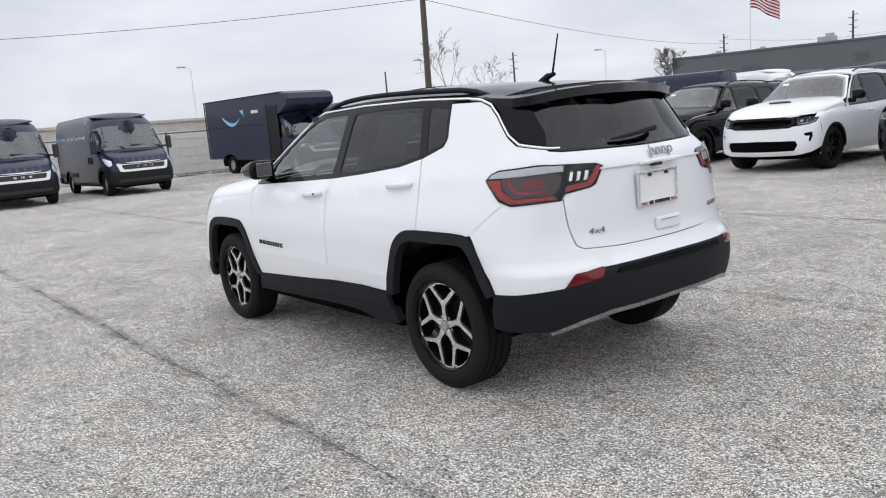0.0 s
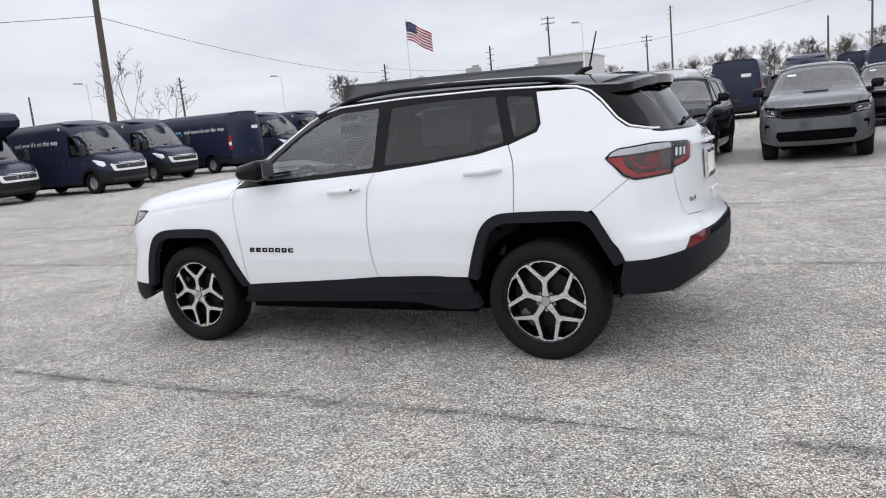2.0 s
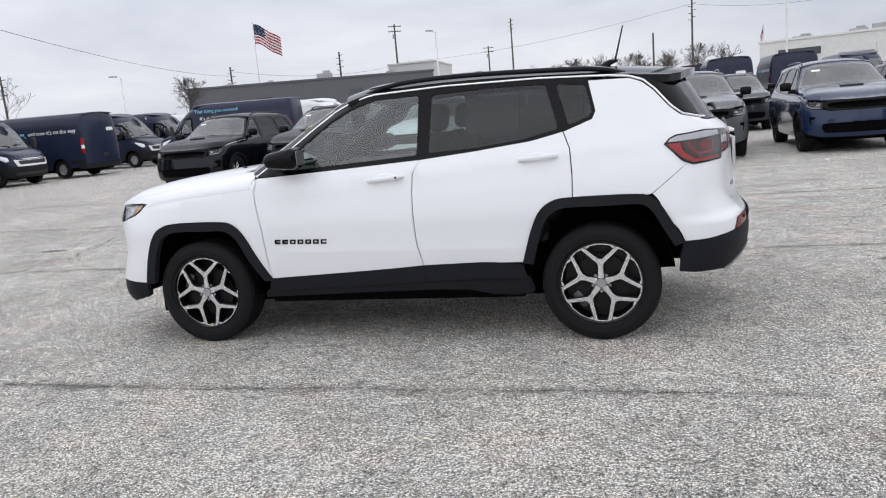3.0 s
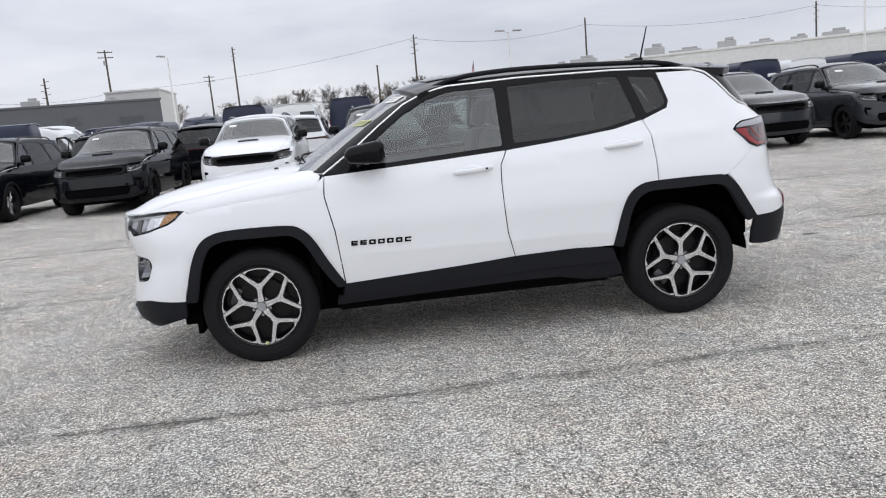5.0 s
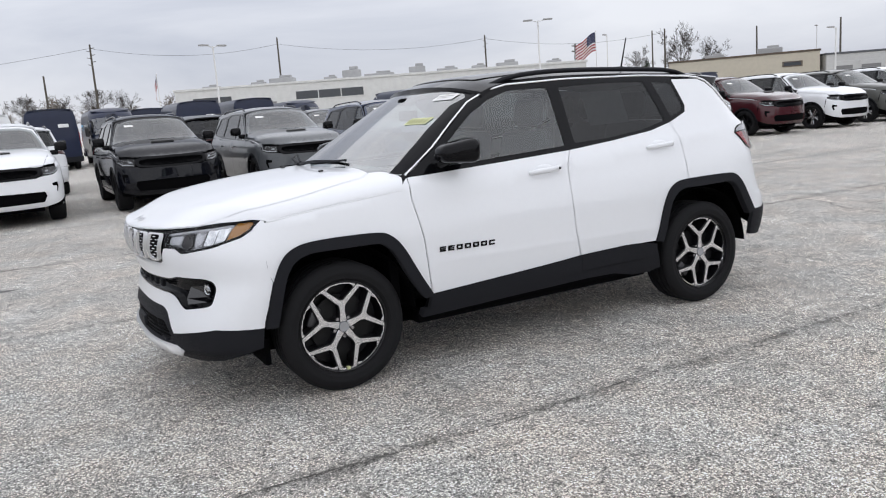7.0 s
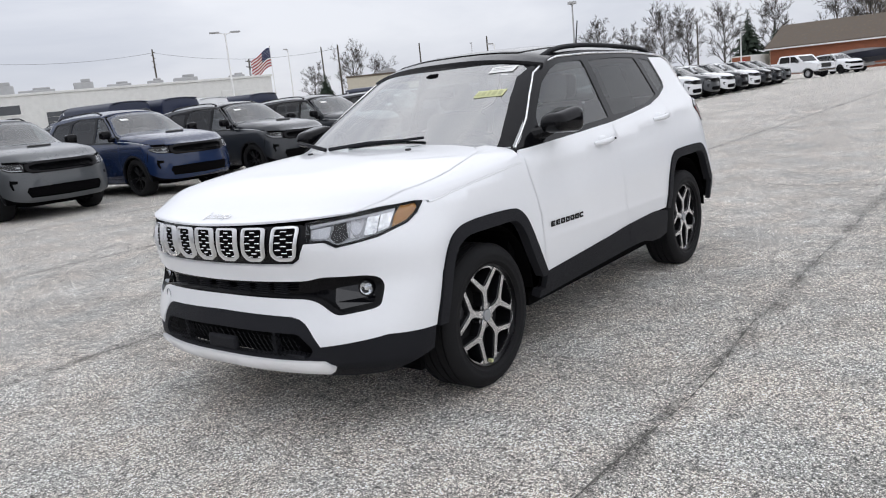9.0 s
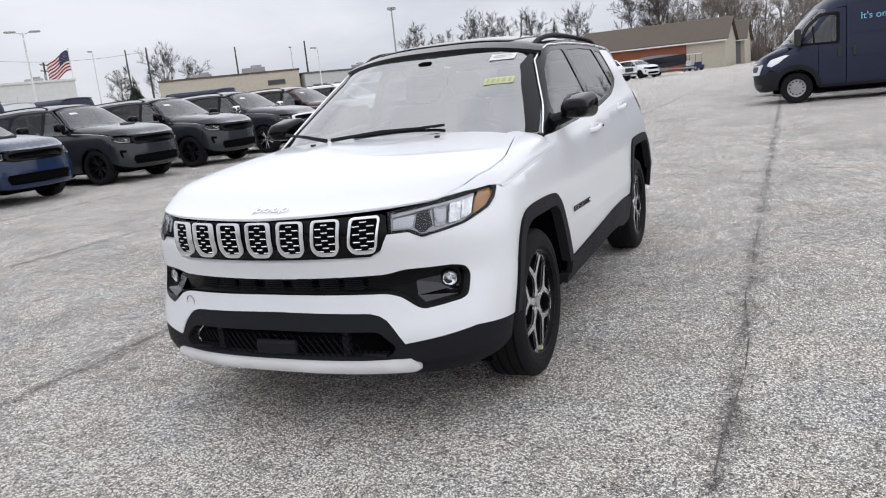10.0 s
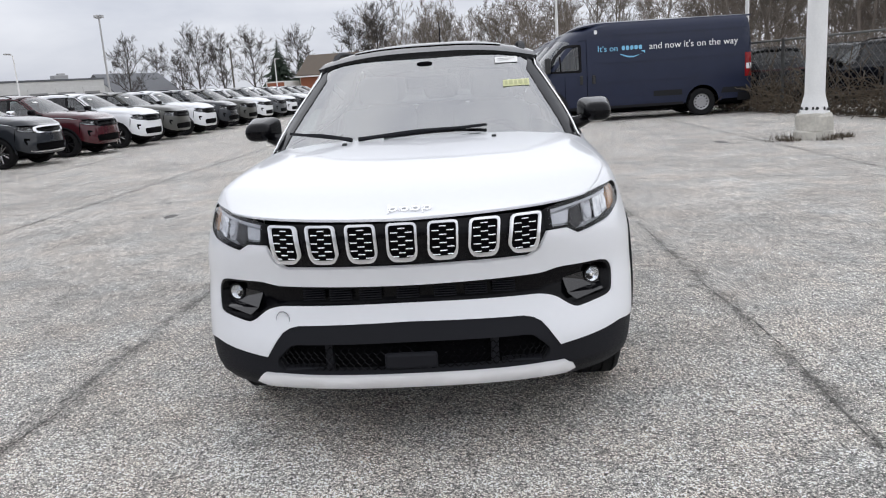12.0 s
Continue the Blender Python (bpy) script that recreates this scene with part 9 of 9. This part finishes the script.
oak = [branch_tree("bare_tree", 11 + k, 10.0, "leafless deciduous tree beyond the lot", BARK_FAR, 16, 4, 0.34, 0.16, 0.017, 0.017) for k in range(3)]
slim = [branch_tree("woodland_tree", 51 + k, 12.0, "tall slender leafless woodland tree", BARK_WOODS, 11, 3, 0.26, 0.30, 0.011, 0.017) for k in range(2)]
slim[0].matrix_world = pose(-96.0, 22.0, 0)
slim[1].matrix_world = pose(-92.0, 30.0, 0)
thin = branch_tree("young_bare_tree", 31, 6.5, "thin young leafless tree behind the vans", BARK, 9, 2, 0.34, 0.15, 0.008, 0.010)
thin.matrix_world = pose(33.5, -28.5, 0)
put(thin, 35.8, -33.5, 0.8, 90)
rng = random.Random(9)
oak[0].matrix_world = pose(42.0, -63.0, 0)
oak[0].scale = (0.62, 0.62, 0.62)
oak[1].matrix_world = pose(-104.0, -39.0, 0, 0, 0, 40)
oak[2].matrix_world = pose(-100.0, -47.2, 0, 0, 0, 80)
oak[2].scale = (0.92, 0.92, 0.92)
for x_, y_, s_ in ((-95.0, -90.0, 1.06), (-101.7, -90.0, 0.88), (-88.0, -93.0, 0.8), (-107.0, -36.5, 0.95), (-110.0, -44.0, 0.8), (-120.0, -51.9, 0.9), (-112.0, -15.0, 1.25), (-116.0, -19.0, 1.1), (-124.0, -30.0, 1.05), (-128.0, -38.0, 1.1),
                   (0.9, -130.0, 0.74), (-10.3, -130.0, 0.8), (10.4, -135.0, 0.72), (5.1, -135.0, 0.7), (-0.5, -141.0, 0.76), (6.7, -145.0, 0.8), (11.6, -150.0, 0.84), (15.5, -150.0, 0.7), (-5.1, -137.0, 0.7), (-14.1, -131.0, 0.72), (21.0, -155.0, 0.7)):
    put(oak[rng.randrange(3)], x_, y_, s_, rng.uniform(0, 360))


def woods(name, label, kinds, spots):
    """Many leafless trees in one mesh. spots: (x, y, size, turn)."""
    vs, fs, at = [], [], 0
    for k, (x, y, s_, turn) in enumerate(spots):
        m = np.array(Matrix.Translation((x, y, 0)) @ Matrix.Rotation(turn, 4, "Z") @ Matrix.Diagonal((s_, s_, s_ * rng.uniform(0.9, 1.15), 1)))
        for child in kinds[k % len(kinds)].children:
            v = np.array([tuple(q.co) for q in child.data.vertices])
            vs.append(v @ m[:3, :3].T + m[:3, 3])
            fs += [tuple(at + i for i in p.vertices) for p in child.data.polygons]
            at += len(v)
    ob = link(name, np.concatenate(vs), fs, BARK_WOODS, smooth=False)
    return tagged(ob, label, "woods", kind="stuff")


def spots(n, a0, a1, d0, d1, s0, s1, y=0):
    return [(d * math.cos(a), y + d * math.sin(a), rng.uniform(s0, s1), rng.uniform(0, 6.28)) for a, d in ((radians(a0 + (a1 - a0) * (k / n) + rng.uniform(-0.5, 0.5)), rng.uniform(d0, d1)) for k in range(n))]


woods("far_woods", "line of low leafless trees far beyond the lot", oak, spots(26, -100, -72, 175, 230, 0.6, 0.9, 5))
woods("west_woods", "dense leafless woods behind the parked vans", slim + [oak[0]], spots(70, 144, 163, 55, 110, 0.75, 1.25) + spots(13, 163, 178, 70, 115, 0.8, 1.15))
woods("shed_woods", "tall leafless woods behind the shed", slim + [oak[1]], spots(34, -187, -171.5, 130, 180, 0.95, 1.35))
fir = conifer(3, 8.6)
fir.matrix_world = pose(-103.0, -27.4, 0)
put(fir, -108.0, -25.4, 0.78, 50)
put(fir, -75.9, -78.0, 0.78, 100)
put(fir, -84.1, -78.5, 0.66, 160)

# low brush under the woods
bm = bmesh.new()
for k_ in range(9000):
    a_, d_ = (radians(rng.uniform(146, 176)), rng.uniform(44, 80)) if k_ < 6500 else (radians(rng.uniform(176, 188)), rng.uniform(125, 150))
    p_ = Vector((d_ * math.cos(a_), d_ * math.sin(a_), 0))
    v_ = Vector((rng.gauss(0, 0.35), rng.gauss(0, 0.35), 1)).normalized()
    l_ = rng.uniform(1.0, 3.6) * (1.0 if k_ < 6500 else 2.4)
    s_ = Vector((rng.gauss(0, 1), rng.gauss(0, 1), 0)).normalized() * 0.05
    q_ = p_ + v_ * l_
    bm.faces.new([bm.verts.new(p_ + s_), bm.verts.new(p_ - s_), bm.verts.new(q_)])
    for _k in range(2):
        b_ = p_.lerp(q_, rng.uniform(0.3, 0.8))
        e_ = b_ + Vector((rng.gauss(0, 0.6), rng.gauss(0, 0.6), rng.uniform(0.2, 0.9)))
        bm.faces.new([bm.verts.new(b_ + s_ * 0.6), bm.verts.new(b_ - s_ * 0.6), bm.verts.new(e_)])
tagged(part("brushwood", bm, BARK_WOODS), "dense leafless brown brush below the trees", "brush", kind="stuff")

block_wall((31.5, -2.0), (31.5, -15.6), 2.4)
